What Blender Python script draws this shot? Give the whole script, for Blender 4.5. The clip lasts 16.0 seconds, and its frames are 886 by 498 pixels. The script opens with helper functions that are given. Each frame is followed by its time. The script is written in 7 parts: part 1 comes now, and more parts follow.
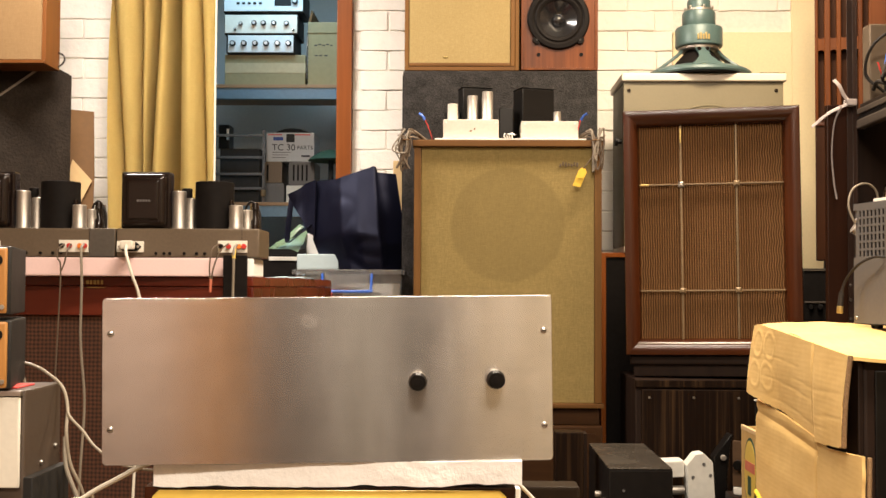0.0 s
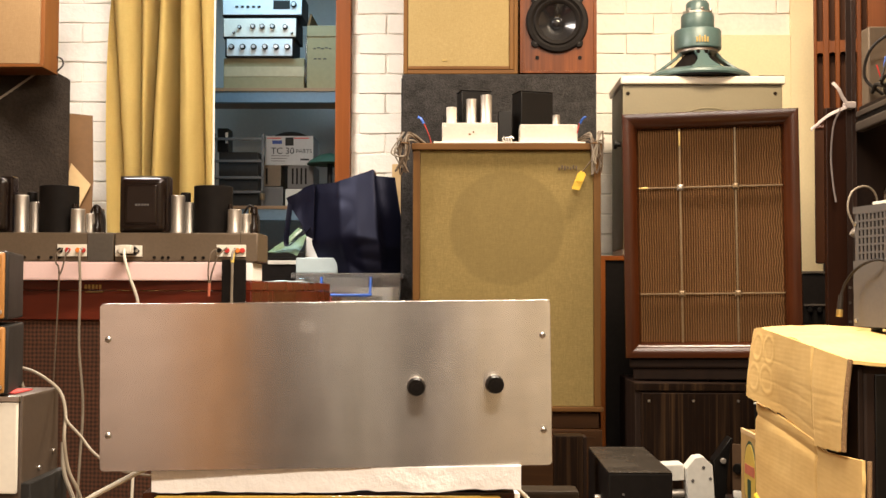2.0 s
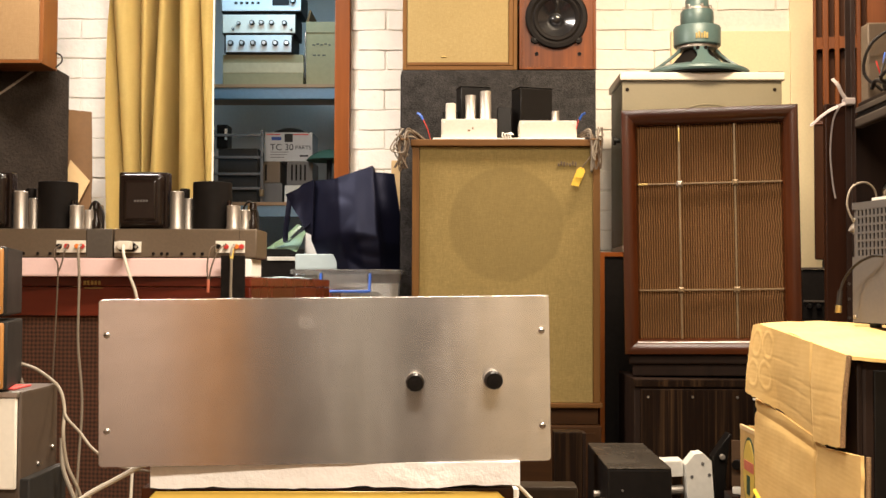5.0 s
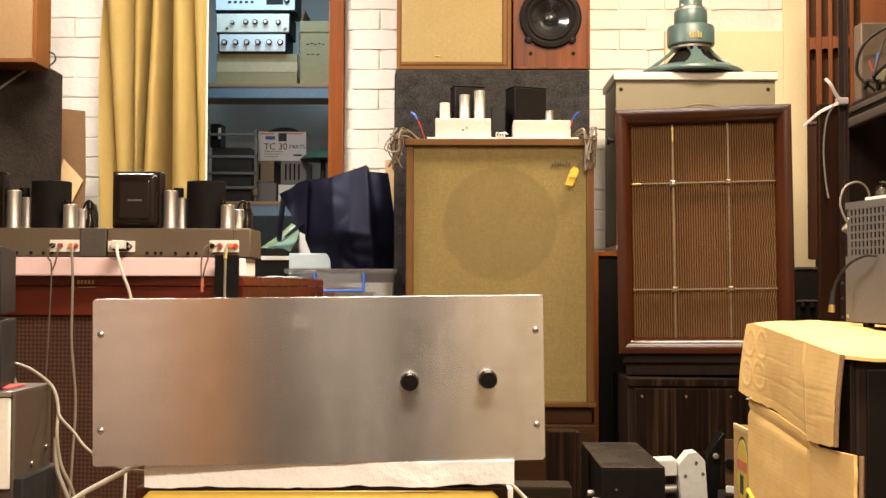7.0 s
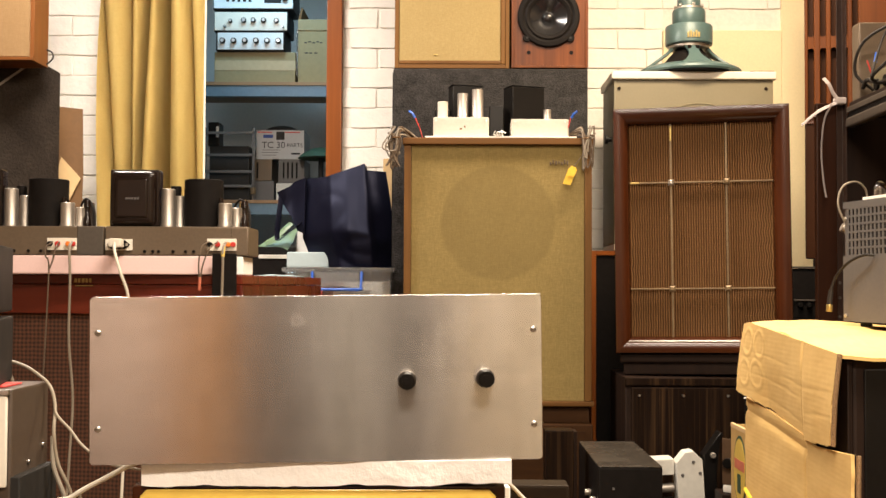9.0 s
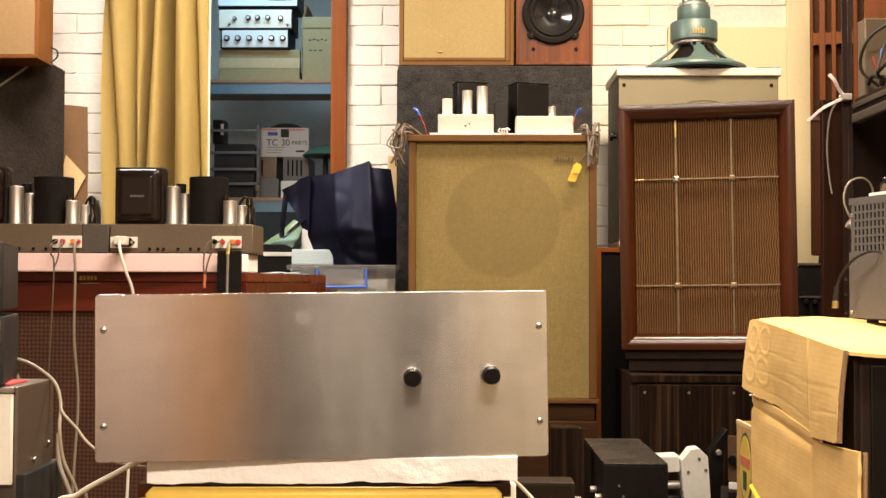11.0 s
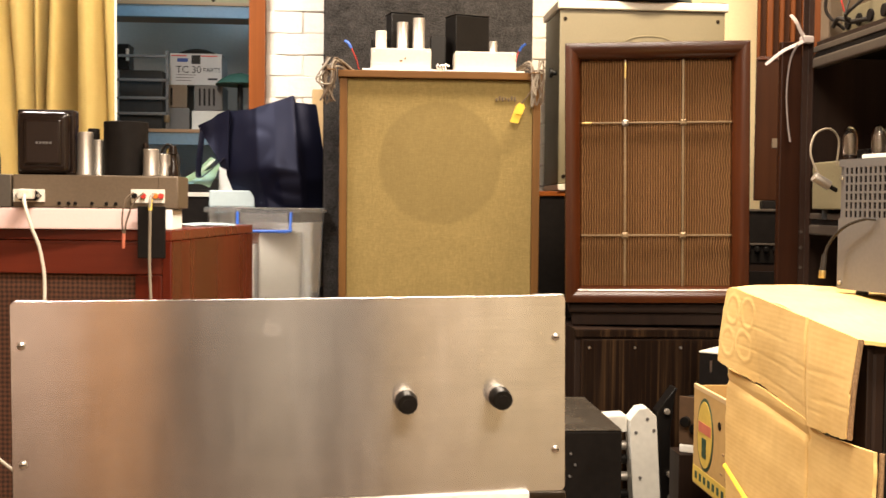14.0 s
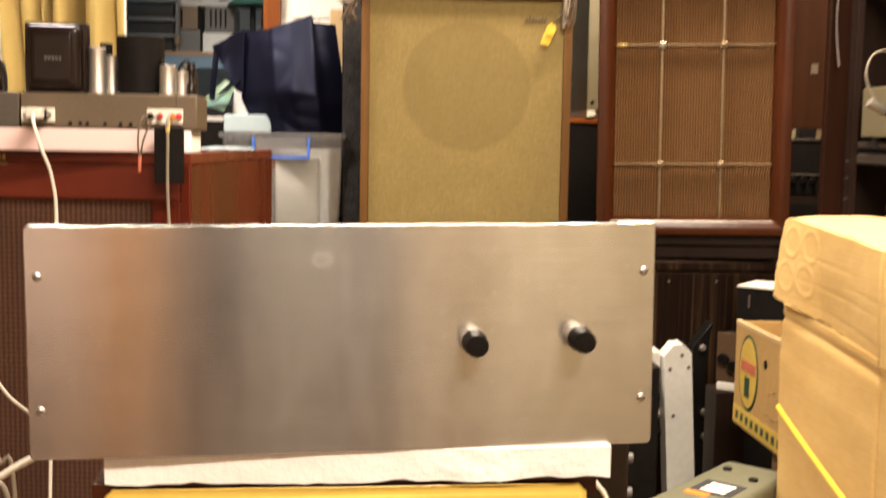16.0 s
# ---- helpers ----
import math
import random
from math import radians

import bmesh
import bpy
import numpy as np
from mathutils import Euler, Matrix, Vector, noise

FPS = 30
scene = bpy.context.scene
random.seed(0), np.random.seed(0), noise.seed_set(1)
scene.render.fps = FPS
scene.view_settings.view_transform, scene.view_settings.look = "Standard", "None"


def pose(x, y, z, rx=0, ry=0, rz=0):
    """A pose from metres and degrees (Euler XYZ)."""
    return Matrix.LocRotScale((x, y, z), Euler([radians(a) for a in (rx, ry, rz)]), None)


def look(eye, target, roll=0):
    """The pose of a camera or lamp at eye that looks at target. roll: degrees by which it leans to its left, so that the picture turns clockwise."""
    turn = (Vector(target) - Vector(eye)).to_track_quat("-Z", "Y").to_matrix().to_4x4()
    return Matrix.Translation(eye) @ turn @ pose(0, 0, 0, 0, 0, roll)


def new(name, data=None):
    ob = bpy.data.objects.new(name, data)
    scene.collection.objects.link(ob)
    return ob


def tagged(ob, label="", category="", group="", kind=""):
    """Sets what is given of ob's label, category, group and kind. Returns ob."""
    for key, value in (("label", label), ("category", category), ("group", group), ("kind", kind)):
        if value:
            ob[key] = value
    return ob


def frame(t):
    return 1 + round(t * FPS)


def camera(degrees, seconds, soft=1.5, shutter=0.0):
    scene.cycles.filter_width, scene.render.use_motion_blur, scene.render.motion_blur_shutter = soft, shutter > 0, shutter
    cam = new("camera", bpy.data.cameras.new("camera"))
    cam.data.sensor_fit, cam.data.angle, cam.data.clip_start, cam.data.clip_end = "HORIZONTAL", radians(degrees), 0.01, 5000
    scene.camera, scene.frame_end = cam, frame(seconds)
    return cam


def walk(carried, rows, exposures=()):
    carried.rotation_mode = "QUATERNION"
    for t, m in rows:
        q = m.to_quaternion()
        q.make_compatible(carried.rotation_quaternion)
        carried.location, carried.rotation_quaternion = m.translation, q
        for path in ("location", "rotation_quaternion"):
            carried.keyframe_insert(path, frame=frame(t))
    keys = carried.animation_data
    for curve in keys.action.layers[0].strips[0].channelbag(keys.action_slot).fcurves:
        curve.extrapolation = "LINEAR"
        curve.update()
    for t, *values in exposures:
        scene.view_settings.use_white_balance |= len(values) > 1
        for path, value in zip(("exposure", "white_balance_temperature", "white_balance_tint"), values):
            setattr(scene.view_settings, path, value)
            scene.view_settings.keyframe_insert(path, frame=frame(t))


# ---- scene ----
cam = camera(42.9, 16.0, shutter=0.8)
PATH = [
    (0, (0.017, 0.013, 1.003), (-0.024, 2.012, 1.074), 0.3),
    (0.5, (0.018, 0.016, 1.004), (-0.026, 2.015, 1.075), 0.2),
    (1, (0.018, 0.017, 1.004), (-0.026, 2.016, 1.075), 0.2),
    (1.5, (0.019, 0.016, 1.005), (-0.027, 2.014, 1.082), 0.2),
    (2, (0.018, 0.016, 1.005), (-0.022, 2.015, 1.081), 0.2),
    (2.5, (0.017, 0.017, 1.004), (-0.032, 2.015, 1.079), 0.1),
    (3, (0.018, 0.015, 1.005), (-0.029, 2.014, 1.076), 0.1),
    (3.5, (0.018, 0.015, 1.005), (-0.029, 2.014, 1.075), 0.1),
    (4, (0.019, 0.016, 1.004), (-0.026, 2.014, 1.075), 0.2),
    (6.5, (0.018, 0.017, 1.004), (-0.013, 2.015, 1.072), 0.1),
    (7, (0.018, 0.016, 1.004), (-0.01, 2.015, 1.073), 0.2),
    (7.5, (0.018, 0.016, 1.004), (-0.009, 2.015, 1.069), 0.3),
    (8, (0.017, 0.016, 1.004), (-0.011, 2.015, 1.071), 0.3),
    (8.5, (0.017, 0.016, 1.005), (-0.01, 2.015, 1.07), 0.2),
    (9, (0.018, 0.017, 1.004), (-0.006, 2.016, 1.071), 0.3),
    (11.5, (0.017, 0.021, 1.003), (-0.016, 2.02, 1.061), 0.2),
    (12, (0.016, 0.039, 1.002), (-0.016, 2.038, 1.047), 0.2),
    (12.5, (0.01, 0.073, 1.009), (0.026, 2.073, 1.035), 0.7),
    (13, (-0.006, 0.13, 1.039), (0.05, 2.129, 1.05), 0.6),
    (13.5, (-0.039, 0.189, 1.063), (0.036, 2.186, 1.005), 0.4),
    (14, (-0.073, 0.234, 1.076), (0.069, 2.227, 1.0), 0.6),
    (14.5, (-0.104, 0.256, 1.079), (0.07, 2.248, 1.018), -0.0),
    (15, (-0.12, 0.272, 1.078), (0.056, 2.262, 0.998), -0.1),
    (15.5, (-0.125, 0.28, 1.074), (0.041, 2.27, 0.973), 0.1),
    (16, (-0.117, 0.363, 1.062), (0.016, 2.349, 0.864), 1.0),
]
walk(cam, [(t, look(eye, target, roll)) for t, eye, target, roll in PATH],
     exposures=[(0, -0.03, 6400, 15.5), (4, 0.0, 6400, 15.5), (11.5, 0.0, 6400, 15.5), (13, 0.08, 6400, 15.5), (14, 0.39, 6400, 15.5), (14.5, 0.36, 6400, 15.5), (15.5, 0.37, 6400, 15.5), (16, 0.30, 6400, 15.5)])

# ---- light ----
world = bpy.data.worlds.new("world")
scene.world = world
world.use_nodes = True
world.node_tree.nodes["Background"].inputs[0].default_value = (1.0, 0.85, 0.65, 1)
world.node_tree.nodes["Background"].inputs[1].default_value = 0.004


def area(name, x, y, z, sx, sy, watts, colour, aim=None):
    d = bpy.data.lights.new(name, "AREA")
    d.shape, d.size, d.size_y, d.energy, d.color = "RECTANGLE", sx, sy, watts, colour
    ob = new(name, d)
    ob.matrix_world = look((x, y, z), aim) if aim else pose(x, y, z)
    return ob


WARM = (1.0, 0.87, 0.67)
COOL = (0.48, 0.82, 1.0)
area("ceiling_lamp_front", 0.35, 1.15, 2.62, 0.9, 0.3, 84, WARM)
area("ceiling_lamp_back", 0.78, 3.0, 2.62, 0.6, 0.3, 62, (1.0, 0.81, 0.55))
area("ceiling_lamp_side", -1.0, 3.1, 2.62, 0.6, 0.3, 66, (1.0, 0.90, 0.76))
# unseen fill, added to light the near fronts and the reflected rear wall
area("rear_fill_lamp", 0.22, -0.75, 2.62, 1.2, 0.4, 110, WARM)
area("store_room_lamp", -0.75, 4.68, 2.62, 0.6, 0.2, 8.5, COOL)

# ---- materials ----
def nodes_of(name):
    m = bpy.data.materials.new(name)
    m.use_nodes = True
    nt = m.node_tree
    return m, nt, nt.nodes["Principled BSDF"]


def link(nt, a, b):
    nt.links.new(a, b)


def coords(nt, scale=(1, 1, 1), kind="Object", rot=(0, 0, 0)):
    tc, mp = nt.nodes.new("ShaderNodeTexCoord"), nt.nodes.new("ShaderNodeMapping")
    mp.inputs["Scale"].default_value = scale
    mp.inputs["Rotation"].default_value = rot
    link(nt, tc.outputs[kind], mp.inputs[0])
    info = nt.nodes.new("ShaderNodeObjectInfo")
    mul = nt.nodes.new("ShaderNodeMath")
    mul.operation, mul.inputs[1].default_value = "MULTIPLY", 37.0
    link(nt, info.outputs["Random"], mul.inputs[0])
    add = nt.nodes.new("ShaderNodeVectorMath")
    add.operation = "ADD"
    link(nt, mp.outputs[0], add.inputs[0])
    link(nt, mul.outputs[0], add.inputs[1])
    return add.outputs[0]


def noise_at(nt, vec, scale, detail=4.0, rough=0.55, distort=0.0):
    n = nt.nodes.new("ShaderNodeTexNoise")
    n.inputs["Scale"].default_value, n.inputs["Detail"].default_value = scale, detail
    n.inputs["Roughness"].default_value, n.inputs["Distortion"].default_value = rough, distort
    link(nt, vec, n.inputs["Vector"])
    return n.outputs["Fac"]


def ramp(nt, fac, stops):
    r = nt.nodes.new("ShaderNodeValToRGB")
    e = r.color_ramp.elements
    while len(e) < len(stops):
        e.new(0.5)
    for el, (p, c) in zip(e, stops):
        el.position, el.color = p, (*c, 1)
    link(nt, fac, r.inputs[0])
    return r.outputs[0]


def mixed(nt, fac, a, b, mode="MIX"):
    m = nt.nodes.new("ShaderNodeMix")
    m.data_type, m.blend_type = "RGBA", mode
    if isinstance(fac, float):
        m.inputs[0].default_value = fac
    else:
        link(nt, fac, m.inputs[0])
    for i, v in ((6, a), (7, b)):
        if isinstance(v, tuple):
            m.inputs[i].default_value = (*v, 1)
        else:
            link(nt, v, m.inputs[i])
    return m.outputs[2]


def bumped(nt, bsdf, height, strength, distance):
    b = nt.nodes.new("ShaderNodeBump")
    b.inputs["Strength"].default_value, b.inputs["Distance"].default_value = strength, distance
    link(nt, height, b.inputs["Height"])
    link(nt, b.outputs[0], bsdf.inputs["Normal"])


def spread(nt, fac, lo, hi):
    r = nt.nodes.new("ShaderNodeMapRange")
    r.inputs["From Min"].default_value, r.inputs["From Max"].default_value = 0.3, 0.7
    r.inputs["To Min"].default_value, r.inputs["To Max"].default_value = lo, hi
    link(nt, fac, r.inputs["Value"])
    return r.outputs[0]


def scaled(c, k):
    return tuple(min(1.0, v * k) for v in c)


def plain(name, colour, rough=0.5, metal=0.0, vary=0.15, grain=60, blotch=5, bump=0.15, depth=0.0006, coat=0.0, spec=0.5):
    """A surface with grain and blotches at two scales."""
    m, nt, b = nodes_of(name)
    v = coords(nt)
    big, small = noise_at(nt, v, blotch, 5), noise_at(nt, v, grain, 3)
    c = ramp(nt, big, [(0.3, scaled(colour, 1 - vary)), (0.7, scaled(colour, 1 + vary))])
    c = mixed(nt, 0.5, c, ramp(nt, small, [(0.35, scaled(colour, 1 - vary * 0.8)), (0.65, scaled(colour, 1 + vary * 0.8))]))
    link(nt, c, b.inputs["Base Color"])
    link(nt, spread(nt, big, rough * 0.85, min(1.0, rough * 1.15)), b.inputs["Roughness"])
    b.inputs["Metallic"].default_value = metal
    b.inputs["Specular IOR Level"].default_value = spec
    b.inputs["Coat Weight"].default_value = coat
    b.inputs["Coat Roughness"].default_value = 0.12
    bumped(nt, b, small, bump, depth)
    return m


def wood(name, dark, light, rough=0.35, along="z", fine=55, coat=0.25, streak=0.04, spec=0.5, edge=(0.3, 0.72)):
    """Straight-grained wood: noise drawn out along one axis."""
    m, nt, b = nodes_of(name)
    k = {"x": (streak, 1, 1), "y": (1, streak, 1), "z": (1, 1, streak)}[along]
    v = coords(nt, k)
    g1, g2 = noise_at(nt, v, fine, 6, 0.6, 0.4), noise_at(nt, v, fine / 5, 4, 0.5, 1.2)
    c = ramp(nt, g1, [(edge[0], dark), (edge[1], light)])
    c = mixed(nt, 0.5, c, ramp(nt, g2, [(edge[0], dark), (edge[1], light)]))
    blot = noise_at(nt, coords(nt), 4, 3)
    c = mixed(nt, spread(nt, blot, 0.0, 0.35), c, scaled(dark, 0.7))
    link(nt, c, b.inputs["Base Color"])
    link(nt, spread(nt, g2, rough * 0.85, rough * 1.25), b.inputs["Roughness"])
    b.inputs["Coat Weight"].default_value, b.inputs["Coat Roughness"].default_value = coat, 0.2
    b.inputs["Specular IOR Level"].default_value = spec
    bumped(nt, b, g1, 0.12, 0.0006)
    return m


def wave_at(nt, vec, scale, axis, distort=0.4):
    w = nt.nodes.new("ShaderNodeTexWave")
    w.bands_direction = axis
    w.inputs["Scale"].default_value, w.inputs["Distortion"].default_value = scale, distort
    w.inputs["Detail Scale"].default_value = 2.0
    link(nt, vec, w.inputs["Vector"])
    return w.outputs["Fac"]


def weave(name, dark, light, pitch=0.003, rough=0.95, ring=None):
    """Woven cloth; ring: centre x, z and radius of a disc tinted darker for the opening behind."""
    m, nt, b = nodes_of(name)
    v = coords(nt)
    if pitch < 0.004:
        # slubby threads, too fine and uneven to be told apart
        wx = spread(nt, noise_at(nt, coords(nt, (1, 1, 0.12)), 1.5 / pitch, 2), 0.0, 1.0)
        wz = spread(nt, noise_at(nt, coords(nt, (0.12, 1, 1)), 1.5 / pitch, 2), 0.0, 1.0)
    else:
        wx, wz = wave_at(nt, v, 0.314 / pitch, "X", 1.2), wave_at(nt, v, 0.314 / pitch, "Z", 1.2)
    mul = nt.nodes.new("ShaderNodeMath")
    mul.operation = "ADD"
    link(nt, wx, mul.inputs[0]), link(nt, wz, mul.inputs[1])
    half = nt.nodes.new("ShaderNodeMath")
    half.operation, half.inputs[1].default_value = "MULTIPLY", 0.5
    link(nt, mul.outputs[0], half.inputs[0])
    n1, n2 = noise_at(nt, v, 9, 4), noise_at(nt, coords(nt, (1, 1, 0.06)), 160, 3)
    c = ramp(nt, half.outputs[0], [(0.15, dark), (0.8, light)])
    if pitch < 0.004:
        c = mixed(nt, 0.5, c, tuple(0.45 * a + 0.55 * b for a, b in zip(dark, light)))
    c = mixed(nt, 0.10, c, ramp(nt, n2, [(0.3, dark), (0.7, light)]))
    c = mixed(nt, spread(nt, n1, 0.0, 0.25), c, dark)
    c = mixed(nt, spread(nt, noise_at(nt, v, 150, 4, 0.6), 0.0, 0.35), c, dark)
    if ring:
        tc, sub, ln, mr = (nt.nodes.new("ShaderNode" + k) for k in ("TexCoord", "VectorMath", "VectorMath", "MapRange"))
        flat = nt.nodes.new("ShaderNodeMapping")
        flat.inputs["Scale"].default_value = (1, 0, 1)
        link(nt, tc.outputs["Object"], flat.inputs[0])
        sub.operation, sub.inputs[1].default_value = "SUBTRACT", (ring[0], 0, ring[1])
        ln.operation = "LENGTH"
        link(nt, flat.outputs[0], sub.inputs[0]), link(nt, sub.outputs[0], ln.inputs[0])
        link(nt, ln.outputs["Value"], mr.inputs["Value"])
        for key, val in (("From Min", ring[2] + 0.005), ("From Max", ring[2] - 0.005), ("To Min", 0.0), ("To Max", 0.36)):
            mr.inputs[key].default_value = val
        c = mixed(nt, mr.outputs[0], c, scaled(dark, 0.82))
    link(nt, c, b.inputs["Base Color"])
    b.inputs["Roughness"].default_value = rough
    bumped(nt, b, half.outputs[0], 0.4, 0.0006)
    return m


def glassy(name, colour, rough=0.05, trans=1.0, alpha=1.0):
    m, nt, b = nodes_of(name)
    n = noise_at(nt, coords(nt), 30, 3)
    link(nt, ramp(nt, n, [(0.3, scaled(colour, 0.93)), (0.7, colour)]), b.inputs["Base Color"])
    b.inputs["Roughness"].default_value, b.inputs["Transmission Weight"].default_value = rough, trans
    b.inputs["IOR"].default_value, b.inputs["Alpha"].default_value = 1.45, alpha
    return m


def brushed(name):
    """Aluminium sheet brushed along x, with dust specks and faint scratches."""
    m, nt, b = nodes_of(name)
    lines = noise_at(nt, coords(nt, (0.012, 1, 1)), 900, 3)
    blot = noise_at(nt, coords(nt, (1, 1, 0.16)), 26, 5)
    cloud = noise_at(nt, coords(nt), 45, 4)
    scratch = noise_at(nt, coords(nt, (1, 1, 0.09), rot=(0, 0.12, 0)), 150, 2, 0.4)
    vor = nt.nodes.new("ShaderNodeTexVoronoi")
    vor.voronoi_dimensions = "2D"
    vor.inputs["Scale"].default_value = 75
    link(nt, coords(nt, rot=(math.pi / 2, 0, 0)), vor.inputs["Vector"])
    size = nt.nodes.new("ShaderNodeMath")
    size.operation = "MULTIPLY"
    sep = nt.nodes.new("ShaderNodeSeparateColor")
    link(nt, vor.outputs["Color"], sep.inputs[0])
    rare = ramp(nt, sep.outputs[0], [(0.66, (0, 0, 0)), (1.0, (1, 1, 1))])
    dot = ramp(nt, vor.outputs["Distance"], [(0.03, (0.9, 0.9, 0.9)), (0.10, (0, 0, 0))])
    link(nt, rare, size.inputs[0]), link(nt, dot, size.inputs[1])
    c = ramp(nt, blot, [(0.3, (0.50, 0.475, 0.455)), (0.7, (0.63, 0.605, 0.585))])
    c = mixed(nt, 0.3, c, ramp(nt, cloud, [(0.3, (0.42, 0.42, 0.42)), (0.7, (0.74, 0.73, 0.72))]))
    c = mixed(nt, 0.3, c, ramp(nt, lines, [(0.3, (0.48, 0.48, 0.48)), (0.7, (0.72, 0.71, 0.70))]))
    c = mixed(nt, ramp(nt, scratch, [(0.62, (0, 0, 0)), (0.74, (0.14, 0.14, 0.14))]), c, (0.8, 0.77, 0.72))
    c = mixed(nt, size.outputs[0], c, (0.95, 0.92, 0.85))
    # a greasy thumb mark near the upper edge
    tc, sub, ln = (nt.nodes.new("ShaderNode" + k) for k in ("TexCoord", "VectorMath", "VectorMath"))
    sub.operation, sub.inputs[1].default_value, ln.operation = "SUBTRACT", (-0.022, 0, 0.063), "LENGTH"
    link(nt, tc.outputs["Object"], sub.inputs[0]), link(nt, sub.outputs[0], ln.inputs[0])
    wob = nt.nodes.new("ShaderNodeMath")
    wob.operation, wob.inputs[1].default_value = "MULTIPLY_ADD", 0.014
    link(nt, noise_at(nt, coords(nt), 90, 3), wob.inputs[0]), link(nt, ln.outputs["Value"], wob.inputs[2])
    mark = ramp(nt, wob.outputs[0], [(0.0085, (0.03, 0.03, 0.03)), (0.0125, (0.16, 0.16, 0.16)), (0.0160, (0, 0, 0))])
    c = mixed(nt, mark, c, (0.85, 0.82, 0.76))
    link(nt, c, b.inputs["Base Color"])
    b.inputs["Metallic"].default_value = 1.0
    rgh = nt.nodes.new("ShaderNodeMath")
    rgh.operation, rgh.inputs[1].default_value = "MULTIPLY_ADD", 0.25
    link(nt, mark, rgh.inputs[0]), link(nt, spread(nt, blot, 0.19, 0.225), rgh.inputs[2])
    link(nt, rgh.outputs[0], b.inputs["Roughness"])
    b.inputs["Anisotropic"].default_value = 0.85
    tan = nt.nodes.new("ShaderNodeCombineXYZ")
    tan.inputs[2].default_value = 1.0
    link(nt, tan.outputs[0], b.inputs["Tangent"])
    bumped(nt, b, lines, 0.05, 0.0003)
    return m


M_brick = plain("painted_brick", (0.86, 0.83, 0.76), 0.6, vary=0.05, grain=38, blotch=8, bump=0.5, depth=0.006)
M_mortar = plain("painted_mortar", (0.80, 0.77, 0.70), 0.8, vary=0.1, grain=60, bump=0.5, depth=0.004)
M_plaster = plain("cream_plaster", (0.81, 0.70, 0.45), 0.7, vary=0.07, grain=120, blotch=3, bump=0.1)
M_rearcream = plain("rear_cream_paint", (0.54, 0.45, 0.28), 0.6, vary=0.06)
M_rearpanel = plain("rear_panel_paint", (0.42, 0.33, 0.205), 0.6, vary=0.06)
M_dullband = plain("dull_grey_paint", (0.23, 0.21, 0.175), 0.6, vary=0.06)
M_greybrown = plain("grey_brown_paint", (0.060, 0.046, 0.037), 0.6, vary=0.08)
M_storewall = plain("store_room_paint", (0.74, 0.73, 0.71), 0.8, vary=0.06, grain=90)
M_floor = wood("floor_boards", (0.05, 0.028, 0.013), (0.14, 0.08, 0.04), 0.45, "y")
M_ceiling = plain("ceiling_paint", (0.6, 0.56, 0.5), 0.85, vary=0.03)
M_sidewall = plain("brown_room_paint", (0.25, 0.18, 0.12), 0.7, vary=0.06)
M_darkred = wood("dark_red_wood", (0.012, 0.0045, 0.0022), (0.040, 0.014, 0.0068), 0.4, "z", 40, 0.0, 0.04, 0.08)
M_backwall = plain("room_paint", (0.86, 0.69, 0.60), 0.7, vary=0.05)
M_orange_wood = wood("orange_varnished_wood", (0.20, 0.053, 0.009), (0.33, 0.10, 0.019), 0.4, "z", 55, 0.05, 0.04, 0.15)
M_sidewood = wood("brown_varnished_wood", (0.12, 0.041, 0.0095), (0.215, 0.080, 0.0215), 0.38, "z", 55, 0.1, 0.04, 0.3)
M_boxcase = plain("brown_grey_metal", (0.070, 0.050, 0.036), 0.42, 0.0, vary=0.15, grain=120)
M_paleband = wood("pale_orange_band", (0.47, 0.24, 0.098), (0.61, 0.335, 0.152), 0.5, "z", 55, 0.0)
M_boxfront = wood("yellow_orange_wood", (0.36, 0.15, 0.033), (0.54, 0.26, 0.068), 0.35, "z", 55, 0.3)
M_teak = wood("teak", (0.10, 0.044, 0.010), (0.20, 0.095, 0.023), 0.5, "z", 70, 0.0, 0.04, 0.2)
M_teak_x = wood("teak_lying", (0.09, 0.038, 0.009), (0.18, 0.083, 0.021), 0.5, "x", 70, 0.0, 0.04, 0.2)
M_redbrown = wood("red_brown_panel", (0.022, 0.0075, 0.0027), (0.050, 0.0175, 0.0065), 0.5, "z", 45, 0.0, 0.04, 0.08)
M_darkteak = wood("dark_teak", (0.026, 0.0105, 0.0035), (0.062, 0.027, 0.009), 0.5, "x", 70, 0.0, 0.04, 0.12)
M_frame = wood("dark_mahogany", (0.020, 0.005, 0.0016), (0.075, 0.019, 0.0050), 0.2, "z", 45, 0.0, 0.04, 0.4)
M_frame_x = wood("dark_mahogany_lying", (0.020, 0.005, 0.0016), (0.075, 0.019, 0.0050), 0.2, "x", 45, 0.0, 0.04, 0.4)
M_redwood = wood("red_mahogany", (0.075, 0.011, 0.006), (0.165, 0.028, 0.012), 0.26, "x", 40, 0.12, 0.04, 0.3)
# upright panels of the same cabinet are coloured darker than the lying ones
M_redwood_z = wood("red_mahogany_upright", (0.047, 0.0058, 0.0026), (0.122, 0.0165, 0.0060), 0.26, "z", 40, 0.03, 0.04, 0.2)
M_rose = wood("rosewood", (0.009, 0.0043, 0.0024), (0.115, 0.061, 0.026), 0.45, "z", 170, 0.0, 0.012, 0.08, (0.53, 0.76))
M_blackwood = wood("black_stained_wood", (0.010, 0.0056, 0.004), (0.027, 0.0145, 0.0095), 0.5, "z", 40, 0.0, 0.04, 0.12)
M_brownwood = wood("slotted_brown_wood", (0.065, 0.0175, 0.0034), (0.18, 0.054, 0.0105), 0.42, "z", 45, 0.0, 0.04, 0.13)
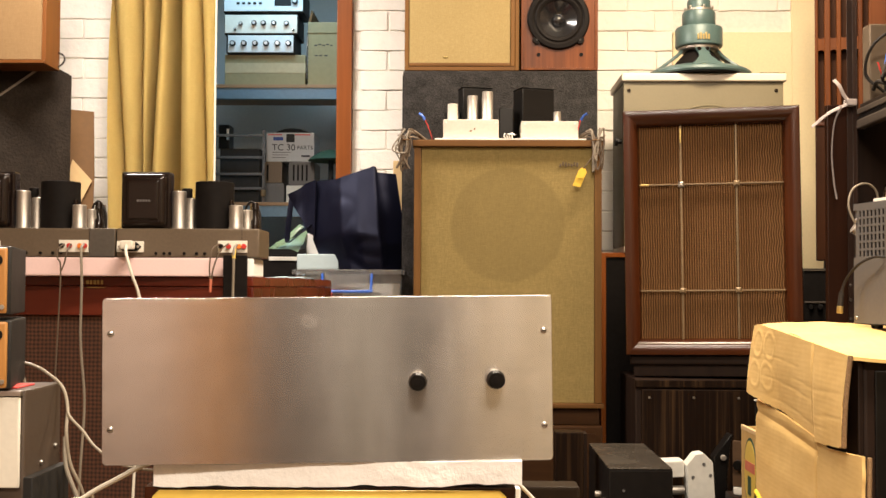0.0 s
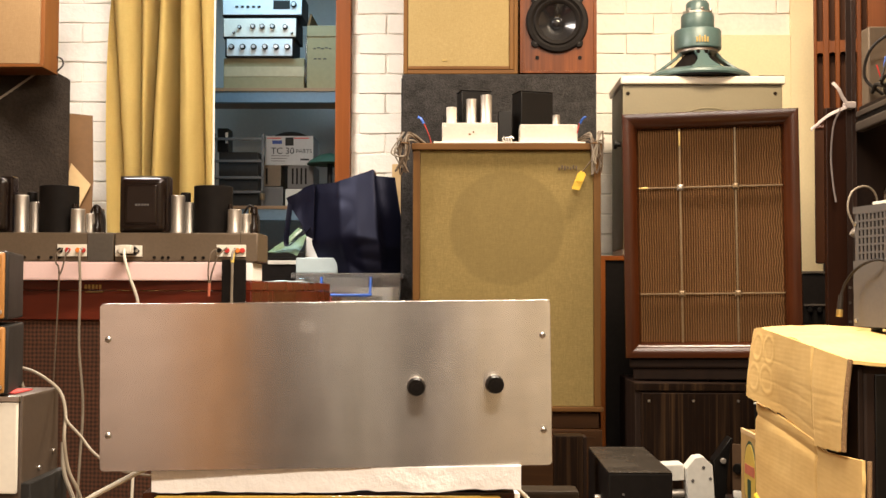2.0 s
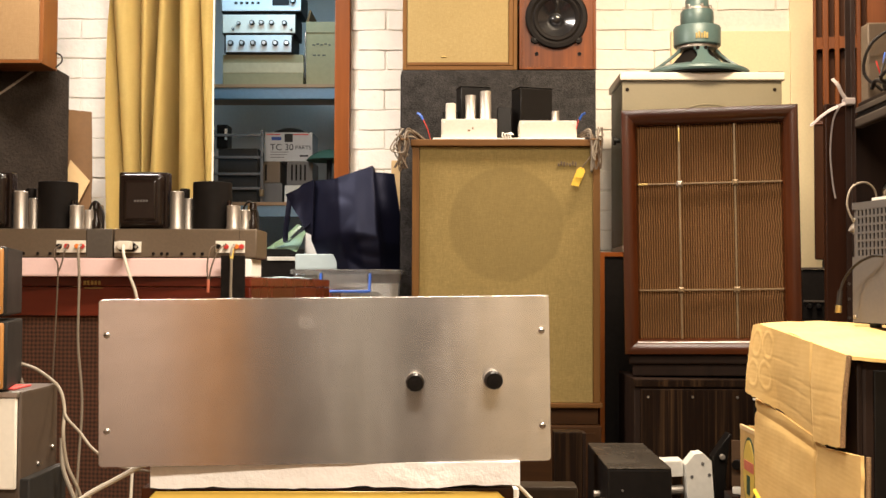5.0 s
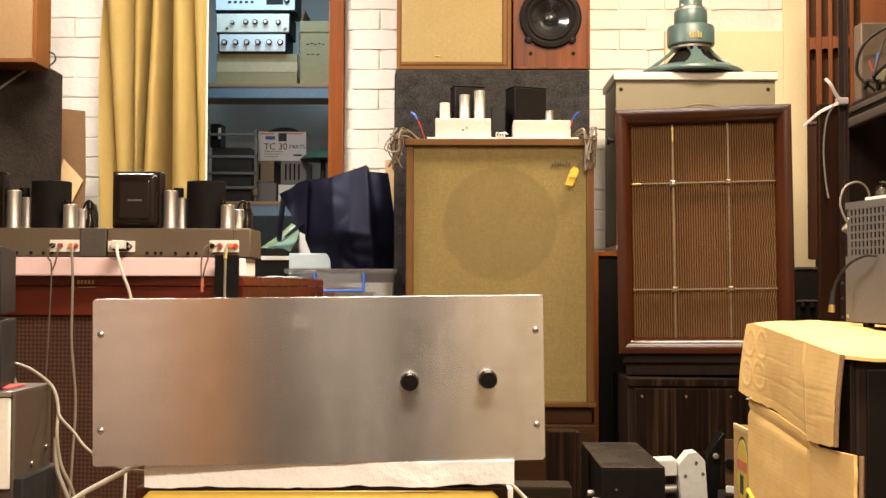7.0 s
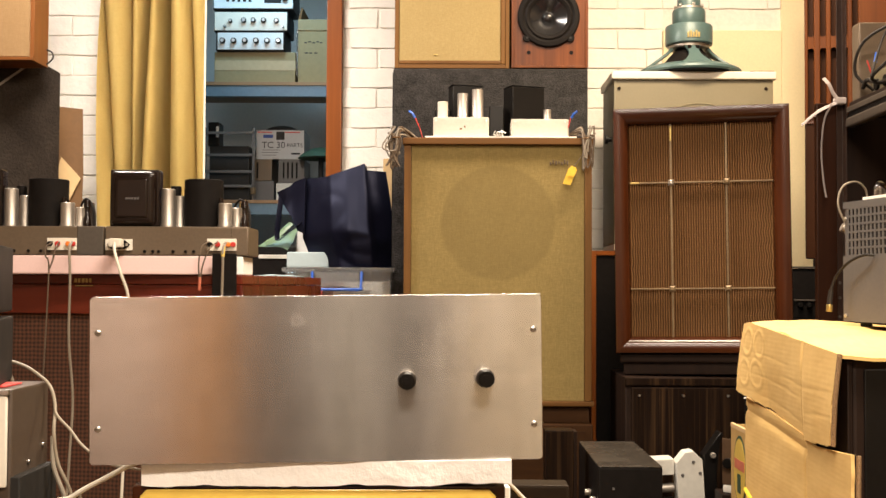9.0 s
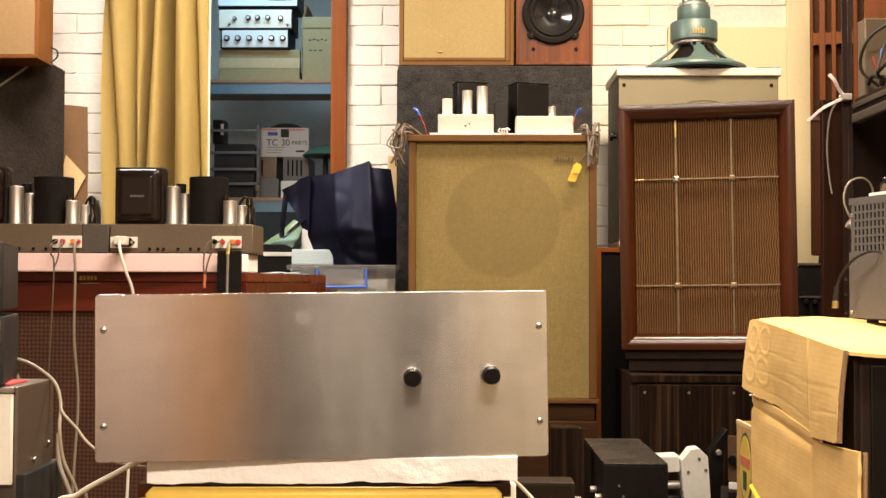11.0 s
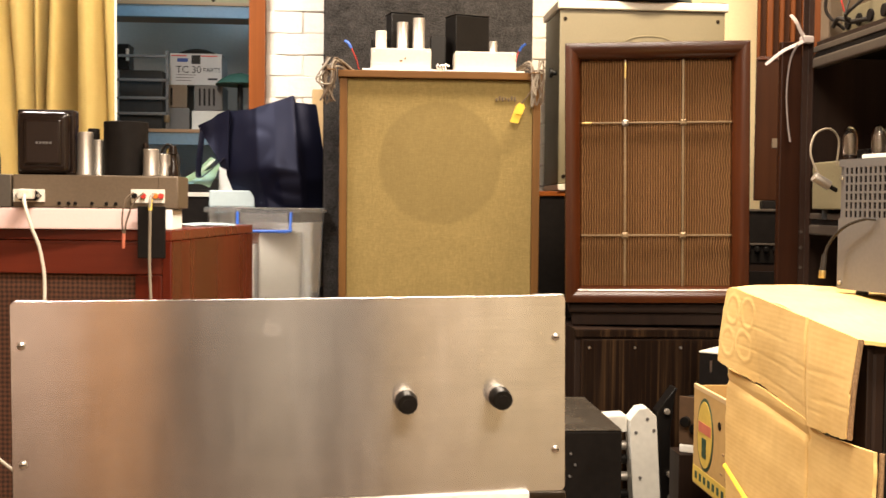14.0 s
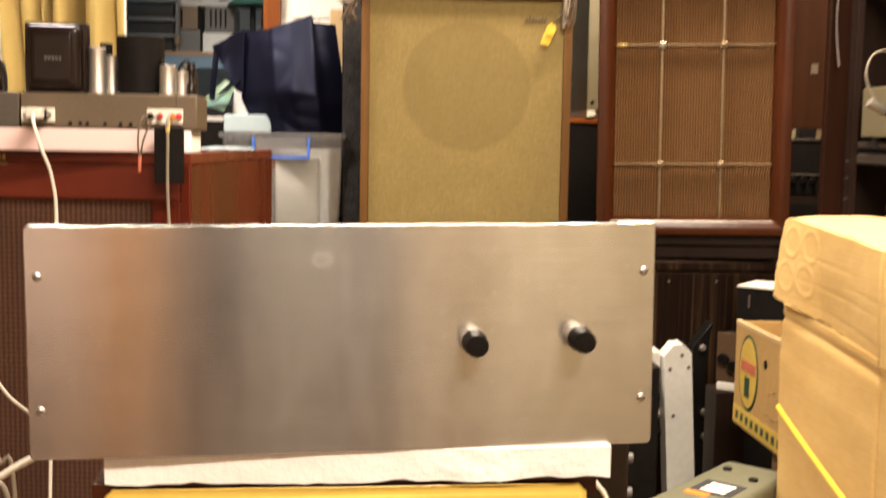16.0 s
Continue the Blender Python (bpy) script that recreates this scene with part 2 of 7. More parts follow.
M_pearwood = wood("striped_rosewood", (0.05, 0.012, 0.0028), (0.22, 0.066, 0.016), 0.42, "z", 60, 0.05, 0.03, 0.15, (0.32, 0.70))
M_carpet = plain("grey_carpet", (0.033, 0.031, 0.03), 1.0, vary=0.65, grain=180, blotch=28, bump=0.9, depth=0.004, spec=0.05)
M_browncarpet = plain("worn_brown_carpet", (0.025, 0.0195, 0.0152), 1.0, vary=0.36, grain=130, blotch=16, bump=0.9, depth=0.004, spec=0.05)
M_tancloth = weave("tan_grille_cloth", (0.160, 0.115, 0.036), (0.335, 0.248, 0.089), ring=(0.0, 0.595, 0.171))
M_topcloth = weave("tan_grille_cloth_plain", (0.225, 0.160, 0.058), (0.36, 0.275, 0.122))
M_peach = weave("peach_grille_cloth", (0.195, 0.113, 0.044), (0.275, 0.174, 0.076))
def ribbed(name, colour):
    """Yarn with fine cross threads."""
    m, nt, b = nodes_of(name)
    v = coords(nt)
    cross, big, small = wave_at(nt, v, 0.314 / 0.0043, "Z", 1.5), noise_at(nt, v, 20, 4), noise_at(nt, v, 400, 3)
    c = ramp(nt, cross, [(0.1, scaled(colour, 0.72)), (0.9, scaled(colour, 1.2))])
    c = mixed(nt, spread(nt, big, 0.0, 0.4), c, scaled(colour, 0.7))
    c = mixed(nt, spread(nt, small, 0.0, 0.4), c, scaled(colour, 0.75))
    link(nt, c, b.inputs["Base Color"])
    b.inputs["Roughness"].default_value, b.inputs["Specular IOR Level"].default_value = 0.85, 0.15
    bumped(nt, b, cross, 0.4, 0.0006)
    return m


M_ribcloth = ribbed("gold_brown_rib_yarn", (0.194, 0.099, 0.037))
# darker copy of the yarn for the grooves, their shade set in colour
M_ribgroove = ribbed("rib_groove_shade", (0.067, 0.029, 0.0115))
M_darkcloth = weave("dark_basket_cloth", (0.022, 0.0085, 0.004), (0.125, 0.047, 0.021), 0.009)
M_brass = plain("dull_brass", (0.19, 0.128, 0.064), 0.5, 0.2, vary=0.25)
M_alu = brushed("brushed_aluminium")
M_steel = plain("zinc_steel", (0.6, 0.58, 0.55), 0.3, 1.0, vary=0.12)
M_can = plain("aluminium_can", (0.46, 0.42, 0.37), 0.48, 0.9, vary=0.12, grain=200, bump=0.2)
M_chassis = plain("taupe_hammered_paint", (0.140, 0.104, 0.070), 0.45, 0.3, vary=0.12, grain=200, bump=0.25)
M_endplate = plain("bare_grey_plate", (0.105, 0.092, 0.078), 0.4, 0.4, vary=0.15, grain=150)
M_lidcream = plain("aged_cream_paint", (0.66, 0.605, 0.49), 0.4, vary=0.07, grain=120)
M_cream = plain("cream_enamel", (0.80, 0.76, 0.66), 0.4, vary=0.06, grain=120)
M_ampwhite = plain("aged_white_enamel", (0.50, 0.465, 0.40), 0.4, vary=0.08, grain=120)
M_tag = plain("amber_card", (0.70, 0.45, 0.03), 0.6, vary=0.15)
M_black = plain("black_enamel", (0.006, 0.0052, 0.0047), 0.33, vary=0.3, grain=150, spec=0.2)
M_blackmatt = plain("matt_black", (0.009, 0.0075, 0.0068), 0.55, vary=0.3, spec=0.07)
M_bakelite = plain("brown_bakelite_black", (0.010, 0.0055, 0.004), 0.22, vary=0.2, coat=0.1, spec=0.35)
M_rubber = plain("black_rubber", (0.02, 0.02, 0.02), 0.7, vary=0.2)
M_greycab = plain("grey_beige_paint", (0.175, 0.150, 0.090), 0.5, vary=0.06, grain=150)
M_greymetal = plain("grey_metal_paint", (0.105, 0.098, 0.094), 0.45, vary=0.1, grain=150)
M_offwhite = plain("offwhite_paint", (0.62, 0.6, 0.54), 0.5, vary=0.1)
M_green = plain("green_hammertone", (0.070, 0.119, 0.115), 0.42, 0.1, vary=0.15, grain=160, bump=0.25)
M_curtain = weave("mustard_curtain_cloth", (0.56, 0.40, 0.119), (0.75, 0.59, 0.222), 0.0016)
M_ribbon = plain("lilac_white_tape", (0.38, 0.33, 0.315), 0.85, vary=0.08, grain=200)
M_hem = plain("white_hem", (0.7, 0.68, 0.6), 0.9)
M_card = wood("cardboard", (0.56, 0.38, 0.18), (0.70, 0.50, 0.26), 0.85, "y", 30, 0.0, 0.35)
M_fruitcard = plain("yellow_brown_cardboard", (0.48, 0.30, 0.10), 0.8, vary=0.1, grain=50)
M_dullcard = plain("dull_cardboard", (0.29, 0.24, 0.125), 0.8, vary=0.1, grain=50)
M_greywhite = plain("dull_white_card", (0.52, 0.53, 0.54), 0.7, vary=0.06)
M_cardbrown = plain("brown_cardboard", (0.145, 0.074, 0.026), 0.85, vary=0.12, grain=50)
def corrugated(name, dark, light):
    m, nt, bs = nodes_of(name)
    v = coords(nt)
    lines = wave_at(nt, v, 0.314 / 0.0075, "Z", 0.5)
    big, small, fibre = noise_at(nt, v, 6, 5), noise_at(nt, v, 45, 4), noise_at(nt, coords(nt, (1, 0.15, 1)), 160, 3)
    cc = ramp(nt, big, [(0.3, dark), (0.7, light)])
    cc = mixed(nt, 0.35, cc, ramp(nt, fibre, [(0.3, dark), (0.7, light)]))
    link(nt, cc, bs.inputs["Base Color"])
    bs.inputs["Roughness"].default_value = 0.85
    add = nt.nodes.new("ShaderNodeMath")
    add.operation = "MULTIPLY_ADD"
    add.inputs[1].default_value = 0.6
    link(nt, lines, add.inputs[0]), link(nt, small, add.inputs[2])
    bumped(nt, bs, add.outputs[0], 0.10, 0.0010)
    return m


M_corrugated = corrugated("corrugated_cardboard", (0.66, 0.42, 0.135), (0.80, 0.555, 0.215))
M_cardedge = plain("corrugated_edge", (0.28, 0.17, 0.08), 0.9, vary=0.4, grain=300, bump=0.8, depth=0.002)
M_foam = plain("white_polystyrene", (0.93, 0.91, 0.88), 0.7, vary=0.04, grain=150, bump=0.35, depth=0.003)
M_pink = plain("pink_foam", (0.82, 0.60, 0.58), 0.85, vary=0.05, grain=220, bump=0.3)
M_yellow = plain("glossy_yellow_paint", (0.90, 0.62, 0.12), 0.3, vary=0.08, coat=0.4)
M_yellowtag = plain("yellow_card", (0.85, 0.6, 0.03), 0.6, vary=0.08)
M_navy = plain("navy_bag_cloth", (0.0033, 0.0037, 0.0098), 0.42, vary=0.15, grain=420, blotch=7, bump=0.3, depth=0.0008, spec=0.3)
M_navy.node_tree.nodes["Principled BSDF"].inputs["Specular Tint"].default_value = (0.55, 0.62, 1.0, 1)
M_clear = glassy("milky_plastic", (0.92, 0.93, 0.92), 0.18, 0.90)
M_blue = plain("blue_plastic", (0.03, 0.12, 0.55), 0.4, vary=0.1)
M_wirewhite = plain("white_cable", (0.72, 0.68, 0.58), 0.5, vary=0.06)
M_wirepale = plain("pale_grey_cable", (0.27, 0.225, 0.165), 0.5, vary=0.1)
M_wiregrey = plain("grey_cable", (0.22, 0.185, 0.14), 0.6, vary=0.15)
M_wirebrown = plain("dull_brown_flex", (0.095, 0.064, 0.039), 0.7, vary=0.3)
M_wireblack = plain("black_cable", (0.018, 0.015, 0.013), 0.5, vary=0.2, spec=0.2)
M_red = plain("red_plastic", (0.55, 0.04, 0.03), 0.4, vary=0.1)
M_orange = plain("orange_plastic", (0.8, 0.22, 0.03), 0.4, vary=0.1)
M_white = plain("white_paper", (0.82, 0.8, 0.75), 0.7, vary=0.04)
M_ink = plain("black_ink", (0.02, 0.02, 0.025), 0.8, vary=0.2)
M_inkblue = plain("blue_print", (0.05, 0.09, 0.3), 0.7, vary=0.2)
M_inkred = plain("red_print", (0.55, 0.06, 0.05), 0.7, vary=0.2)
M_fadedyellow = plain("faded_yellow_print", (0.60, 0.42, 0.07), 0.7, vary=0.15)
M_fadedred = plain("faded_red_print", (0.48, 0.13, 0.07), 0.7, vary=0.2)
M_inkgreen = plain("dark_green_print", (0.018, 0.055, 0.03), 0.7, vary=0.2)
M_gold = plain("gold_print", (0.42, 0.31, 0.11), 0.35, 0.8, vary=0.1)
M_blueshelf = plain("blue_grey_shelf_paint", (0.12, 0.2, 0.27), 0.5, vary=0.15)
M_shelfwood = wood("shelf_board", (0.25, 0.14, 0.07), (0.4, 0.25, 0.13), 0.6, "x")
M_silver = plain("silver_panel", (0.72, 0.74, 0.75), 0.35, 0.6, vary=0.06)
M_darkgrey = plain("dark_grey_paint", (0.022, 0.021, 0.02), 0.5, vary=0.2, spec=0.2)
M_cone = plain("black_cone", (0.010, 0.010, 0.011), 0.22, vary=0.1, coat=0.5)
M_glass = glassy("valve_glass", (0.95, 0.95, 0.95), 0.02)
M_lightgreen = plain("pale_green_plastic", (0.16, 0.25, 0.15), 0.4, vary=0.15, blotch=14)
M_paleblue = plain("pale_blue_plastic", (0.38, 0.47, 0.50), 0.4, vary=0.06)
M_goldpaint = plain("gold_hammered_paint", (0.20, 0.175, 0.105), 0.4, 0.3, vary=0.15, grain=200)
M_darkpost = plain("dark_post_paint", (0.022, 0.011, 0.0075), 0.4, vary=0.2, spec=0.2)
M_palepanel = plain("pale_panel_paint", (0.74, 0.78, 0.79), 0.4, vary=0.05)
M_tape = plain("packing_tape", (0.46, 0.38, 0.24), 0.12, vary=0.1)
# base lightened and blotched: the lamp's sheen is in the colour, with wear
M_blackgloss = plain("worn_top_with_sheen", (0.045, 0.038, 0.030), 0.27, vary=0.5, grain=150, blotch=9, spec=0.9)
M_brownmetal = plain("brown_metal", (0.016, 0.0105, 0.0065), 0.45, vary=0.2, spec=0.08)
M_brownplate = plain("brown_lacquered_plate", (0.085, 0.05, 0.028), 0.35, 0.2, vary=0.2)
M_rail = plain("grey_brown_steel", (0.062, 0.050, 0.040), 0.4, 0.2, vary=0.25, grain=90)
M_olive = plain("olive_grey_paint", (0.11, 0.11, 0.07), 0.45, vary=0.15)

# ---- building blocks ----
def bm_new():
    bm = bmesh.new()
    bm.faces.layers.int.new("flat")
    return bm


def round_off(bm, faces, edges, offset, segs, profile):
    """Bevels the edges; the faces that were there before stay flat."""
    flat = bm.faces.layers.int["flat"]
    for f in faces:
        f.normal_update()
    was = [f.normal.copy() for f in faces]
    made = bmesh.ops.bevel(bm, geom=edges, offset=offset, segments=segs, affect="EDGES", profile=profile)
    for f in {f for v in made["verts"] for f in v.link_faces}:
        f.normal_update()
        f[flat] = int(any(f.normal.dot(n) > 0.9995 for n in was))


def box(bm, x0, x1, y0, y1, z0, z1, bevel=0.0, segs=2):
    r = bmesh.ops.create_cube(bm, size=1)
    bmesh.ops.transform(bm, verts=r["verts"], matrix=Matrix.LocRotScale(((x0 + x1) / 2, (y0 + y1) / 2, (z0 + z1) / 2), None, (abs(x1 - x0), abs(y1 - y0), abs(z1 - z0))))
    if bevel:
        edges = list({e for v in r["verts"] for e in v.link_edges})
        faces = {f for e in edges for f in e.link_faces}
        round_off(bm, faces, edges, bevel, segs, 0.6)
    return bm


def rod(bm, a, b, r, r2=None, seg=20, bevel=0.0):
    """A cylinder or cone from a to b."""
    a, b = Vector(a), Vector(b)
    q = (b - a).to_track_quat("Z", "Y").to_matrix().to_4x4()
    r = bmesh.ops.create_cone(bm, cap_ends=True, segments=seg, radius1=r, radius2=r if r2 is None else r2, depth=(b - a).length,
                              matrix=Matrix.Translation((a + b) / 2) @ q)
    if bevel:
        es = [e for e in {e for v in r["verts"] for e in v.link_edges} if any(len(f.verts) > 4 for f in e.link_faces)]
        bmesh.ops.bevel(bm, geom=es, offset=bevel, segments=2, affect="EDGES", profile=0.6)
    return bm


def lathe(bm, profile, x=0, y=0, seg=40, axis="z", z=0):
    """Turns (radius, height) pairs about an upright axis, or one along -y."""
    rings = []
    for r, h in profile:
        ring = []
        for i in range(seg):
            a = 2 * math.pi * i / seg
            p = (x + r * math.cos(a), y + r * math.sin(a), z + h) if axis == "z" else (x + r * math.cos(a), y - h, z + r * math.sin(a))
            ring.append(bm.verts.new(p))
        rings.append(ring)
    for p, q in zip(rings, rings[1:]):
        for i in range(seg):
            bm.faces.new((p[i], p[(i + 1) % seg], q[(i + 1) % seg], q[i]))
    if min(profile[0][0], profile[-1][0]) > 0.006:
        p, q = rings[-1], rings[0]
        for i in range(seg):
            bm.faces.new((p[i], p[(i + 1) % seg], q[(i + 1) % seg], q[i]))
    else:
        bm.faces.new(rings[0]), bm.faces.new(rings[-1])
    bmesh.ops.recalc_face_normals(bm, faces=bm.faces)
    return bm


def smooth_path(pts, n=8):
    """Points of a smooth line through pts."""
    p = [Vector(v) for v in pts]
    p = [p[0] * 2 - p[1]] + p + [p[-1] * 2 - p[-2]]
    out = []
    for i in range(1, len(p) - 2):
        for k in range(n):
            t = k / n
            a, b, c, d = p[i - 1:i + 3]
            out.append(0.5 * (2 * b + (c - a) * t + (2 * a - 5 * b + 4 * c - d) * t * t + (3 * b - a - 3 * c + d) * t ** 3))
    return out + [p[-2]]


def tube(bm, pts, r, seg=8, n=8, flat=1.0):
    path = smooth_path(pts, n) if n > 1 else [Vector(v) for v in pts]
    rings = []
    side = None
    for i, c in enumerate(path):
        d = (path[min(i + 1, len(path) - 1)] - path[max(i - 1, 0)]).normalized()
        if side is None:
            side = d.orthogonal().normalized()
        side = (side - d * side.dot(d)).normalized()
        up = d.cross(side)
        rings.append([bm.verts.new(c + r * (math.cos(2 * math.pi * k / seg) * side + flat * math.sin(2 * math.pi * k / seg) * up)) for k in range(seg)])
    for p, q in zip(rings, rings[1:]):
        for i in range(seg):
            bm.faces.new((p[i], p[(i + 1) % seg], q[(i + 1) % seg], q[i]))
    bm.faces.new(rings[0]), bm.faces.new(rings[-1])
    bmesh.ops.recalc_face_normals(bm, faces=bm.faces)
    return bm


def prism(bm, outline, y0, y1, bevel=0.0):
    """An outline of (x, z) pairs, pulled from y0 to y1."""
    lo, hi = ([bm.verts.new((x, y, z)) for x, z in outline] for y in (y0, y1))
    faces = [bm.faces.new(lo), bm.faces.new(hi)]
    n = len(outline)
    for i in range(n):
        faces.append(bm.faces.new((lo[i], lo[(i + 1) % n], hi[(i + 1) % n], hi[i])))
    bmesh.ops.recalc_face_normals(bm, faces=faces)
    if bevel:
        round_off(bm, faces, list({e for f in faces for e in f.edges}), bevel, 2, 0.5)
    return bm


def mesh_of(name, bm, material):
    """A mesh with rounded edges smooth and flat faces truly flat."""
    me = bpy.data.meshes.new(name)
    bm.normal_update()
    flat = bm.faces.layers.int["flat"]
    smooth = [len(f.verts) < 5 and not f[flat] for f in bm.faces]
    bm.to_mesh(me)
    bm.free()
    me.materials.append(material)
    me.set_sharp_from_angle(angle=radians(35))
    me.polygons.foreach_set("use_smooth", smooth)
    return me


def part(name, bm, material, parent=None, label=""):
    ob = new(name, mesh_of(name, bm, material))
    ob.parent = parent
    return tagged(ob, label)


def thing(name, x, y, z, label, category, rz=0, rx=0, ry=0, group="", kind=""):
    ob = new(name)
    ob.empty_display_size = 0.05
    ob.matrix_world = pose(x, y, z, rx, ry, rz)
    return tagged(ob, label, category, group, kind)


def solo(name, bm, material, label, category, group="", kind=""):
    return tagged(part(name, bm, material), label, category, group, kind)


def writing(name, text, size, x, y, z, material, parent, rx=90, rz=0, label=""):
    """Letters as a mesh, facing -y."""
    cu = bpy.data.curves.new(name, "FONT")
    cu.body, cu.size, cu.extrude, cu.align_x = text, size, 0.0003, "CENTER"
    tmp = bpy.data.objects.new(name, cu)
    scene.collection.objects.link(tmp)
    me = bpy.data.meshes.new_from_object(tmp.evaluated_get(bpy.context.evaluated_depsgraph_get()))
    bpy.data.objects.remove(tmp)
    me.materials.clear()
    me.materials.append(material)
    ob = new(name, me)
    ob.parent = parent
    ob.matrix_local = pose(x, y, z, rx, 0, rz)
    return tagged(ob, label)


def structure(name, bm, material, label, category):
    return tagged(part(name, bm, material), label, category, kind="structure")

# ---- the room ----
# floor, ceiling and side walls are not seen; their tones limit bounced light
structure("floor", box(bm_new(), -2.6, 2.0, -2.2, 6.3, -0.05, 0), M_floor, "brown varnished board floor", "floor")
structure("ceiling", box(bm_new(), -2.6, 2.0, -2.2, 6.3, 2.7, 2.78), M_ceiling, "plain off-white painted ceiling", "ceiling")
structure("wall_west", box(bm_new(), -2.6, -2.5, -2.2, 4.3, 0, 2.7), M_sidewall, "plain brown painted wall", "wall")
structure("wall_east", box(bm_new(), 1.8, 1.9, -2.2, 4.3, 0, 2.7), M_sidewall, "plain brown painted wall", "wall")
bm = bm_new()
box(bm, -2.5, -0.74, -2.1, -2.0, 0, 2.7)
box(bm, 0.36, 1.8, -2.1, -2.0, 0, 2.7)
box(bm, -0.74, 0.36, -2.1, -2.0, 2.1, 2.7)
structure("wall_south", bm, M_backwall, "unseen plain warm pinkish wall, open where the reflected bands stand", "wall")
# unseen: low strip and upright bands added to shape the aluminium front's reflection
structure("wainscot", box(bm_new(), -2.49, -0.745, -1.998, -1.975, 0, 0.36, 0.004), M_darkteak, "unseen low dark strip added to darken the aluminium front's reflection", "wall panel")
rear_bands = thing("reflection_bands", -0.275, -2.05, 0, "unseen upright bands added behind for the aluminium front to reflect", "door", kind="structure")
part("jamb", box(bm_new(), -0.465, -0.216, -0.05, 0.07, 0, 2.1, 0.004), M_paleband, rear_bands, "wide orange-brown band for the reflection")
part("leaf", box(bm_new(), -0.215, 0.105, -0.03, 0.01, 0.004, 2.1, 0.004), M_greybrown, rear_bands)
part("post", box(bm_new(), 0.1055, 0.365, -0.05, 0.05, 0, 2.1, 0.004), M_dullband, rear_bands, "dull grey band for the reflection")
part("leaf", box(bm_new(), 0.3655, 0.634, -0.03, 0.01, 0.004, 2.1, 0.004), M_greybrown, rear_bands)
part("handle", rod(bm_new(), (0.14, 0.01, 1.0), (0.14, 0.05, 1.0), 0.012, bevel=0.002), M_steel, rear_bands)
# unseen panels added to brighten the other end of that reflection
structure("panel_rear", box(bm_new(), 0.365, 0.72, -1.998, -1.97, 0, 2.69, 0.004), M_rearpanel, "unseen tan panel added for the aluminium front to reflect", "wall panel")
structure("panel_corner", box(bm_new(), 0.725, 1.79, -1.998, -1.97, 0, 2.69, 0.004), M_rearcream, "unseen cream yellow panel added for the aluminium front to reflect", "wall panel")
bm = bm_new()
box(bm, -2.5, -1.12, 4.304, 4.45, 0, 2.7)
box(bm, -0.42, 1.25, 4.304, 4.45, 0, 2.7)
box(bm, -1.12, -0.42, 4.310, 4.45, 2.45, 2.7)
wall_north = structure("wall_north", bm, M_mortar, "white painted brick wall with a doorway", "wall")
structure("wall_corner", box(bm_new(), 1.25, 1.8, 4.29, 4.45, 0, 2.7, 0.004), M_plaster, "smooth cream plaster strip beside the brick wall", "wall")
structure("plaster_patch", box(bm_new(), 0.80, 1.249, 4.285, 4.309, 1.2, 1.985, 0.004), M_plaster, "smooth cream plaster patch on the brick wall", "wall")

# the store room behind the doorway
bm = bm_new()
box(bm, -2.0, 0.6, 5.75, 5.85, 0, 2.7)
box(bm, -2.1, -2.0, 4.45, 5.85, 0, 2.7)
box(bm, 0.6, 0.7, 4.45, 5.85, 0, 2.7)
structure("store_room_wall", bm, M_storewall, "dim grey-white store room walls", "wall")

door = thing("door_1", -0.45, 4.28, 0, "open doorway with an orange varnished wooden frame", "doorway", kind="structure")
part("jamb", box(bm_new(), -0.028, 0.029, -0.02, 0.19, 0, 2.4, 0.003), M_orange_wood, door)
part("jamb", box(bm_new(), -0.72, -0.665, -0.02, 0.19, 0, 2.4, 0.003), M_orange_wood, door)
part("lintel", box(bm_new(), -0.72, 0.029, -0.02, 0.19, 2.401, 2.46, 0.003), M_orange_wood, door)

# ---- the brown framed speaker and what it stands on ----
def cabinet(parent, w, d, h, t, wood_z, wood_x, z0=0.0):
    """An open-fronted wooden carcass: two sides, top, bottom and back; the front lies at y = 0."""
    part("side_panel", box(bm_new(), -w / 2, -w / 2 + t, 0, d, z0, z0 + h, 0.002), wood_z, parent)
    part("side_panel", box(bm_new(), w / 2 - t, w / 2, 0, d, z0, z0 + h, 0.002), wood_z, parent)
    part("top_panel", box(bm_new(), -w / 2 + t, w / 2 - t, 0, d, z0 + h - t, z0 + h, 0.002), wood_x, parent)
    part("bottom_panel", box(bm_new(), -w / 2 + t, w / 2 - t, 0, d, z0, z0 + t, 0.002), wood_x, parent)
    part("back_panel", box(bm_new(), -w / 2 + t, w / 2 - t, d - 0.012, d, z0 + t, z0 + h - t), wood_z, parent)


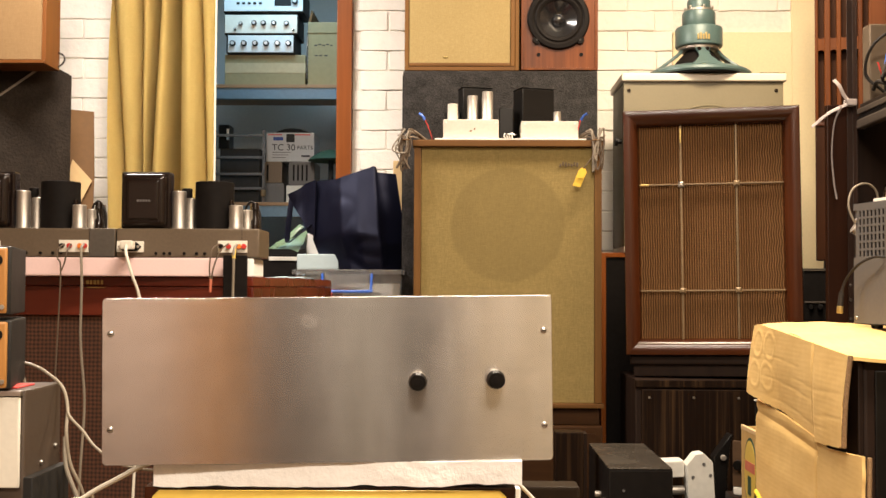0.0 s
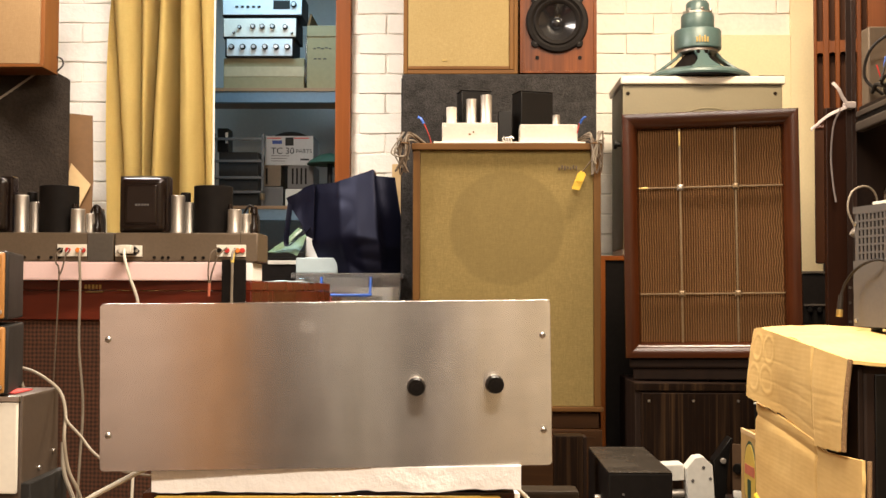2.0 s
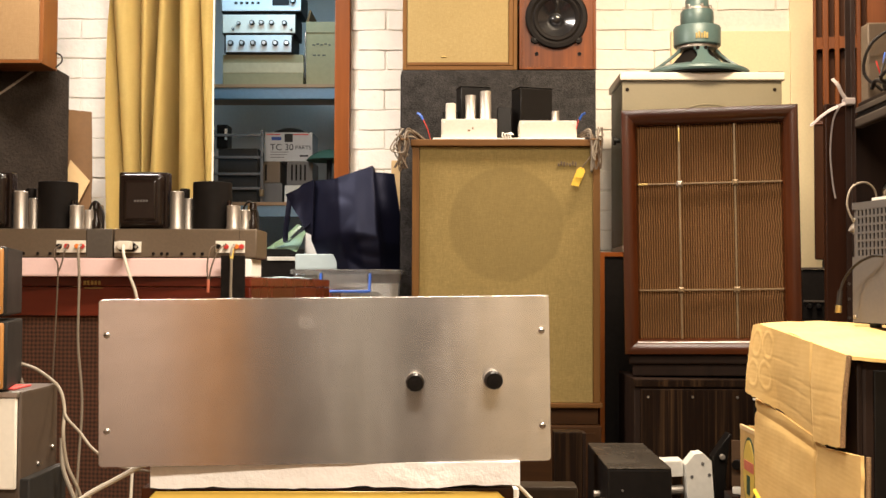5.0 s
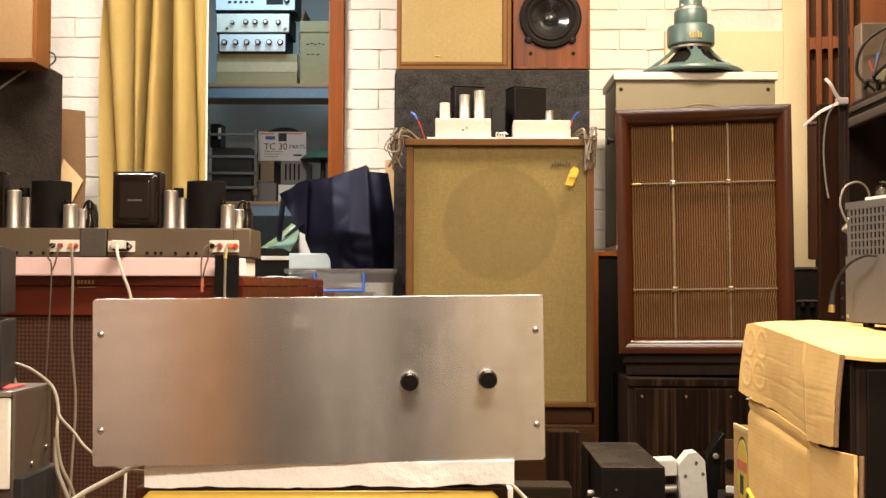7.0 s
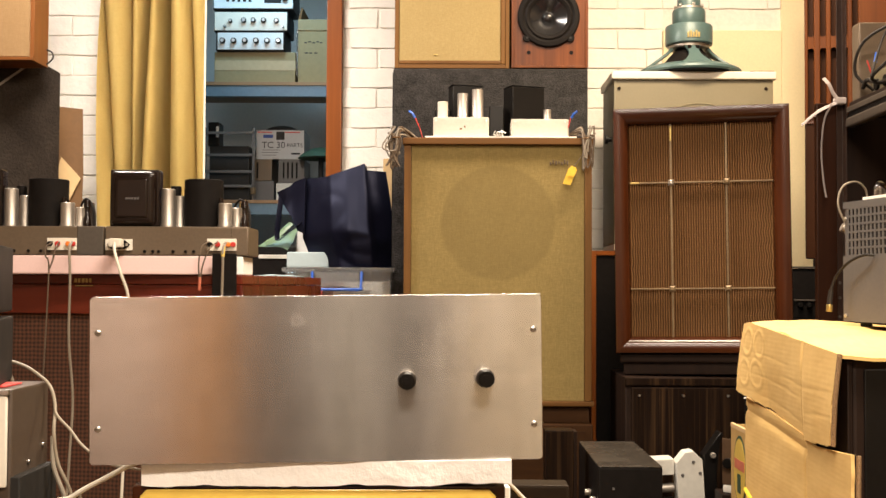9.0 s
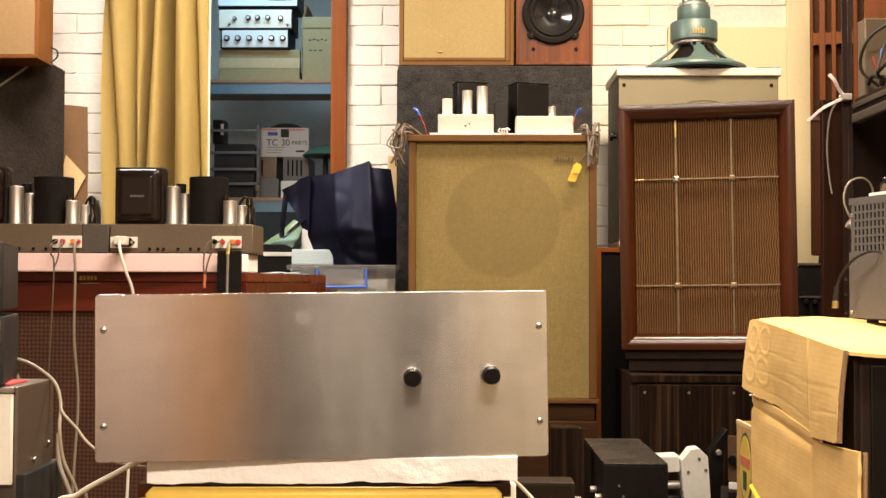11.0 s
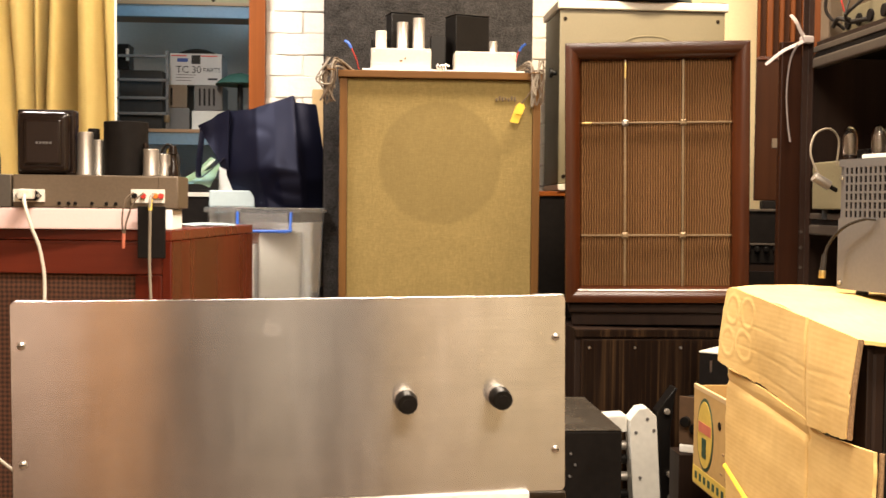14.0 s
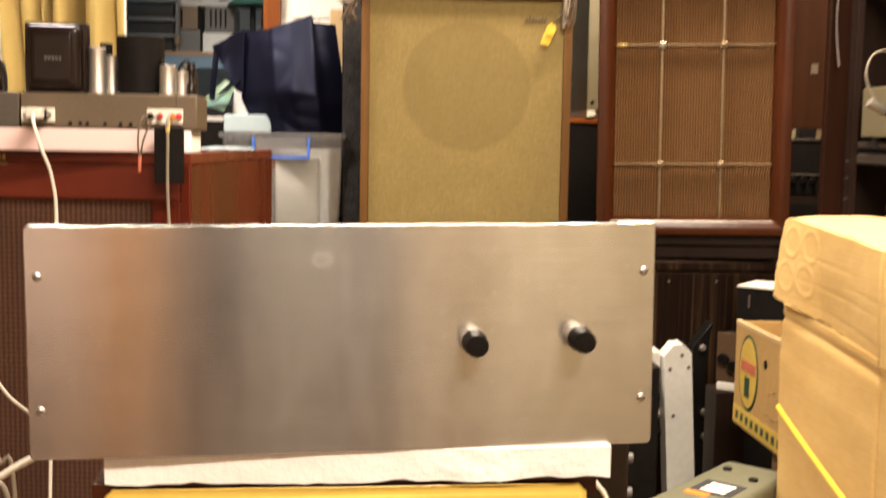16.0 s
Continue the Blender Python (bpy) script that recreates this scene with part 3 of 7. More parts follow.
def framed_speaker():
    s = thing("framed_speaker", 0.722, 3.235, 0.752, "old loudspeaker in a dark mahogany picture-frame cabinet with ribbed brown cloth", "loudspeaker", rz=-9, ry=-0.8)
    w, z0, z1, t = 0.245, 0.068, 0.770, 0.046
    part("body", box(bm_new(), -w + 0.012, w - 0.012, 0.03, 0.26, 0.04, z1 - 0.012, 0.004), M_frame, s)
    # the mitred, rounded frame
    prof = [(0.0, 0.03), (0.0, -0.014), (0.002, -0.018), (0.012, -0.0188), (0.026, -0.0165), (0.038, -0.006), (t, 0.016), (t, 0.03)]
    corners = [(-w, z0), (w, z0), (w, z1), (-w, z1)]
    for i, mat in enumerate((M_frame_x, M_frame, M_frame_x, M_frame)):
        (ax, az), (bx, bz) = corners[i], corners[(i + 1) % 4]
        bm = bm_new()
        rows = []
        for x, z in ((ax, az), (bx, bz)):
            sx, sz = (1 if x < 0 else -1), (1 if z < 0.4 else -1)
            rows.append([bm.verts.new((x + sx * o, y, z + sz * o)) for o, y in prof])
        n = len(prof)
        for k in range(n):
            bm.faces.new((rows[0][k], rows[0][(k + 1) % n], rows[1][(k + 1) % n], rows[1][k]))
        bm.faces.new(rows[0]), bm.faces.new(rows[1])
        bmesh.ops.recalc_face_normals(bm, faces=bm.faces)
        part("frame_rail" if i % 2 == 0 else "frame_stile", bm, mat, s)
    # ribbed cloth, wavering a little; groove shade comes from a darker material
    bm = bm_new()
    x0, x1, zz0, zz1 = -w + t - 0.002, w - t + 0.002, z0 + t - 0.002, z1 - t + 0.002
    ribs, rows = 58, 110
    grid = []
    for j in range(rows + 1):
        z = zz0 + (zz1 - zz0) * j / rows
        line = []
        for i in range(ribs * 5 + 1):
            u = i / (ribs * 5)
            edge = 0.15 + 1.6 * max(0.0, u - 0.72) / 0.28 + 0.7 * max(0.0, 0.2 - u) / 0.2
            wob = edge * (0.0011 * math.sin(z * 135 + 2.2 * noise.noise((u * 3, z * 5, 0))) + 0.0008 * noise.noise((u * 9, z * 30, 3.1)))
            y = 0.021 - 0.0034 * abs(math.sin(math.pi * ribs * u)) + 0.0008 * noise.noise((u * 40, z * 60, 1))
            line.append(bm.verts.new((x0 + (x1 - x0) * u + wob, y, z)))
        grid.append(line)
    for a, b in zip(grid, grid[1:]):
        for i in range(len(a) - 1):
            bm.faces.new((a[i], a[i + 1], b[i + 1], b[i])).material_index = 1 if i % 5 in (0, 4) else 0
    cloth = part("grille_cloth", bm, M_ribcloth, s, "ribbed gold-brown cloth, groove shade in its colour")
    cloth.data.materials.append(M_ribgroove)
    bx, bz = (-0.083, 0.072), (0.251, 0.556)
    for x in bx:
        part("upright_bar", box(bm_new(), x - 0.0028, x + 0.0028, 0.008, 0.016, zz0, zz1, 0.0015), M_brass, s)
    part("gilt_end", box(bm_new(), bx[0] - 0.003, bx[0] + 0.003, 0.0075, 0.0165, zz1 - 0.05, zz1 - 0.008, 0.0015), M_gold, s)
    part("gilt_end", box(bm_new(), x0 + 0.001, x0 + 0.028, 0.0045, 0.0125, bz[1] - 0.0029, bz[1] + 0.0029, 0.0015), M_gold, s)
    for z in bz:
        part("cross_bar", box(bm_new(), x0, x1, 0.005, 0.012, z - 0.0022, z + 0.0022, 0.0012), M_brass, s)
    for x in bx:
        for z in bz:
            bm = box(bm_new(), x - 0.0082, x + 0.0082, 0.0035, 0.009, z - 0.0082, z + 0.0082)
            rings = [[bm.verts.new((x + h * a, y, z + h * b)) for a, b in ((-1, -1), (1, -1), (1, 1), (-1, 1))] for h, y in ((0.0082, 0.0034), (0.0035, -0.002))]
            bm.faces.new(rings[0][::-1]), bm.faces.new(rings[1])
            for k in range(4):
                bm.faces.new((rings[0][k], rings[0][(k + 1) % 4], rings[1][(k + 1) % 4], rings[1][k]))
            bmesh.ops.recalc_face_normals(bm, faces=bm.faces)
            part("rosette", bm, M_brass if (x, z) != (bx[0], bz[1]) else M_can, s)
    part("plinth", box(bm_new(), -0.225, 0.225, 0.012, 0.25, 0.006, 0.04, 0.003), M_blackwood, s)
    part("plinth_moulding", box(bm_new(), -0.235, 0.235, 0.0, 0.26, 0.04, 0.067, 0.006), M_blackwood, s)
    for x in (-0.18, 0.0, 0.18):
        part("foot", rod(bm_new(), (x, 0.05, -0.001), (x, 0.05, 0.007), 0.012), M_blackmatt, s)
    return s


framed_speaker()

rose = thing("rosewood_cabinet", 0.73, 3.20, 0, "dark striped rosewood speaker cabinet with small screws round its front", "cabinet")
part("body", box(bm_new(), -0.235, 0.235, 0.012, 0.32, 0.0, 0.752, 0.004), M_blackwood, rose)
part("front_panel", box(bm_new(), -0.218, 0.218, 0.0, 0.012, 0.02, 0.724, 0.002), M_rose, rose)
part("top_strip", box(bm_new(), -0.236, 0.236, 0.001, 0.02, 0.730, 0.751, 0.002), M_rose, rose)
for x in (-0.197, -0.073, 0.052, 0.197):
    for z in (0.702, 0.548, 0.3, 0.05):
        if x in (-0.197, 0.197) or z in (0.702, 0.05):
            part("screw", rod(bm_new(), (x, 0.0015, z), (x, -0.0025, z), 0.0042, 0.0032, 10), M_steel, rose)

black_cab = thing("black_speaker", 0.72, 3.80, 0, "black-fronted speaker cabinet edged in orange-brown wood", "cabinet")
cabinet(black_cab, 0.50, 0.40, 1.128, 0.016, M_orange_wood, M_orange_wood)
part("grille", box(bm_new(), -0.233, 0.233, 0.006, 0.03, 0.017, 1.111, 0.003), M_blackmatt, black_cab)

# ---- the grey cabinet with the green driver ----
g = thing("grey_cabinet", 0.813, 3.80, 1.13, "grey-beige painted metal speaker cabinet with a cream lid", "cabinet")
part("body", box(bm_new(), -0.268, 0.268, 0.0, 0.28, 0.02, 0.575, 0.006), M_greycab, g)
bm = box(bm_new(), -0.276, 0.276, -0.012, 0.29, 0.574, 0.602, 0.007, 3)
part("lid", bm, M_lidcream, g, "cream painted overhanging lid")
bm = bm_new()
tube(bm, [(0.02 + 0.086 * math.cos(a * math.pi / 20), -0.002, 0.462 + 0.032 * math.sin(a * math.pi / 20)) for a in range(41)], 0.0028, 6, 1)
part("handle_rim", bm, M_greycab, g)
part("handle_recess", lathe(bm_new(), [(0.001, 0.0), (0.06, 0.0), (0.06, 0.002), (0.001, 0.002)], 0.02, 0.0, 32, "y", 0.462), M_greycab, g)
for x in (-0.25, 0.243):
    for z in (0.545, 0.045):
        part("screw", rod(bm_new(), (x, 0.002, z), (x, -0.004, z), 0.0068, 0.005, 14, 0.001), M_brownmetal, g)
part("base_rail", box(bm_new(), -0.268, -0.24, -0.006, 0.28, 0.0, 0.02, 0.003), M_cream, g)
part("base_rail", box(bm_new(), 0.24, 0.268, -0.006, 0.28, 0.0, 0.02, 0.003), M_cream, g)
bm = rod(bm_new(), (-0.268, 0.05, 0.378), (-0.282, 0.05, 0.378), 0.008)
rod(bm, (-0.281, 0.05, 0.378), (-0.292, 0.05, 0.378), 0.016, bevel=0.003)
part("knob", bm, M_black, g)


solo("black_card", box(bm_new(), 1.003, 1.085, 3.80, 4.02, 1.7325, 1.7355, 0.0005), M_blackmatt, "thin black card lying on the cabinet lid", "card")


def driver():
    """A large loudspeaker chassis, standing face down."""
    d = thing("loudspeaker_driver", 0.824, 3.93, 1.7335, "bare green hammertone loudspeaker driver standing face down", "loudspeaker")
    part("rubber_ring", lathe(bm_new(), [(0.10, 0), (0.172, 0), (0.172, 0.005), (0.10, 0.005)], seg=48), M_blackmatt, d)
    part("rim", lathe(bm_new(), [(0.11, 0.0055), (0.176, 0.0055), (0.179, 0.012), (0.177, 0.020), (0.168, 0.026), (0.150, 0.033), (0.138, 0.035), (0.112, 0.012)], seg=56), M_green, d)
    for k in range(4):
        a = math.radians(90 * k - 90)
        bm = bm_new()
        ca, sa = math.cos(a), math.sin(a)
        rows = []
        for r, z, hw, th in ((0.160, 0.026, 0.060, 0.008), (0.138, 0.042, 0.038, 0.008), (0.108, 0.066, 0.020, 0.008), (0.082, 0.086, 0.018, 0.009), (0.066, 0.103, 0.026, 0.010)):
            quad = [(r, -hw, z), (r, hw, z), (r - th, hw, z - th * 0.7), (r - th, -hw, z - th * 0.7)]
            rows.append([bm.verts.new((ca * p - sa * q, sa * p + ca * q, h)) for p, q, h in quad])
        for p, q in zip(rows, rows[1:]):
            for i in range(4):
                bm.faces.new((p[i], p[(i + 1) % 4], q[(i + 1) % 4], q[i]))
        bm.faces.new(rows[0]), bm.faces.new(rows[-1])
        bmesh.ops.recalc_face_normals(bm, faces=bm.faces)
        bmesh.ops.bevel(bm, geom=bm.edges[:], offset=0.002, segments=2, affect="EDGES")
        part("basket_leg", bm, M_green, d)
    part("cone", lathe(bm_new(), [(0.106, 0.030), (0.046, 0.098), (0.038, 0.098), (0.094, 0.022)], seg=40), M_blackmatt, d)
    part("collar", lathe(bm_new(), [(0.02, 0.100), (0.066, 0.100), (0.070, 0.104), (0.070, 0.112), (0.02, 0.112)], seg=48), M_can, d)
    part("magnet", lathe(bm_new(), [(0.02, 0.113), (0.078, 0.113), (0.081, 0.117), (0.081, 0.176), (0.078, 0.181), (0.02, 0.181)], seg=56), M_green, d)
    part("upper_magnet", lathe(bm_new(), [(0.02, 0.182), (0.055, 0.182), (0.057, 0.186), (0.057, 0.232), (0.054, 0.238), (0.02, 0.238)], seg=48), M_green, d)
    part("ring", lathe(bm_new(), [(0.02, 0.239), (0.049, 0.239), (0.049, 0.246), (0.02, 0.246)], seg=48), M_can, d)
    part("cap", lathe(bm_new(), [(0.01, 0.247), (0.040, 0.247), (0.040, 0.275), (0.034, 0.284), (0.01, 0.286)], seg=40), M_green, d)
    for k in range(6):
        a = math.radians(60 * k - 80)
        part("bolt", rod(bm_new(), (0.045 * math.cos(a), 0.045 * math.sin(a), 0.246), (0.045 * math.cos(a), 0.045 * math.sin(a), 0.256), 0.006, seg=6), M_steel, d)
    for x in (-0.014, 0.014):
        part("terminal", rod(bm_new(), (x, -0.060, 0.100), (x, -0.084, 0.094), 0.006), M_blackmatt, d)
    for i in range(5):
        x = -0.018 + 0.009 * i
        part("gold_mark", box(bm_new(), x - 0.003, x + 0.003, -0.0835, -0.079, 0.127, 0.150 if i % 2 else 0.145, 0.0004), M_gold, d)


driver()

# ---- the tan loudspeaker, its stand and the amplifiers on it ----
tan = thing("tan_loudspeaker", 0.141, 3.385, 0.601, "tall teak loudspeaker cabinet with a plain tan cloth front", "loudspeaker")
W = 0.281
part("side_panel", box(bm_new(), -W, -W + 0.021, 0.0, 0.30, 0.065, 0.828, 0.002), M_teak, tan)
part("side_panel", box(bm_new(), W - 0.021, W, 0.0, 0.30, 0.065, 0.828, 0.002), M_teak, tan)
part("top_panel", box(bm_new(), -W - 0.005, W + 0.008, -0.01, 0.31, 0.829, 0.849, 0.003), M_teak_x, tan)
part("bottom_panel", box(bm_new(), -W - 0.004, W + 0.006, -0.008, 0.30, 0.050, 0.064, 0.003), M_teak_x, tan)
part("plinth", box(bm_new(), -W + 0.02, W - 0.006, 0.01, 0.29, 0.0, 0.0495, 0.002), M_darkteak, tan)
part("back_panel", box(bm_new(), -W + 0.021, W - 0.021, 0.28, 0.298, 0.065, 0.828), M_teak, tan)
part("grille_cloth", box(bm_new(), -W + 0.0215, W - 0.0215, 0.008, 0.02, 0.0645, 0.8285, 0.002), M_tancloth, tan, "plain tan cloth with a faint round shadow")
bm = bm_new()
for i in range(7):
    box(bm, 0.155 + i * 0.0085, 0.160 + i * 0.0085, 0.003, 0.008, 0.770 + 0.003 * (i % 2), 0.779 + 0.002 * ((i * 3) % 4), 0.001)
part("maker_badge", bm, M_wirebrown, tan, "small dull brown script badge")
tan_stand = thing("speaker_stand_box", 0.15, 3.36, 0, "dark wooden box under the tan loudspeaker", "box")
part("body", box(bm_new(), -0.27, 0.272, 0.0, 0.33, 0.0, 0.60, 0.004), M_darkteak, tan_stand)
part("front_panel", box(bm_new(), -0.25, 0.25, -0.004, 0.0, 0.02, 0.58, 0.001), M_darkteak, tan_stand)

slab = thing("rosewood_slab", 0.28, 2.88, 0, "narrow dark rosewood speaker seen edge-on", "cabinet")
part("body", box(bm_new(), -0.036, 0.036, 0.0, 0.06, 0.0, 0.643, 0.003), M_rose, slab)
part("edge_strip", box(bm_new(), 0.0365, 0.045, 0.002, 0.06, 0.0, 0.64, 0.001), M_blackwood, slab)

solo("paper_sheet", box(bm_new(), -0.078, 0.15, 3.38, 3.60, 1.4505, 1.4555, 0.001), M_white, "white paper sheet under the amplifier with tall cans", "paper")
solo("paper_sheet", box(bm_new(), 0.150, 0.375, 3.376, 3.60, 1.4505, 1.4545, 0.001), M_white, "white paper sheet under the small amplifier on the tan speaker", "paper")
bm = bm_new()
for i in range(4):
    tube(bm, [(0.136 + 0.006 * i, 3.385, 1.456), (0.128 + 0.008 * i, 3.38, 1.462 + 0.003 * i), (0.132 + 0.01 * i, 3.375, 1.470 - 0.002 * i)], 0.0035, 6, 4, 0.4)
solo("crumpled_paper", bm, M_white, "torn crumpled white paper edge between the two amplifiers", "paper")


def can(parent, x, y, z, r, h, mat=None, name="capacitor_can"):
    return part(name, lathe(bm_new(), [(0.001, 0), (r * 1.08, 0), (r * 1.08, 0.004), (r, 0.006), (r, h - 0.0012), (r - 0.0012, h), (r - 0.003, h), (r - 0.0035, h - 0.002), (0.001, h - 0.002)], x, y, 24, "z", z), mat or M_can, parent)


def turned(bm, degrees):
    """Turns a mesh about the upright line through its middle."""
    mid = sum((v.co for v in bm.verts), Vector()) / len(bm.verts)
    bmesh.ops.rotate(bm, verts=bm.verts, cent=mid, matrix=Matrix.Rotation(radians(degrees), 3, "Z"))
    return bm


a1 = thing("valve_amplifier", 0.03, 3.40, 1.4555, "white enamelled power amplifier with aluminium cans and black transformers", "amplifier", group="amplifiers on the tan speaker")
part("chassis", box(bm_new(), -0.084, 0.084, 0.0, 0.17, 0.0, 0.060, 0.004), M_ampwhite, a1)
can(a1, -0.056, 0.04, 0.06, 0.0155, 0.052, M_ampwhite)
can(a1, 0.005, 0.04, 0.06, 0.0165, 0.077)
can(a1, 0.050, 0.03, 0.06, 0.0170, 0.088)
tr = part("transformer", turned(box(bm_new(), -0.034, 0.060, 0.095, 0.163, 0.0605, 0.172, 0.003), 12), M_black, a1)
part("transformer_cover", turned(box(bm_new(), -0.036, 0.062, 0.093, 0.165, 0.1725, 0.1755, 0.001), 12), M_black, tr)
part("transformer", box(bm_new(), -0.083, -0.034, 0.11, 0.165, 0.0605, 0.10, 0.004), M_black, a1)
for x in (-0.075, 0.075):
    part("screw", rod(bm_new(), (x, 0.001, 0.05), (x, -0.002, 0.05), 0.003, seg=10), M_steel, a1)
part("stain", box(bm_new(), -0.004, 0.003, -0.0006, 0.0002, 0.022, 0.027), M_cardbrown, a1)
part("stain", box(bm_new(), 0.009, 0.013, -0.0006, 0.0002, 0.028, 0.034), M_cardbrown, a1)
a2 = thing("valve_amplifier", 0.268, 3.40, 1.4545, "white enamelled power amplifier with one tall black transformer", "amplifier", group="amplifiers on the tan speaker")
part("chassis", box(bm_new(), -0.087, 0.086, 0.0, 0.092, 0.0, 0.056, 0.004), M_ampwhite, a2)
tr = part("transformer", turned(box(bm_new(), -0.095, 0.012, 0.105, 0.180, 0.001, 0.172, 0.003), 20), M_black, a2, "tall black enamelled transformer")
part("transformer_cover", turned(box(bm_new(), -0.0965, 0.0135, 0.1035, 0.1815, 0.1725, 0.1755, 0.001), 20), M_black, tr)
part("choke", box(bm_new(), -0.150, -0.106, 0.10, 0.150, 0.001, 0.112, 0.003), M_black, a2)
can(a2, 0.024, 0.035, 0.056, 0.0115, 0.033)
for x in (-0.075, 0.075):
    part("screw", rod(bm_new(), (x, 0.001, 0.048), (x, -0.002, 0.048), 0.003, seg=10), M_steel, a2)

for sx, px in ((-1, -0.105), (1, 0.357)):
    w = thing("loose_lead", px, 3.40, 1.452, "red and blue lead with a blue crimped lug standing up", "lead")
    part("lead", tube(bm_new(), [(0.018 * -sx, 0.02, 0.004), (0.01 * -sx, 0.0, 0.03), (-0.004 * -sx, -0.004, 0.062)] if sx < 0 else [(-0.01, 0.03, 0.004), (-0.004, 0.0, 0.035), (0.002, -0.004, 0.062)], 0.0014, 8), M_red, w)
    part("lug", tube(bm_new(), [(-0.004 * -sx, -0.004, 0.06), (-0.012 * -sx, -0.006, 0.074), (-0.022 * -sx, -0.006, 0.08)], 0.0045, 8, 4, 0.5), M_blue, w)


def bundle(x, y, z, label, sx, seed):
    rnd = random.Random(seed)
    b = thing("cable_bundle", x, y, z, label, "cable")
    for k in range(7):
        p = [(sx * 0.055 + rnd.uniform(-0.01, 0.01), 0.05, 0.004 + rnd.uniform(0, 0.006))]
        p.append((sx * 0.015, -0.012 + rnd.uniform(-0.004, 0.004), 0.006 + rnd.uniform(0, 0.03)))
        p.append((-sx * 0.012 + rnd.uniform(-0.02, 0.02), -0.024 - 0.001 * k, -0.01 + rnd.uniform(-0.03, 0.02)))
        p.append((rnd.uniform(-0.03, 0.012) * sx, -0.020 - 0.002 * k, -0.05 + rnd.uniform(-0.05, 0.015)))
        p.append((rnd.uniform(-0.04, 0.02) * sx, -0.022 - 0.002 * k, -0.02 + rnd.uniform(-0.02, 0.02)))
        p.append((rnd.uniform(-0.03, 0.0) * sx, -0.016 - 0.002 * k, 0.012 + rnd.uniform(-0.01, 0.03)))
        part("flex", tube(bm_new(), p, 0.0027, 6, 8), M_wirebrown if k % 3 else M_wiregrey, b)
    part("binding", tube(bm_new(), [(0.012 * math.cos(a) , -0.022 + 0.012 * math.sin(a), 0.0) for a in (0, 1.05, 2.1, 3.14, 4.2, 5.2, 6.28)], 0.002, 6, 4), M_cardbrown, b)
    return b


bundle(-0.165, 3.39, 1.448, "tangle of brown two-core flex hanging over the cabinet corner", 1, 4)
bundle(0.402, 3.39, 1.448, "tied hank of pale brown flex hanging over the cabinet corner", -1, 9)
tag = thing("yellow_tag", 0.345, 3.366, 1.308, "amber card tag hanging from a flex on the tan speaker", "tag", ry=20)
part("card", prism(bm_new(), [(-0.013, 0.0), (0.010, 0.004), (0.013, 0.052), (0.006, 0.060), (-0.006, 0.060), (-0.012, 0.048)], -0.001, 0.001), M_tag, tag)
part("folded_card", prism(bm_new(), [(-0.008, 0.026), (0.011, 0.030), (0.012, 0.054), (-0.007, 0.056)], -0.005, -0.0035), M_tag, tag)
part("string", tube(bm_new(), [(0.0, 0.0, 0.058), (0.008, -0.004, 0.085), (0.018, 0.004, 0.12)], 0.0016, 6), M_wirebrown, tag)

# ---- the carpeted box behind, with two small speakers on it ----
car = thing("carpeted_speaker", 0.131, 3.76, 0, "tall box covered in dark grey carpet", "loudspeaker")
part("body", box(bm_new(), -0.325, 0.320, 0.012, 0.50, 0.0, 1.735, 0.006, 3), M_carpet, car)
part("front_panel", box(bm_new(), -0.327, 0.322, 0.0, 0.0115, 0.002, 1.733, 0.005, 3), M_carpet, car)
part("corner_seam", tube(bm_new(), [(-0.327, 0.012, 0.02), (-0.3275, 0.012, 0.9), (-0.327, 0.012, 1.72)], 0.003, 6, 8), M_blackmatt, car)
sp = thing("bookshelf_speaker", 0.0, 3.77, 1.7355, "small wooden speaker with a plain tan cloth front", "loudspeaker")
cabinet(sp, 0.385, 0.26, 0.56, 0.014, M_teak, M_teak_x)
for (x0, x1, z0, z1, mt) in ((-0.178, 0.163, 0.0142, 0.026, M_teak_x), (-0.178, 0.163, 0.534, 0.5458, M_teak_x)):
    part("bevel_strip", box(bm_new(), x0, x1, -0.002, 0.012, z0, z1, 0.003), mt, sp)
part("bevel_strip", box(bm_new(), 0.163, 0.178, -0.002, 0.012, 0.0142, 0.5458, 0.003), M_teak, sp)
part("grille_cloth", box(bm_new(), -0.178, 0.163, 0.003, 0.014, 0.026, 0.534, 0.002), M_topcloth, sp)
part("badge", box(bm_new(), -0.062, -0.048, 0.0, 0.003, 0.044, 0.047, 0.0005), M_gold, sp)

mon = thing("monitor_speaker", 0.326, 3.762, 1.7355, "small rosewood speaker with a black round woofer", "loudspeaker")
part("body", box(bm_new(), -0.127, 0.127, 0.034, 0.25, 0.0, 0.42, 0.003), M_pearwood, mon)
bf = bm_new()
for x0, x1, z0, z1 in ((-0.127, -0.074, 0.0, 0.42), (0.066, 0.127, 0.0, 0.42), (-0.074, 0.066, 0.0, 0.102), (-0.074, 0.066, 0.242, 0.42)):
    box(bf, x0, x1, 0.0, 0.0335, z0, z1)
part("baffle", bf, M_pearwood, mon)
part("edge_moulding", box(bm_new(), -0.128, -0.118, -0.004, 0.0, 0.0, 0.42, 0.0015), M_pearwood, mon)
part("edge_moulding", box(bm_new(), 0.118, 0.128, -0.004, 0.0, 0.0, 0.42, 0.0015), M_pearwood, mon)
part("edge_moulding", box(bm_new(), -0.118, 0.118, -0.004, 0.0, 0.0, 0.008, 0.0015), M_pearwood, mon)
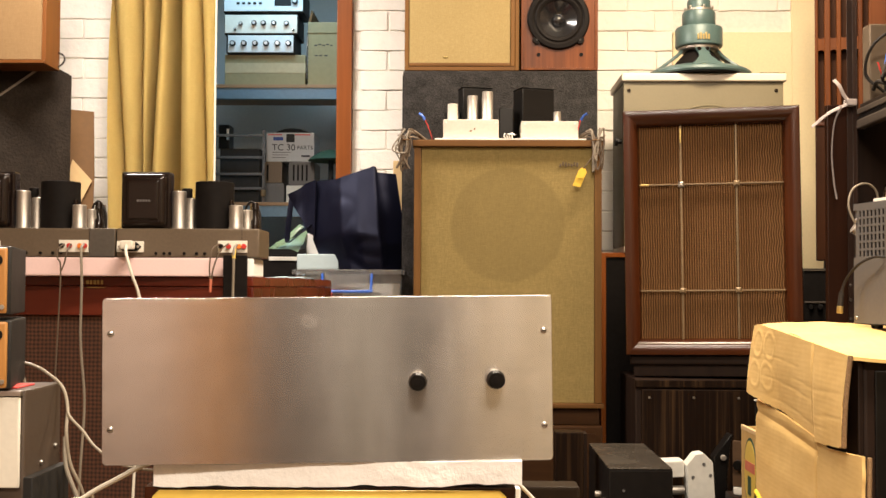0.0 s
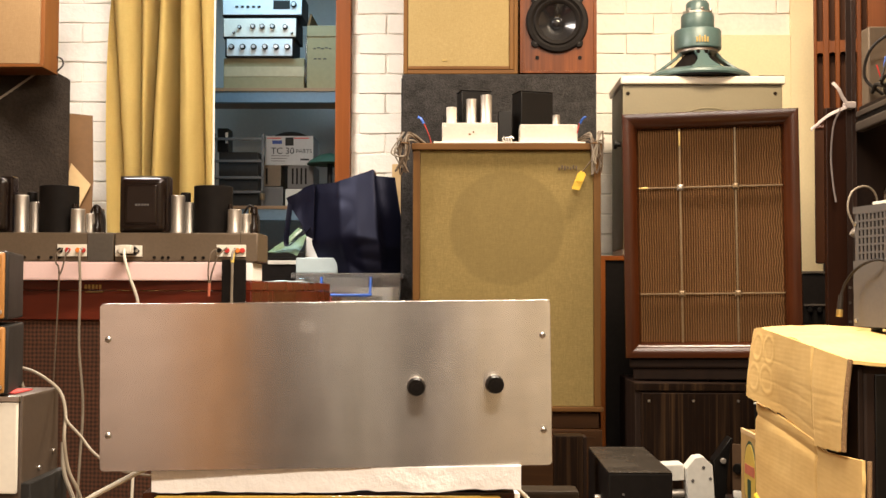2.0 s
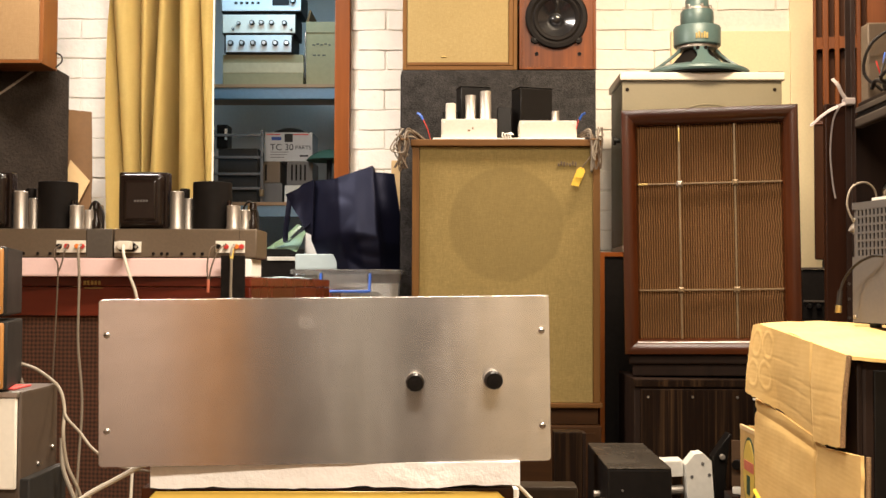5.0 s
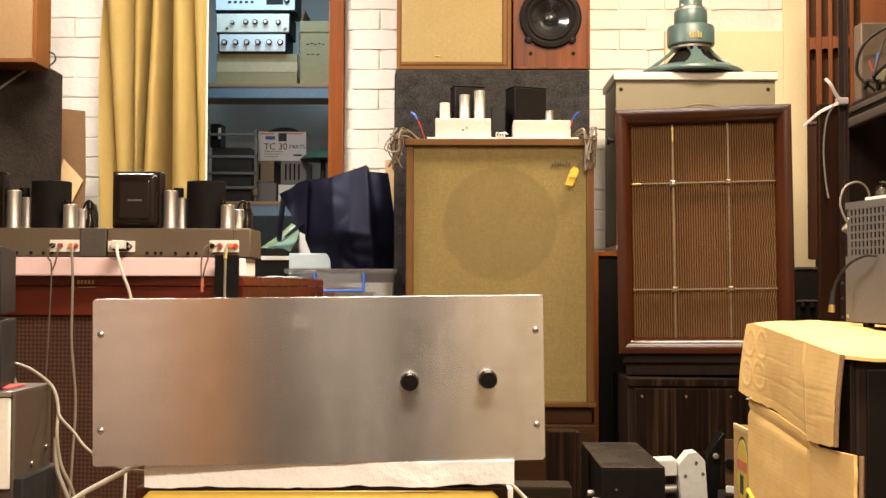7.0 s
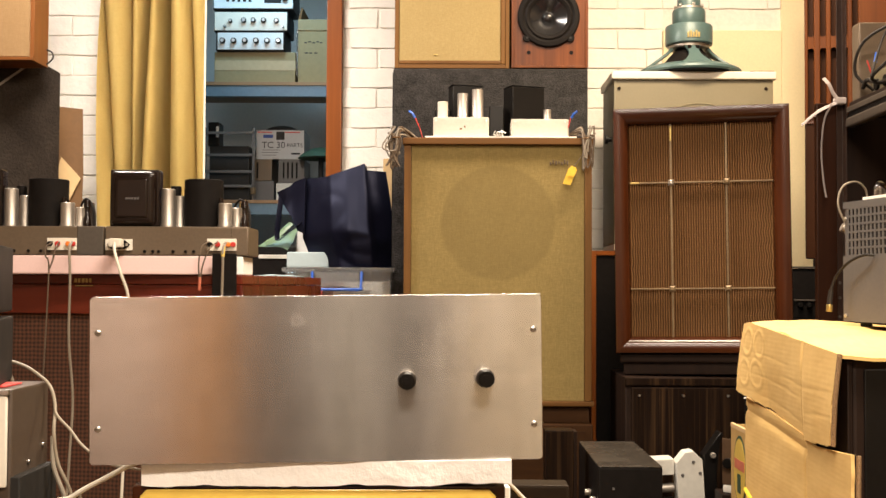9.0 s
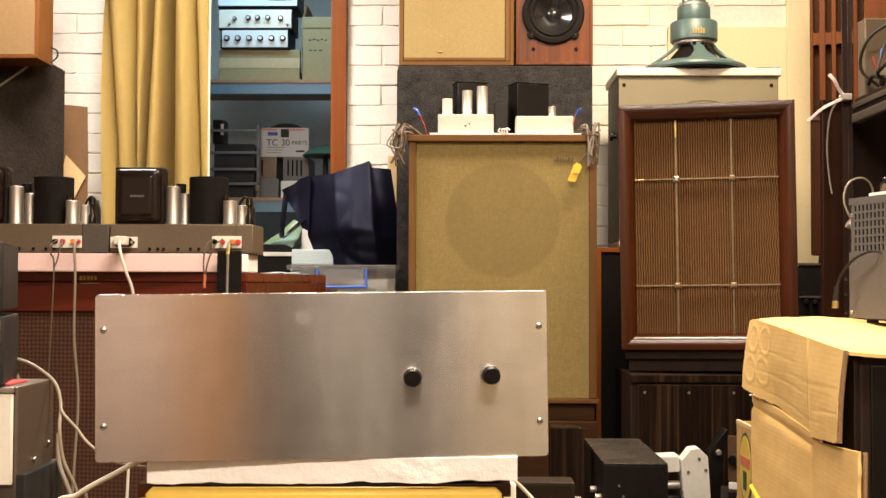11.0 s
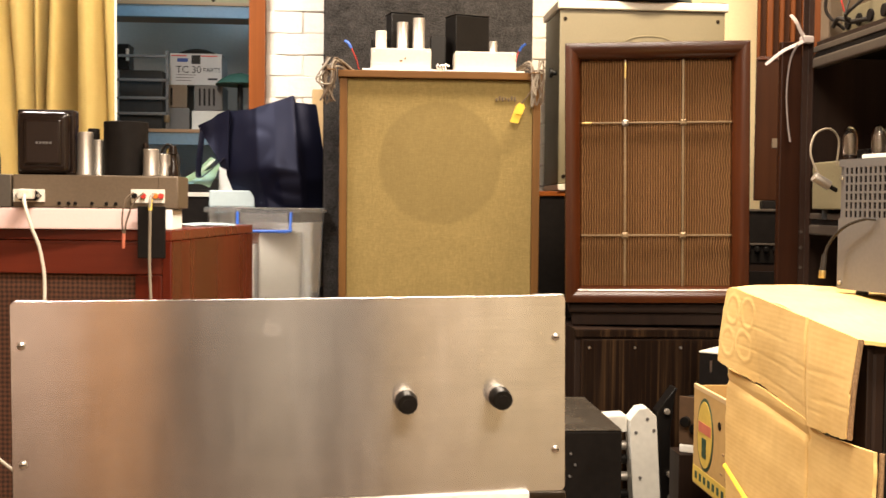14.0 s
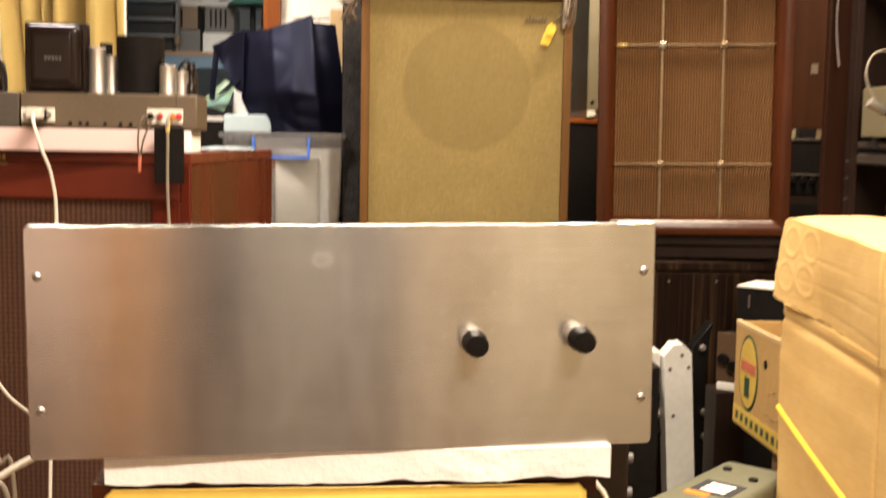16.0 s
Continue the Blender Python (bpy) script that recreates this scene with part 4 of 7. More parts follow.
woofer = part("woofer_frame", lathe(bm_new(), [(0.078, 0.0), (0.103, 0.0), (0.104, 0.006), (0.099, 0.011), (0.088, 0.012), (0.082, 0.008), (0.078, 0.006)], -0.004, 0.0, 56, "y", 0.172), M_blackmatt, mon)
part("surround", lathe(bm_new(), [(0.062, 0.003), (0.080, 0.003), (0.079, 0.008), (0.074, 0.011), (0.068, 0.009), (0.062, 0.004)], -0.004, 0.0, 56, "y", 0.172), M_blackmatt, woofer)
part("cone", lathe(bm_new(), [(0.0005, -0.024), (0.018, -0.0235), (0.032, -0.016), (0.052, -0.004), (0.0665, 0.006), (0.0665, 0.004), (0.052, -0.006), (0.03, -0.019), (0.0005, -0.026)], -0.004, 0.0, 56, "y", 0.172), M_cone, woofer)
part("dust_cap", lathe(bm_new(), [(0.0185, -0.0225), (0.0175, -0.012), (0.013, -0.007), (0.006, -0.0045), (0.0005, -0.004)], -0.004, 0.0, 32, "y", 0.172), M_cone, woofer)
for a in (45, 135, 225, 315):
    x, z = -0.004 + 0.102 * math.cos(radians(a)), 0.172 + 0.102 * math.sin(radians(a))
    part("lug", lathe(bm_new(), [(0.001, 0), (0.014, 0), (0.014, 0.007), (0.012, 0.009), (0.001, 0.009)], x, 0.0, 20, "y", z), M_blackmatt, woofer)
    part("screw", rod(bm_new(), (x, -0.008, z), (x, -0.011, z), 0.0042, seg=6), M_darkgrey, woofer)
for x in (-0.07, 0.072):
    part("grille_socket", lathe(bm_new(), [(0.001, 0), (0.0065, 0), (0.0065, 0.002), (0.003, 0.002), (0.001, 0.0005)], x, 0.0, 16, "y", 0.052), M_blackmatt, mon)

# ---- the red cabinet with the power amplifiers ----
alt = thing("red_cabinet", -0.425, 2.345, 0, "large red mahogany loudspeaker cabinet with a dark basket-weave grille", "loudspeaker", rz=-7)
D = 0.68
part("top_panel", box(bm_new(), -0.92, 0.0, 0.0, D, 1.006, 1.026, 0.003), M_redwood, alt)
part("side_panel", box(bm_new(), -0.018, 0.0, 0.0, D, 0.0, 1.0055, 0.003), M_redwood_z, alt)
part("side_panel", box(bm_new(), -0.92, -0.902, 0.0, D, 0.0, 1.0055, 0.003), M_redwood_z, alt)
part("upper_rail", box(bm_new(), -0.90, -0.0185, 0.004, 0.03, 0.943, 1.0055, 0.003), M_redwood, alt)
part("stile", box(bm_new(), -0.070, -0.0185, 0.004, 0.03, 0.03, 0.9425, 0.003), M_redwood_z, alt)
part("grille_cloth", box(bm_new(), -0.90, -0.0705, 0.014, 0.03, 0.03, 0.9425, 0.001), M_darkcloth, alt, "dark brown basket-weave cloth")
part("plinth", box(bm_new(), -0.90, -0.02, 0.02, D - 0.02, 0.0, 0.0295, 0.002), M_blackwood, alt)
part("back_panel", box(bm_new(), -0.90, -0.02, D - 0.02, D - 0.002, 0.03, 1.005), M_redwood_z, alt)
bm = bm_new()
for i, wdt in enumerate((0.006, 0.005, 0.006, 0.005, 0.005)):
    box(bm, -0.366 + i * 0.0082, -0.366 + i * 0.0082 + wdt, -0.0012, 0.0045, 1.009, 1.018, 0.0005)
box(bm, -0.364, -0.325, -0.0012, 0.0045, 1.0015, 1.0035, 0.0004)
part("maker_badge", bm, M_gold, alt, "small gold maker's badge")

bm = bm_new()
box(bm, -0.925, -0.449, 2.345, 2.47, 1.0265, 1.0655, 0.004)
solo("pink_foam_slab", bm, M_pink, "pale pink foam slab lying under the two amplifiers", "foam")


solo("white_foam_offcut", box(bm_new(), -0.4485, -0.424, 2.347, 2.46, 1.0265, 1.0645, 0.003), M_foam, "small white foam offcut at the end of the pink slab", "foam")


def power_amp(x, label, k0=0.0):
    """A power amplifier: taupe chassis, black transformers, cans, sockets."""
    q = thing("power_amplifier", x, 2.345, 1.066, label, "amplifier", group="pair of taupe power amplifiers")
    part("chassis", box(bm_new(), min(0.0, 1.3 * k0), 0.298, 0.0, 0.12, 0.0, 0.060, 0.003), M_chassis, q)
    part("chassis_seam", box(bm_new(), 0.262 + 0.6 * k0, 0.2625 + 0.6 * k0, -0.0008, 0.12, 0.001, 0.0606), M_blackmatt, q)
    if k0:
        part("end_plate", box(bm_new(), 0.2445, 0.297, -0.0012, 0.0, 0.001, 0.059, 0.0004), M_endplate, q, "bare grey end plate")
    # mains transformer with its pressed end bell
    t = part("mains_transformer", box(bm_new(), k0, 0.104 + k0, 0.028, 0.062, 0.0605, 0.181, 0.005, 3), M_bakelite, q, "black enamelled mains transformer")
    part("end_bell", box(bm_new(), 0.005 + k0, 0.099 + k0, 0.006, 0.030, 0.063, 0.176, 0.014, 5), M_bakelite, t)
    part("bell_face", box(bm_new(), 0.017 + k0, 0.087 + k0, 0.0035, 0.012, 0.076, 0.163, 0.007, 4), M_bakelite, t)
    for i in range(5):
        part("maker_mark", box(bm_new(), 0.040 + k0 + 0.006 * i, 0.0445 + k0 + 0.006 * i, 0.0028, 0.0040, 0.116, 0.1205, 0.0003), M_greymetal, t)
    part("output_transformer", lathe(bm_new(), [(0.001, 0.0), (0.041, 0.0), (0.041, 0.1005), (0.0402, 0.1015), (0.0388, 0.1015), (0.038, 0.099), (0.001, 0.099)], 0.190 + k0, 0.066, 48, "z", 0.0605), M_blackmatt, q, "matt black output transformer can")
    can(q, 0.122 + k0, 0.034, 0.0605, 0.0145, 0.080)
    can(q, 0.138 + k0, 0.07, 0.0605, 0.012, 0.068)
    can(q, 0.243 + k0, 0.030, 0.0605, 0.0145, 0.050)
    can(q, 0.264 + k0, 0.05, 0.0605, 0.011, 0.042)
    part("valve_cap", rod(bm_new(), (0.128 + k0, 0.075, 0.125), (0.128 + k0, 0.075, 0.150), 0.011, bevel=0.002), M_blackmatt, q)
    for vx, vy, vr, vh in ((0.231, 0.042, 0.006, 0.062), (0.283, 0.034, 0.009, 0.056)):
        part("valve_holder", lathe(bm_new(), [(0.001, 0.0), (vr, 0.0), (vr, vh * 0.3), (vr * 0.6, vh * 0.4), (vr * 0.6, vh * 0.7), (vr * 0.9, vh * 0.75), (vr * 0.7, vh), (0.001, vh)], vx + k0, vy, 16, "z", 0.0605), M_bakelite, q)
    part("valve", rod(bm_new(), (0.272 + k0, 0.082, 0.0605), (0.272 + k0, 0.082, 0.115), 0.012, 0.010, bevel=0.003), M_glass, q)
    part("top_lead", tube(bm_new(), [(x + k0, y, z) for x, y, z in ((0.250, 0.09, 0.062), (0.252, 0.085, 0.105), (0.268, 0.075, 0.122), (0.285, 0.07, 0.10), (0.287, 0.07, 0.062))], 0.0026, 6), M_wireblack, q)
    # mains socket
    s = part("mains_socket", box(bm_new(), 0.002, 0.058, -0.005, 0.0, 0.010, 0.033, 0.001), M_cream, q)
    bm = bm_new()
    prism(bm, [(0.006, 0.0215), (0.016, 0.012), (0.044, 0.012), (0.054, 0.0215), (0.044, 0.031), (0.016, 0.031)], -0.011, -0.005, 0.001)
    part("socket_body", bm, M_black, s)
    for k in (0.0115, 0.0485):
        part("rivet", rod(bm_new(), (k, -0.0105, 0.0215), (k, -0.013, 0.0215), 0.0032, seg=10), M_steel, s)
    o = part("output_panel", box(bm_new(), 0.213 + k0, 0.274 + k0, -0.005, 0.0, 0.010, 0.035, 0.001), M_cream, q)
    for k, (xx, mt) in enumerate(((0.220, M_blackmatt), (0.236, M_red), (0.258, M_orange), (0.268, M_red))):
        part("terminal", rod(bm_new(), (xx + k0, -0.004, 0.023), (xx + k0, -0.012, 0.023), 0.0052, bevel=0.001, seg=14), mt, o)
    for xx in (0.083, 0.1, 0.112, 0.142, 0.168, 0.185):
        part("screw", rod(bm_new(), (xx, 0.001, 0.008), (xx, -0.003, 0.008), 0.0032, seg=10), M_blackmatt, q)
    return q


power_amp(-0.711, "taupe power amplifier with black transformers and a white mains lead")
power_amp(-1.012, "taupe power amplifier with black transformers and red terminals", -0.031)

# leads hanging from the amplifiers
lead = thing("mains_lead", -0.678, 2.33, 1.09, "white mains lead plugged into the power amplifier", "cable")
part("plug", box(bm_new(), -0.013, 0.013, -0.030, -0.004, -0.009, 0.009, 0.004), M_wirewhite, lead)
part("cord", tube(bm_new(), [(0.0, -0.028, 0.0), (0.006, -0.045, -0.02), (0.018, -0.046, -0.06), (0.030, -0.03, -0.11), (0.033, -0.02, -0.2), (0.02, -0.02, -0.5), (0.01, -0.04, -1.0)], 0.0031), M_wirewhite, lead)
lead = thing("speaker_lead", -0.455, 2.33, 1.092, "grey lead with a yellow sleeve from the amplifier's terminals", "cable")
part("cord", tube(bm_new(), [(0.0, -0.008, 0.0), (0.001, -0.04, -0.012), (0.002, -0.046, -0.05), (0.0, -0.04, -0.12), (0.003, -0.04, -0.3), (-0.004, -0.04, -0.9)], 0.0027), M_wiregrey, lead)
part("sleeve", tube(bm_new(), [(0.001, -0.034, -0.010), (0.0015, -0.042, -0.020), (0.002, -0.0455, -0.03)], 0.0036), M_fadedyellow, lead)
lead = thing("speaker_lead", -0.772, 2.33, 1.092, "grey lead hanging from the amplifier down the red cabinet", "cable")
part("cord", tube(bm_new(), [(0.0, -0.008, 0.0), (0.006, -0.04, -0.015), (0.010, -0.045, -0.08), (0.008, -0.04, -0.2), (0.016, -0.035, -0.32), (0.012, -0.04, -0.45), (0.0, -0.04, -0.7), (0.0, -0.04, -1.05)], 0.0027), M_wiregrey, lead)
lead = thing("twin_lead", -0.812, 2.33, 1.092, "thin brown twin lead hanging from the amplifier's terminals", "cable")
part("strand", tube(bm_new(), [(0.0, -0.008, 0.0), (-0.006, -0.03, -0.012), (-0.004, -0.035, -0.03), (0.004, -0.038, -0.055), (0.0, -0.04, -0.2), (-0.006, -0.04, -0.33)], 0.0017), M_wirebrown, lead)
part("strand", tube(bm_new(), [(0.014, -0.008, 0.0), (0.014, -0.03, -0.015), (0.010, -0.035, -0.04), (0.005, -0.038, -0.056)], 0.0017), M_wirebrown, lead)
lead = thing("twin_lead", -0.49, 2.33, 1.094, "thin twin lead ending in a dull red crimp", "cable")
part("strand", tube(bm_new(), [(0.0, -0.008, 0.0), (-0.010, -0.03, -0.012), (-0.014, -0.036, -0.045), (-0.012, -0.037, -0.078)], 0.0016), M_wirebrown, lead)
part("strand", tube(bm_new(), [(0.018, -0.008, 0.0), (0.006, -0.03, -0.016), (-0.006, -0.036, -0.05), (-0.010, -0.037, -0.078)], 0.0016), M_wirebrown, lead)
part("crimp", rod(bm_new(), (-0.011, -0.037, -0.073), (-0.012, -0.037, -0.100), 0.0030, bevel=0.001), M_fadedred, lead)
solo("black_tape", box(bm_new(), -0.482, -0.432, 2.318, 2.324, 0.975, 1.070, 0.002), M_blackmatt, "black cloth strip hanging over the pink foam", "cloth strip")

# ---- the aluminium amplifier on its foam and yellow box ----
al = thing("aluminium_amplifier", -0.130, 1.226, 0.905, "amplifier with a plain brushed aluminium front and two black knobs", "amplifier", rz=3.1, ry=-0.75)
def rounded(w, h, r, n=5):
    """The outline of a plate with rounded corners."""
    turn = [(w - r, h - r, 0), (-w + r, h - r, 90), (-w + r, -h + r, 180), (w - r, -h + r, 270)]
    return [(x + r * math.cos(radians(a + 90 * k / n)), z + r * math.sin(radians(a + 90 * k / n))) for x, z, a in turn for k in range(n + 1)]


part("front_panel", prism(bm_new(), rounded(0.2413, 0.089, 0.0045), 0.0, 0.003, 0.0005), M_alu, al, "brushed aluminium rack panel")
part("chassis", box(bm_new(), -0.215, 0.215, 0.0035, 0.28, -0.075, 0.045, 0.002), M_steel, al)
for x in (-0.225, 0.227):
    part("bracket", box(bm_new(), x - 0.014, x + 0.014, 0.0035, 0.012, -0.07, 0.0893, 0.001), M_steel, al)
for x in (-0.2323, 0.2323):
    for z in (-0.051, 0.051):
        sc = part("screw", lathe(bm_new(), [(0.0005, 0.0), (0.0036, 0.0), (0.0034, 0.0014), (0.002, 0.0022), (0.0005, 0.0024)], x, 0.0, 16, "y", z), M_steel, al)
        part("slot", box(bm_new(), x - 0.0026, x + 0.0026, -0.0026, -0.0018, z - 0.0004, z + 0.0004), M_blackmatt, sc)


def knob(x, z):
    k = part("knob", lathe(bm_new(), [(0.001, 0.010), (0.0100, 0.010), (0.0102, 0.013), (0.0094, 0.015), (0.0090, 0.028), (0.0082, 0.0295), (0.001, 0.0295)], x, 0.0, 12, "y", z), M_black, al, "black fluted knob")
    part("bush", lathe(bm_new(), [(0.001, 0.0), (0.0098, 0.0), (0.0098, 0.010), (0.001, 0.010)], x, 0.0, 24, "y", z), M_can, k)
    part("cap", rod(bm_new(), (x, -0.0293, z), (x, -0.0302, z), 0.0045, seg=16), M_blackmatt, k)


knob(0.0955, -0.002)
knob(0.179, -0.0005)

fo = bm_new()
box(fo, -0.319, 0.078, 1.230, 1.53, 0.791, 0.816)
bmesh.ops.subdivide_edges(fo, edges=fo.edges[:], cuts=40, use_grid_fill=True)
for v in fo.verts:
    n = noise.noise(v.co * 60) * 0.0012 + noise.noise(v.co * 18) * 0.0014
    edge = v.co.z < 0.792
    v.co.z += n * (1.8 if edge else 0.4)
    v.co.y += n
    v.co.z += (v.co.x + 0.13) * 0.015
solo("polystyrene_slab", fo, M_foam, "white polystyrene slab with a broken lower edge", "foam")

# stands for a yellow-painted amplifier front; built as a plain box without knobs
yb = thing("yellow_box", -0.132, 1.228, 0, "glossy yellow equipment front built as a box with a lip", "box", rz=2.2)
part("body", box(bm_new(), -0.197, 0.197, 0.012, 0.30, 0.0, 0.772, 0.004), M_yellow, yb)
fr = bm_new()
box(fr, -0.187, 0.194, 0.0, 0.013, 0.700, 0.7855, 0.007, 1)
lip = part("front_lip", fr, M_yellow, yb)
for i, w_ in enumerate((0.007, 0.010, 0.005, 0.009, 0.010, 0.006, 0.009, 0.0, 0.010, 0.0, 0.007, 0.009, 0.0, 0.010)):
    part("printed_bar", box(bm_new(), -0.042 + 0.0125 * i, -0.042 + 0.0125 * i + w_, -0.0006, 0.0002, 0.7688, 0.7699), M_boxfront, lip)
part("dark_shelf", box(bm_new(), -0.198, 0.205, 0.016, 0.31, 0.7725, 0.7875, 0.002), M_frame_x, yb, "dark brown wooden board")

bb = thing("brown_metal_box", 0.128, 1.56, 0, "dark brown metal box with chrome knobs on its side", "amplifier")
part("body", box(bm_new(), -0.045, 0.045, 0.0, 0.05, 0.0, 0.735, 0.004), M_brownmetal, bb)
for z in (0.705, 0.665):
    part("knob", rod(bm_new(), (0.045, 0.03, z), (0.056, 0.03, z), 0.006, bevel=0.001), M_greymetal, bb)

c = thing("white_cable", 0.10, 1.50, 0.75, "off-white cable hanging down beside the yellow box", "cable")
part("cord", tube(bm_new(), [(-0.034, -0.02, 0.02), (0.0, 0.0, -0.014), (0.022, 0.0, -0.042), (0.042, 0.0, -0.10), (0.048, 0.0, -0.35), (0.05, 0.0, -0.745)], 0.0024), M_wirewhite, c)
solo("white_strip", box(bm_new(), 0.0755, 0.0915, 1.535, 1.556, 0.0, 0.737, 0.002), M_white, "narrow white plastic strip standing by the brown metal box", "strip")

def between(points, u):
    """A value on a line of (u, value) points."""
    for (a, p), (b, q) in zip(points, points[1:]):
        if u <= b:
            return p + (q - p) * (u - a) / (b - a)
    return points[-1][1]


# ---- things at the near left ----
st = thing("metal_cabinet_box", -0.591, 1.42, 0, "equipment box with a pale metal front and dark brown sides", "equipment")
part("case", box(bm_new(), -0.12, 0.055, 0.004, 0.13, 0.0, 0.873, 0.003), M_boxcase, st, "dark brown case")
part("front_plate", box(bm_new(), -0.12, 0.051, -0.003, 0.003, 0.752, 0.865, 0.002), M_cream, st, "pale metal front plate")
part("top_edge", box(bm_new(), -0.12, 0.053, -0.004, 0.004, 0.866, 0.873, 0.001), M_steel, st)
for y, z in ((0.06, 0.775), (0.11, 0.79)):
    part("screw", rod(bm_new(), (0.054, y, z), (0.058, y, z), 0.003, seg=10), M_steel, st)
for i, z in enumerate((0.8755, 0.968)):
    ob = thing("orange_fronted_box", -0.557, 1.40 - 0.004 * i, z, "small dark box with an orange-brown wooden front and a round hole", "equipment", rz=15, group="stack of orange-fronted boxes")
    part("case", box(bm_new(), -0.09, 0.010, 0.009, 0.16, 0.0, 0.086, 0.003), M_darkgrey, ob)
    part("front", box(bm_new(), -0.09, 0.006, 0.0, 0.009, 0.002, 0.084, 0.003), M_boxfront, ob, "orange-brown wooden front")
    part("hole", lathe(bm_new(), [(0.0005, 0), (0.007, 0), (0.007, 0.0012), (0.0005, 0.0012)], -0.006, 0.0, 18, "y", 0.068), M_blackmatt, ob)
    part("screw", rod(bm_new(), (0.001, 0.0, 0.01), (0.001, -0.003, 0.01), 0.003, seg=10), M_steel, ob)
solo("red_and_white_card", box(bm_new(), -0.61, -0.553, 1.44, 1.50, 0.8735, 0.8755, 0.0005), M_inkred, "red and white card lying on the equipment box", "card")
lo = thing("lower_box", -0.591, 1.42, 0.0, "dark box on the floor beneath the equipment box", "equipment")
part("body", box(bm_new(), 0.0555, 0.068, 0.0, 0.13, 0.0, 0.765, 0.002), M_darkgrey, lo)

c = thing("white_cable", -0.52, 1.50, 0.86, "thick off-white cable drooping over the equipment boxes", "cable")
part("cord", tube(bm_new(), [(-0.10, 0.06, 0.045), (-0.056, 0.05, 0.036), (-0.03, 0.04, 0.025), (-0.007, 0.03, 0.008), (0.004, 0.02, -0.018), (0.010, 0.0, -0.05), (0.016, 0.0, -0.09), (0.034, 0.0, -0.13), (0.05, 0.0, -0.2), (0.05, 0.0, -0.855)], 0.0023), M_wirepale, c)
part("branch", tube(bm_new(), [(0.002, 0.025, -0.014), (0.010, 0.01, -0.028), (0.032, 0.0, -0.047), (0.054, -0.01, -0.068), (0.09, -0.01, -0.09), (0.15, 0.0, -0.10)], 0.0019), M_wirepale, c)
part("cord", tube(bm_new(), [(-0.006, 0.04, -0.06), (0.0, 0.03, -0.10), (0.022, 0.02, -0.15), (0.04, 0.02, -0.25), (0.04, 0.02, -0.855)], 0.0030), M_wiregrey, c)
c = thing("white_cable", -0.36, 1.36, 0.80, "off-white cable running under the polystyrene slab", "cable")
part("cord", tube(bm_new(), [(0.03, 0.06, -0.012), (-0.01, 0.05, -0.013), (-0.05, 0.04, -0.032), (-0.09, 0.04, -0.055), (-0.13, 0.05, -0.09), (-0.16, 0.06, -0.30), (-0.16, 0.06, -0.795)], 0.0032), M_wirewhite, c)
c = thing("grey_cable", -0.34, 1.5, 0.81, "grey cable hanging behind the aluminium amplifier", "cable")
part("cord", tube(bm_new(), [(0.02, 0.0, 0.006), (-0.01, -0.02, -0.02), (0.01, -0.03, -0.06), (0.03, -0.02, -0.2), (0.03, -0.02, -0.79)], 0.0027), M_wiregrey, c)
c = thing("grey_cable", -0.88, 2.24, 0.96, "thin grey cable hanging in front of the dark grille", "cable")
part("cord", tube(bm_new(), [(-0.06, 0.0, 0.0), (-0.02, -0.01, -0.03), (0.0, -0.01, -0.09), (0.014, -0.01, -0.14), (0.03, -0.01, -0.3), (0.03, -0.01, -0.955)], 0.0032), M_wiregrey, c)
part("cord", tube(bm_new(), [(-0.06, 0.0, -0.09), (0.0, -0.01, -0.125), (0.03, -0.01, -0.16), (0.04, -0.01, -0.4), (0.04, -0.01, -0.955)], 0.0032), M_wiregrey, c)

# ---- left corner: carpeted wedge, speaker, cardboard ----
wd = thing("carpeted_wedge", -1.344, 3.86, 0, "dark grey carpeted wedge-shaped stage speaker", "loudspeaker", rz=32)
prof = [(0.0, 1.0), (0.0, 1.735), (-0.085, 1.772), (-0.33, 1.57), (-0.62, 1.35), (-0.62, 1.0)]
bm = bm_new()
near = [bm.verts.new((x, 0.0, z)) for x, z in prof]
far = [bm.verts.new((x - 0.40, 0.31, z)) for x, z in prof]
bm.faces.new(near), bm.faces.new(far)
for i in range(len(prof)):
    bm.faces.new((near[i], near[(i + 1) % len(prof)], far[(i + 1) % len(prof)], far[i]))
bmesh.ops.recalc_face_normals(bm, faces=bm.faces)
bmesh.ops.bevel(bm, geom=bm.edges[:], offset=0.005, segments=2, affect="EDGES")
part("body", bm, M_browncarpet, wd)
part("seam", tube(bm_new(), [(-0.088, -0.002, 1.768), (-0.2, -0.003, 1.674), (-0.33, -0.002, 1.568)], 0.0048, 6, 3, 0.6), M_wiregrey, wd)
ws = thing("wedge_support", -1.55, 3.55, 0, "dark plywood box under the carpeted wedge", "box", rz=32)
part("body", box(bm_new(), -0.35, 0.33, 0.0, 0.6, 0.0, 0.999, 0.004), M_blackwood, ws)
ps = thing("peach_speaker", -1.360, 3.64, 1.732, "wooden speaker with a peach-coloured cloth front", "loudspeaker")
part("body", box(bm_new(), -0.42, 0.0, 0.006, 0.135, 0.0, 0.55, 0.003), M_sidewood, ps)
part("grille_cloth", box(bm_new(), -0.41, -0.012, -0.004, 0.006, 0.012, 0.54, 0.002), M_peach, ps)
part("bottom_rail", box(bm_new(), -0.42, 0.0, -0.007, 0.006, 0.0, 0.011, 0.002), M_sidewood, ps)
part("lead", tube(bm_new(), [(0.0, 0.12, 0.06), (0.018, 0.12, 0.05), (0.020, 0.12, 0.03), (0.0, 0.12, 0.01)], 0.003, 6), M_wireblack, ps)
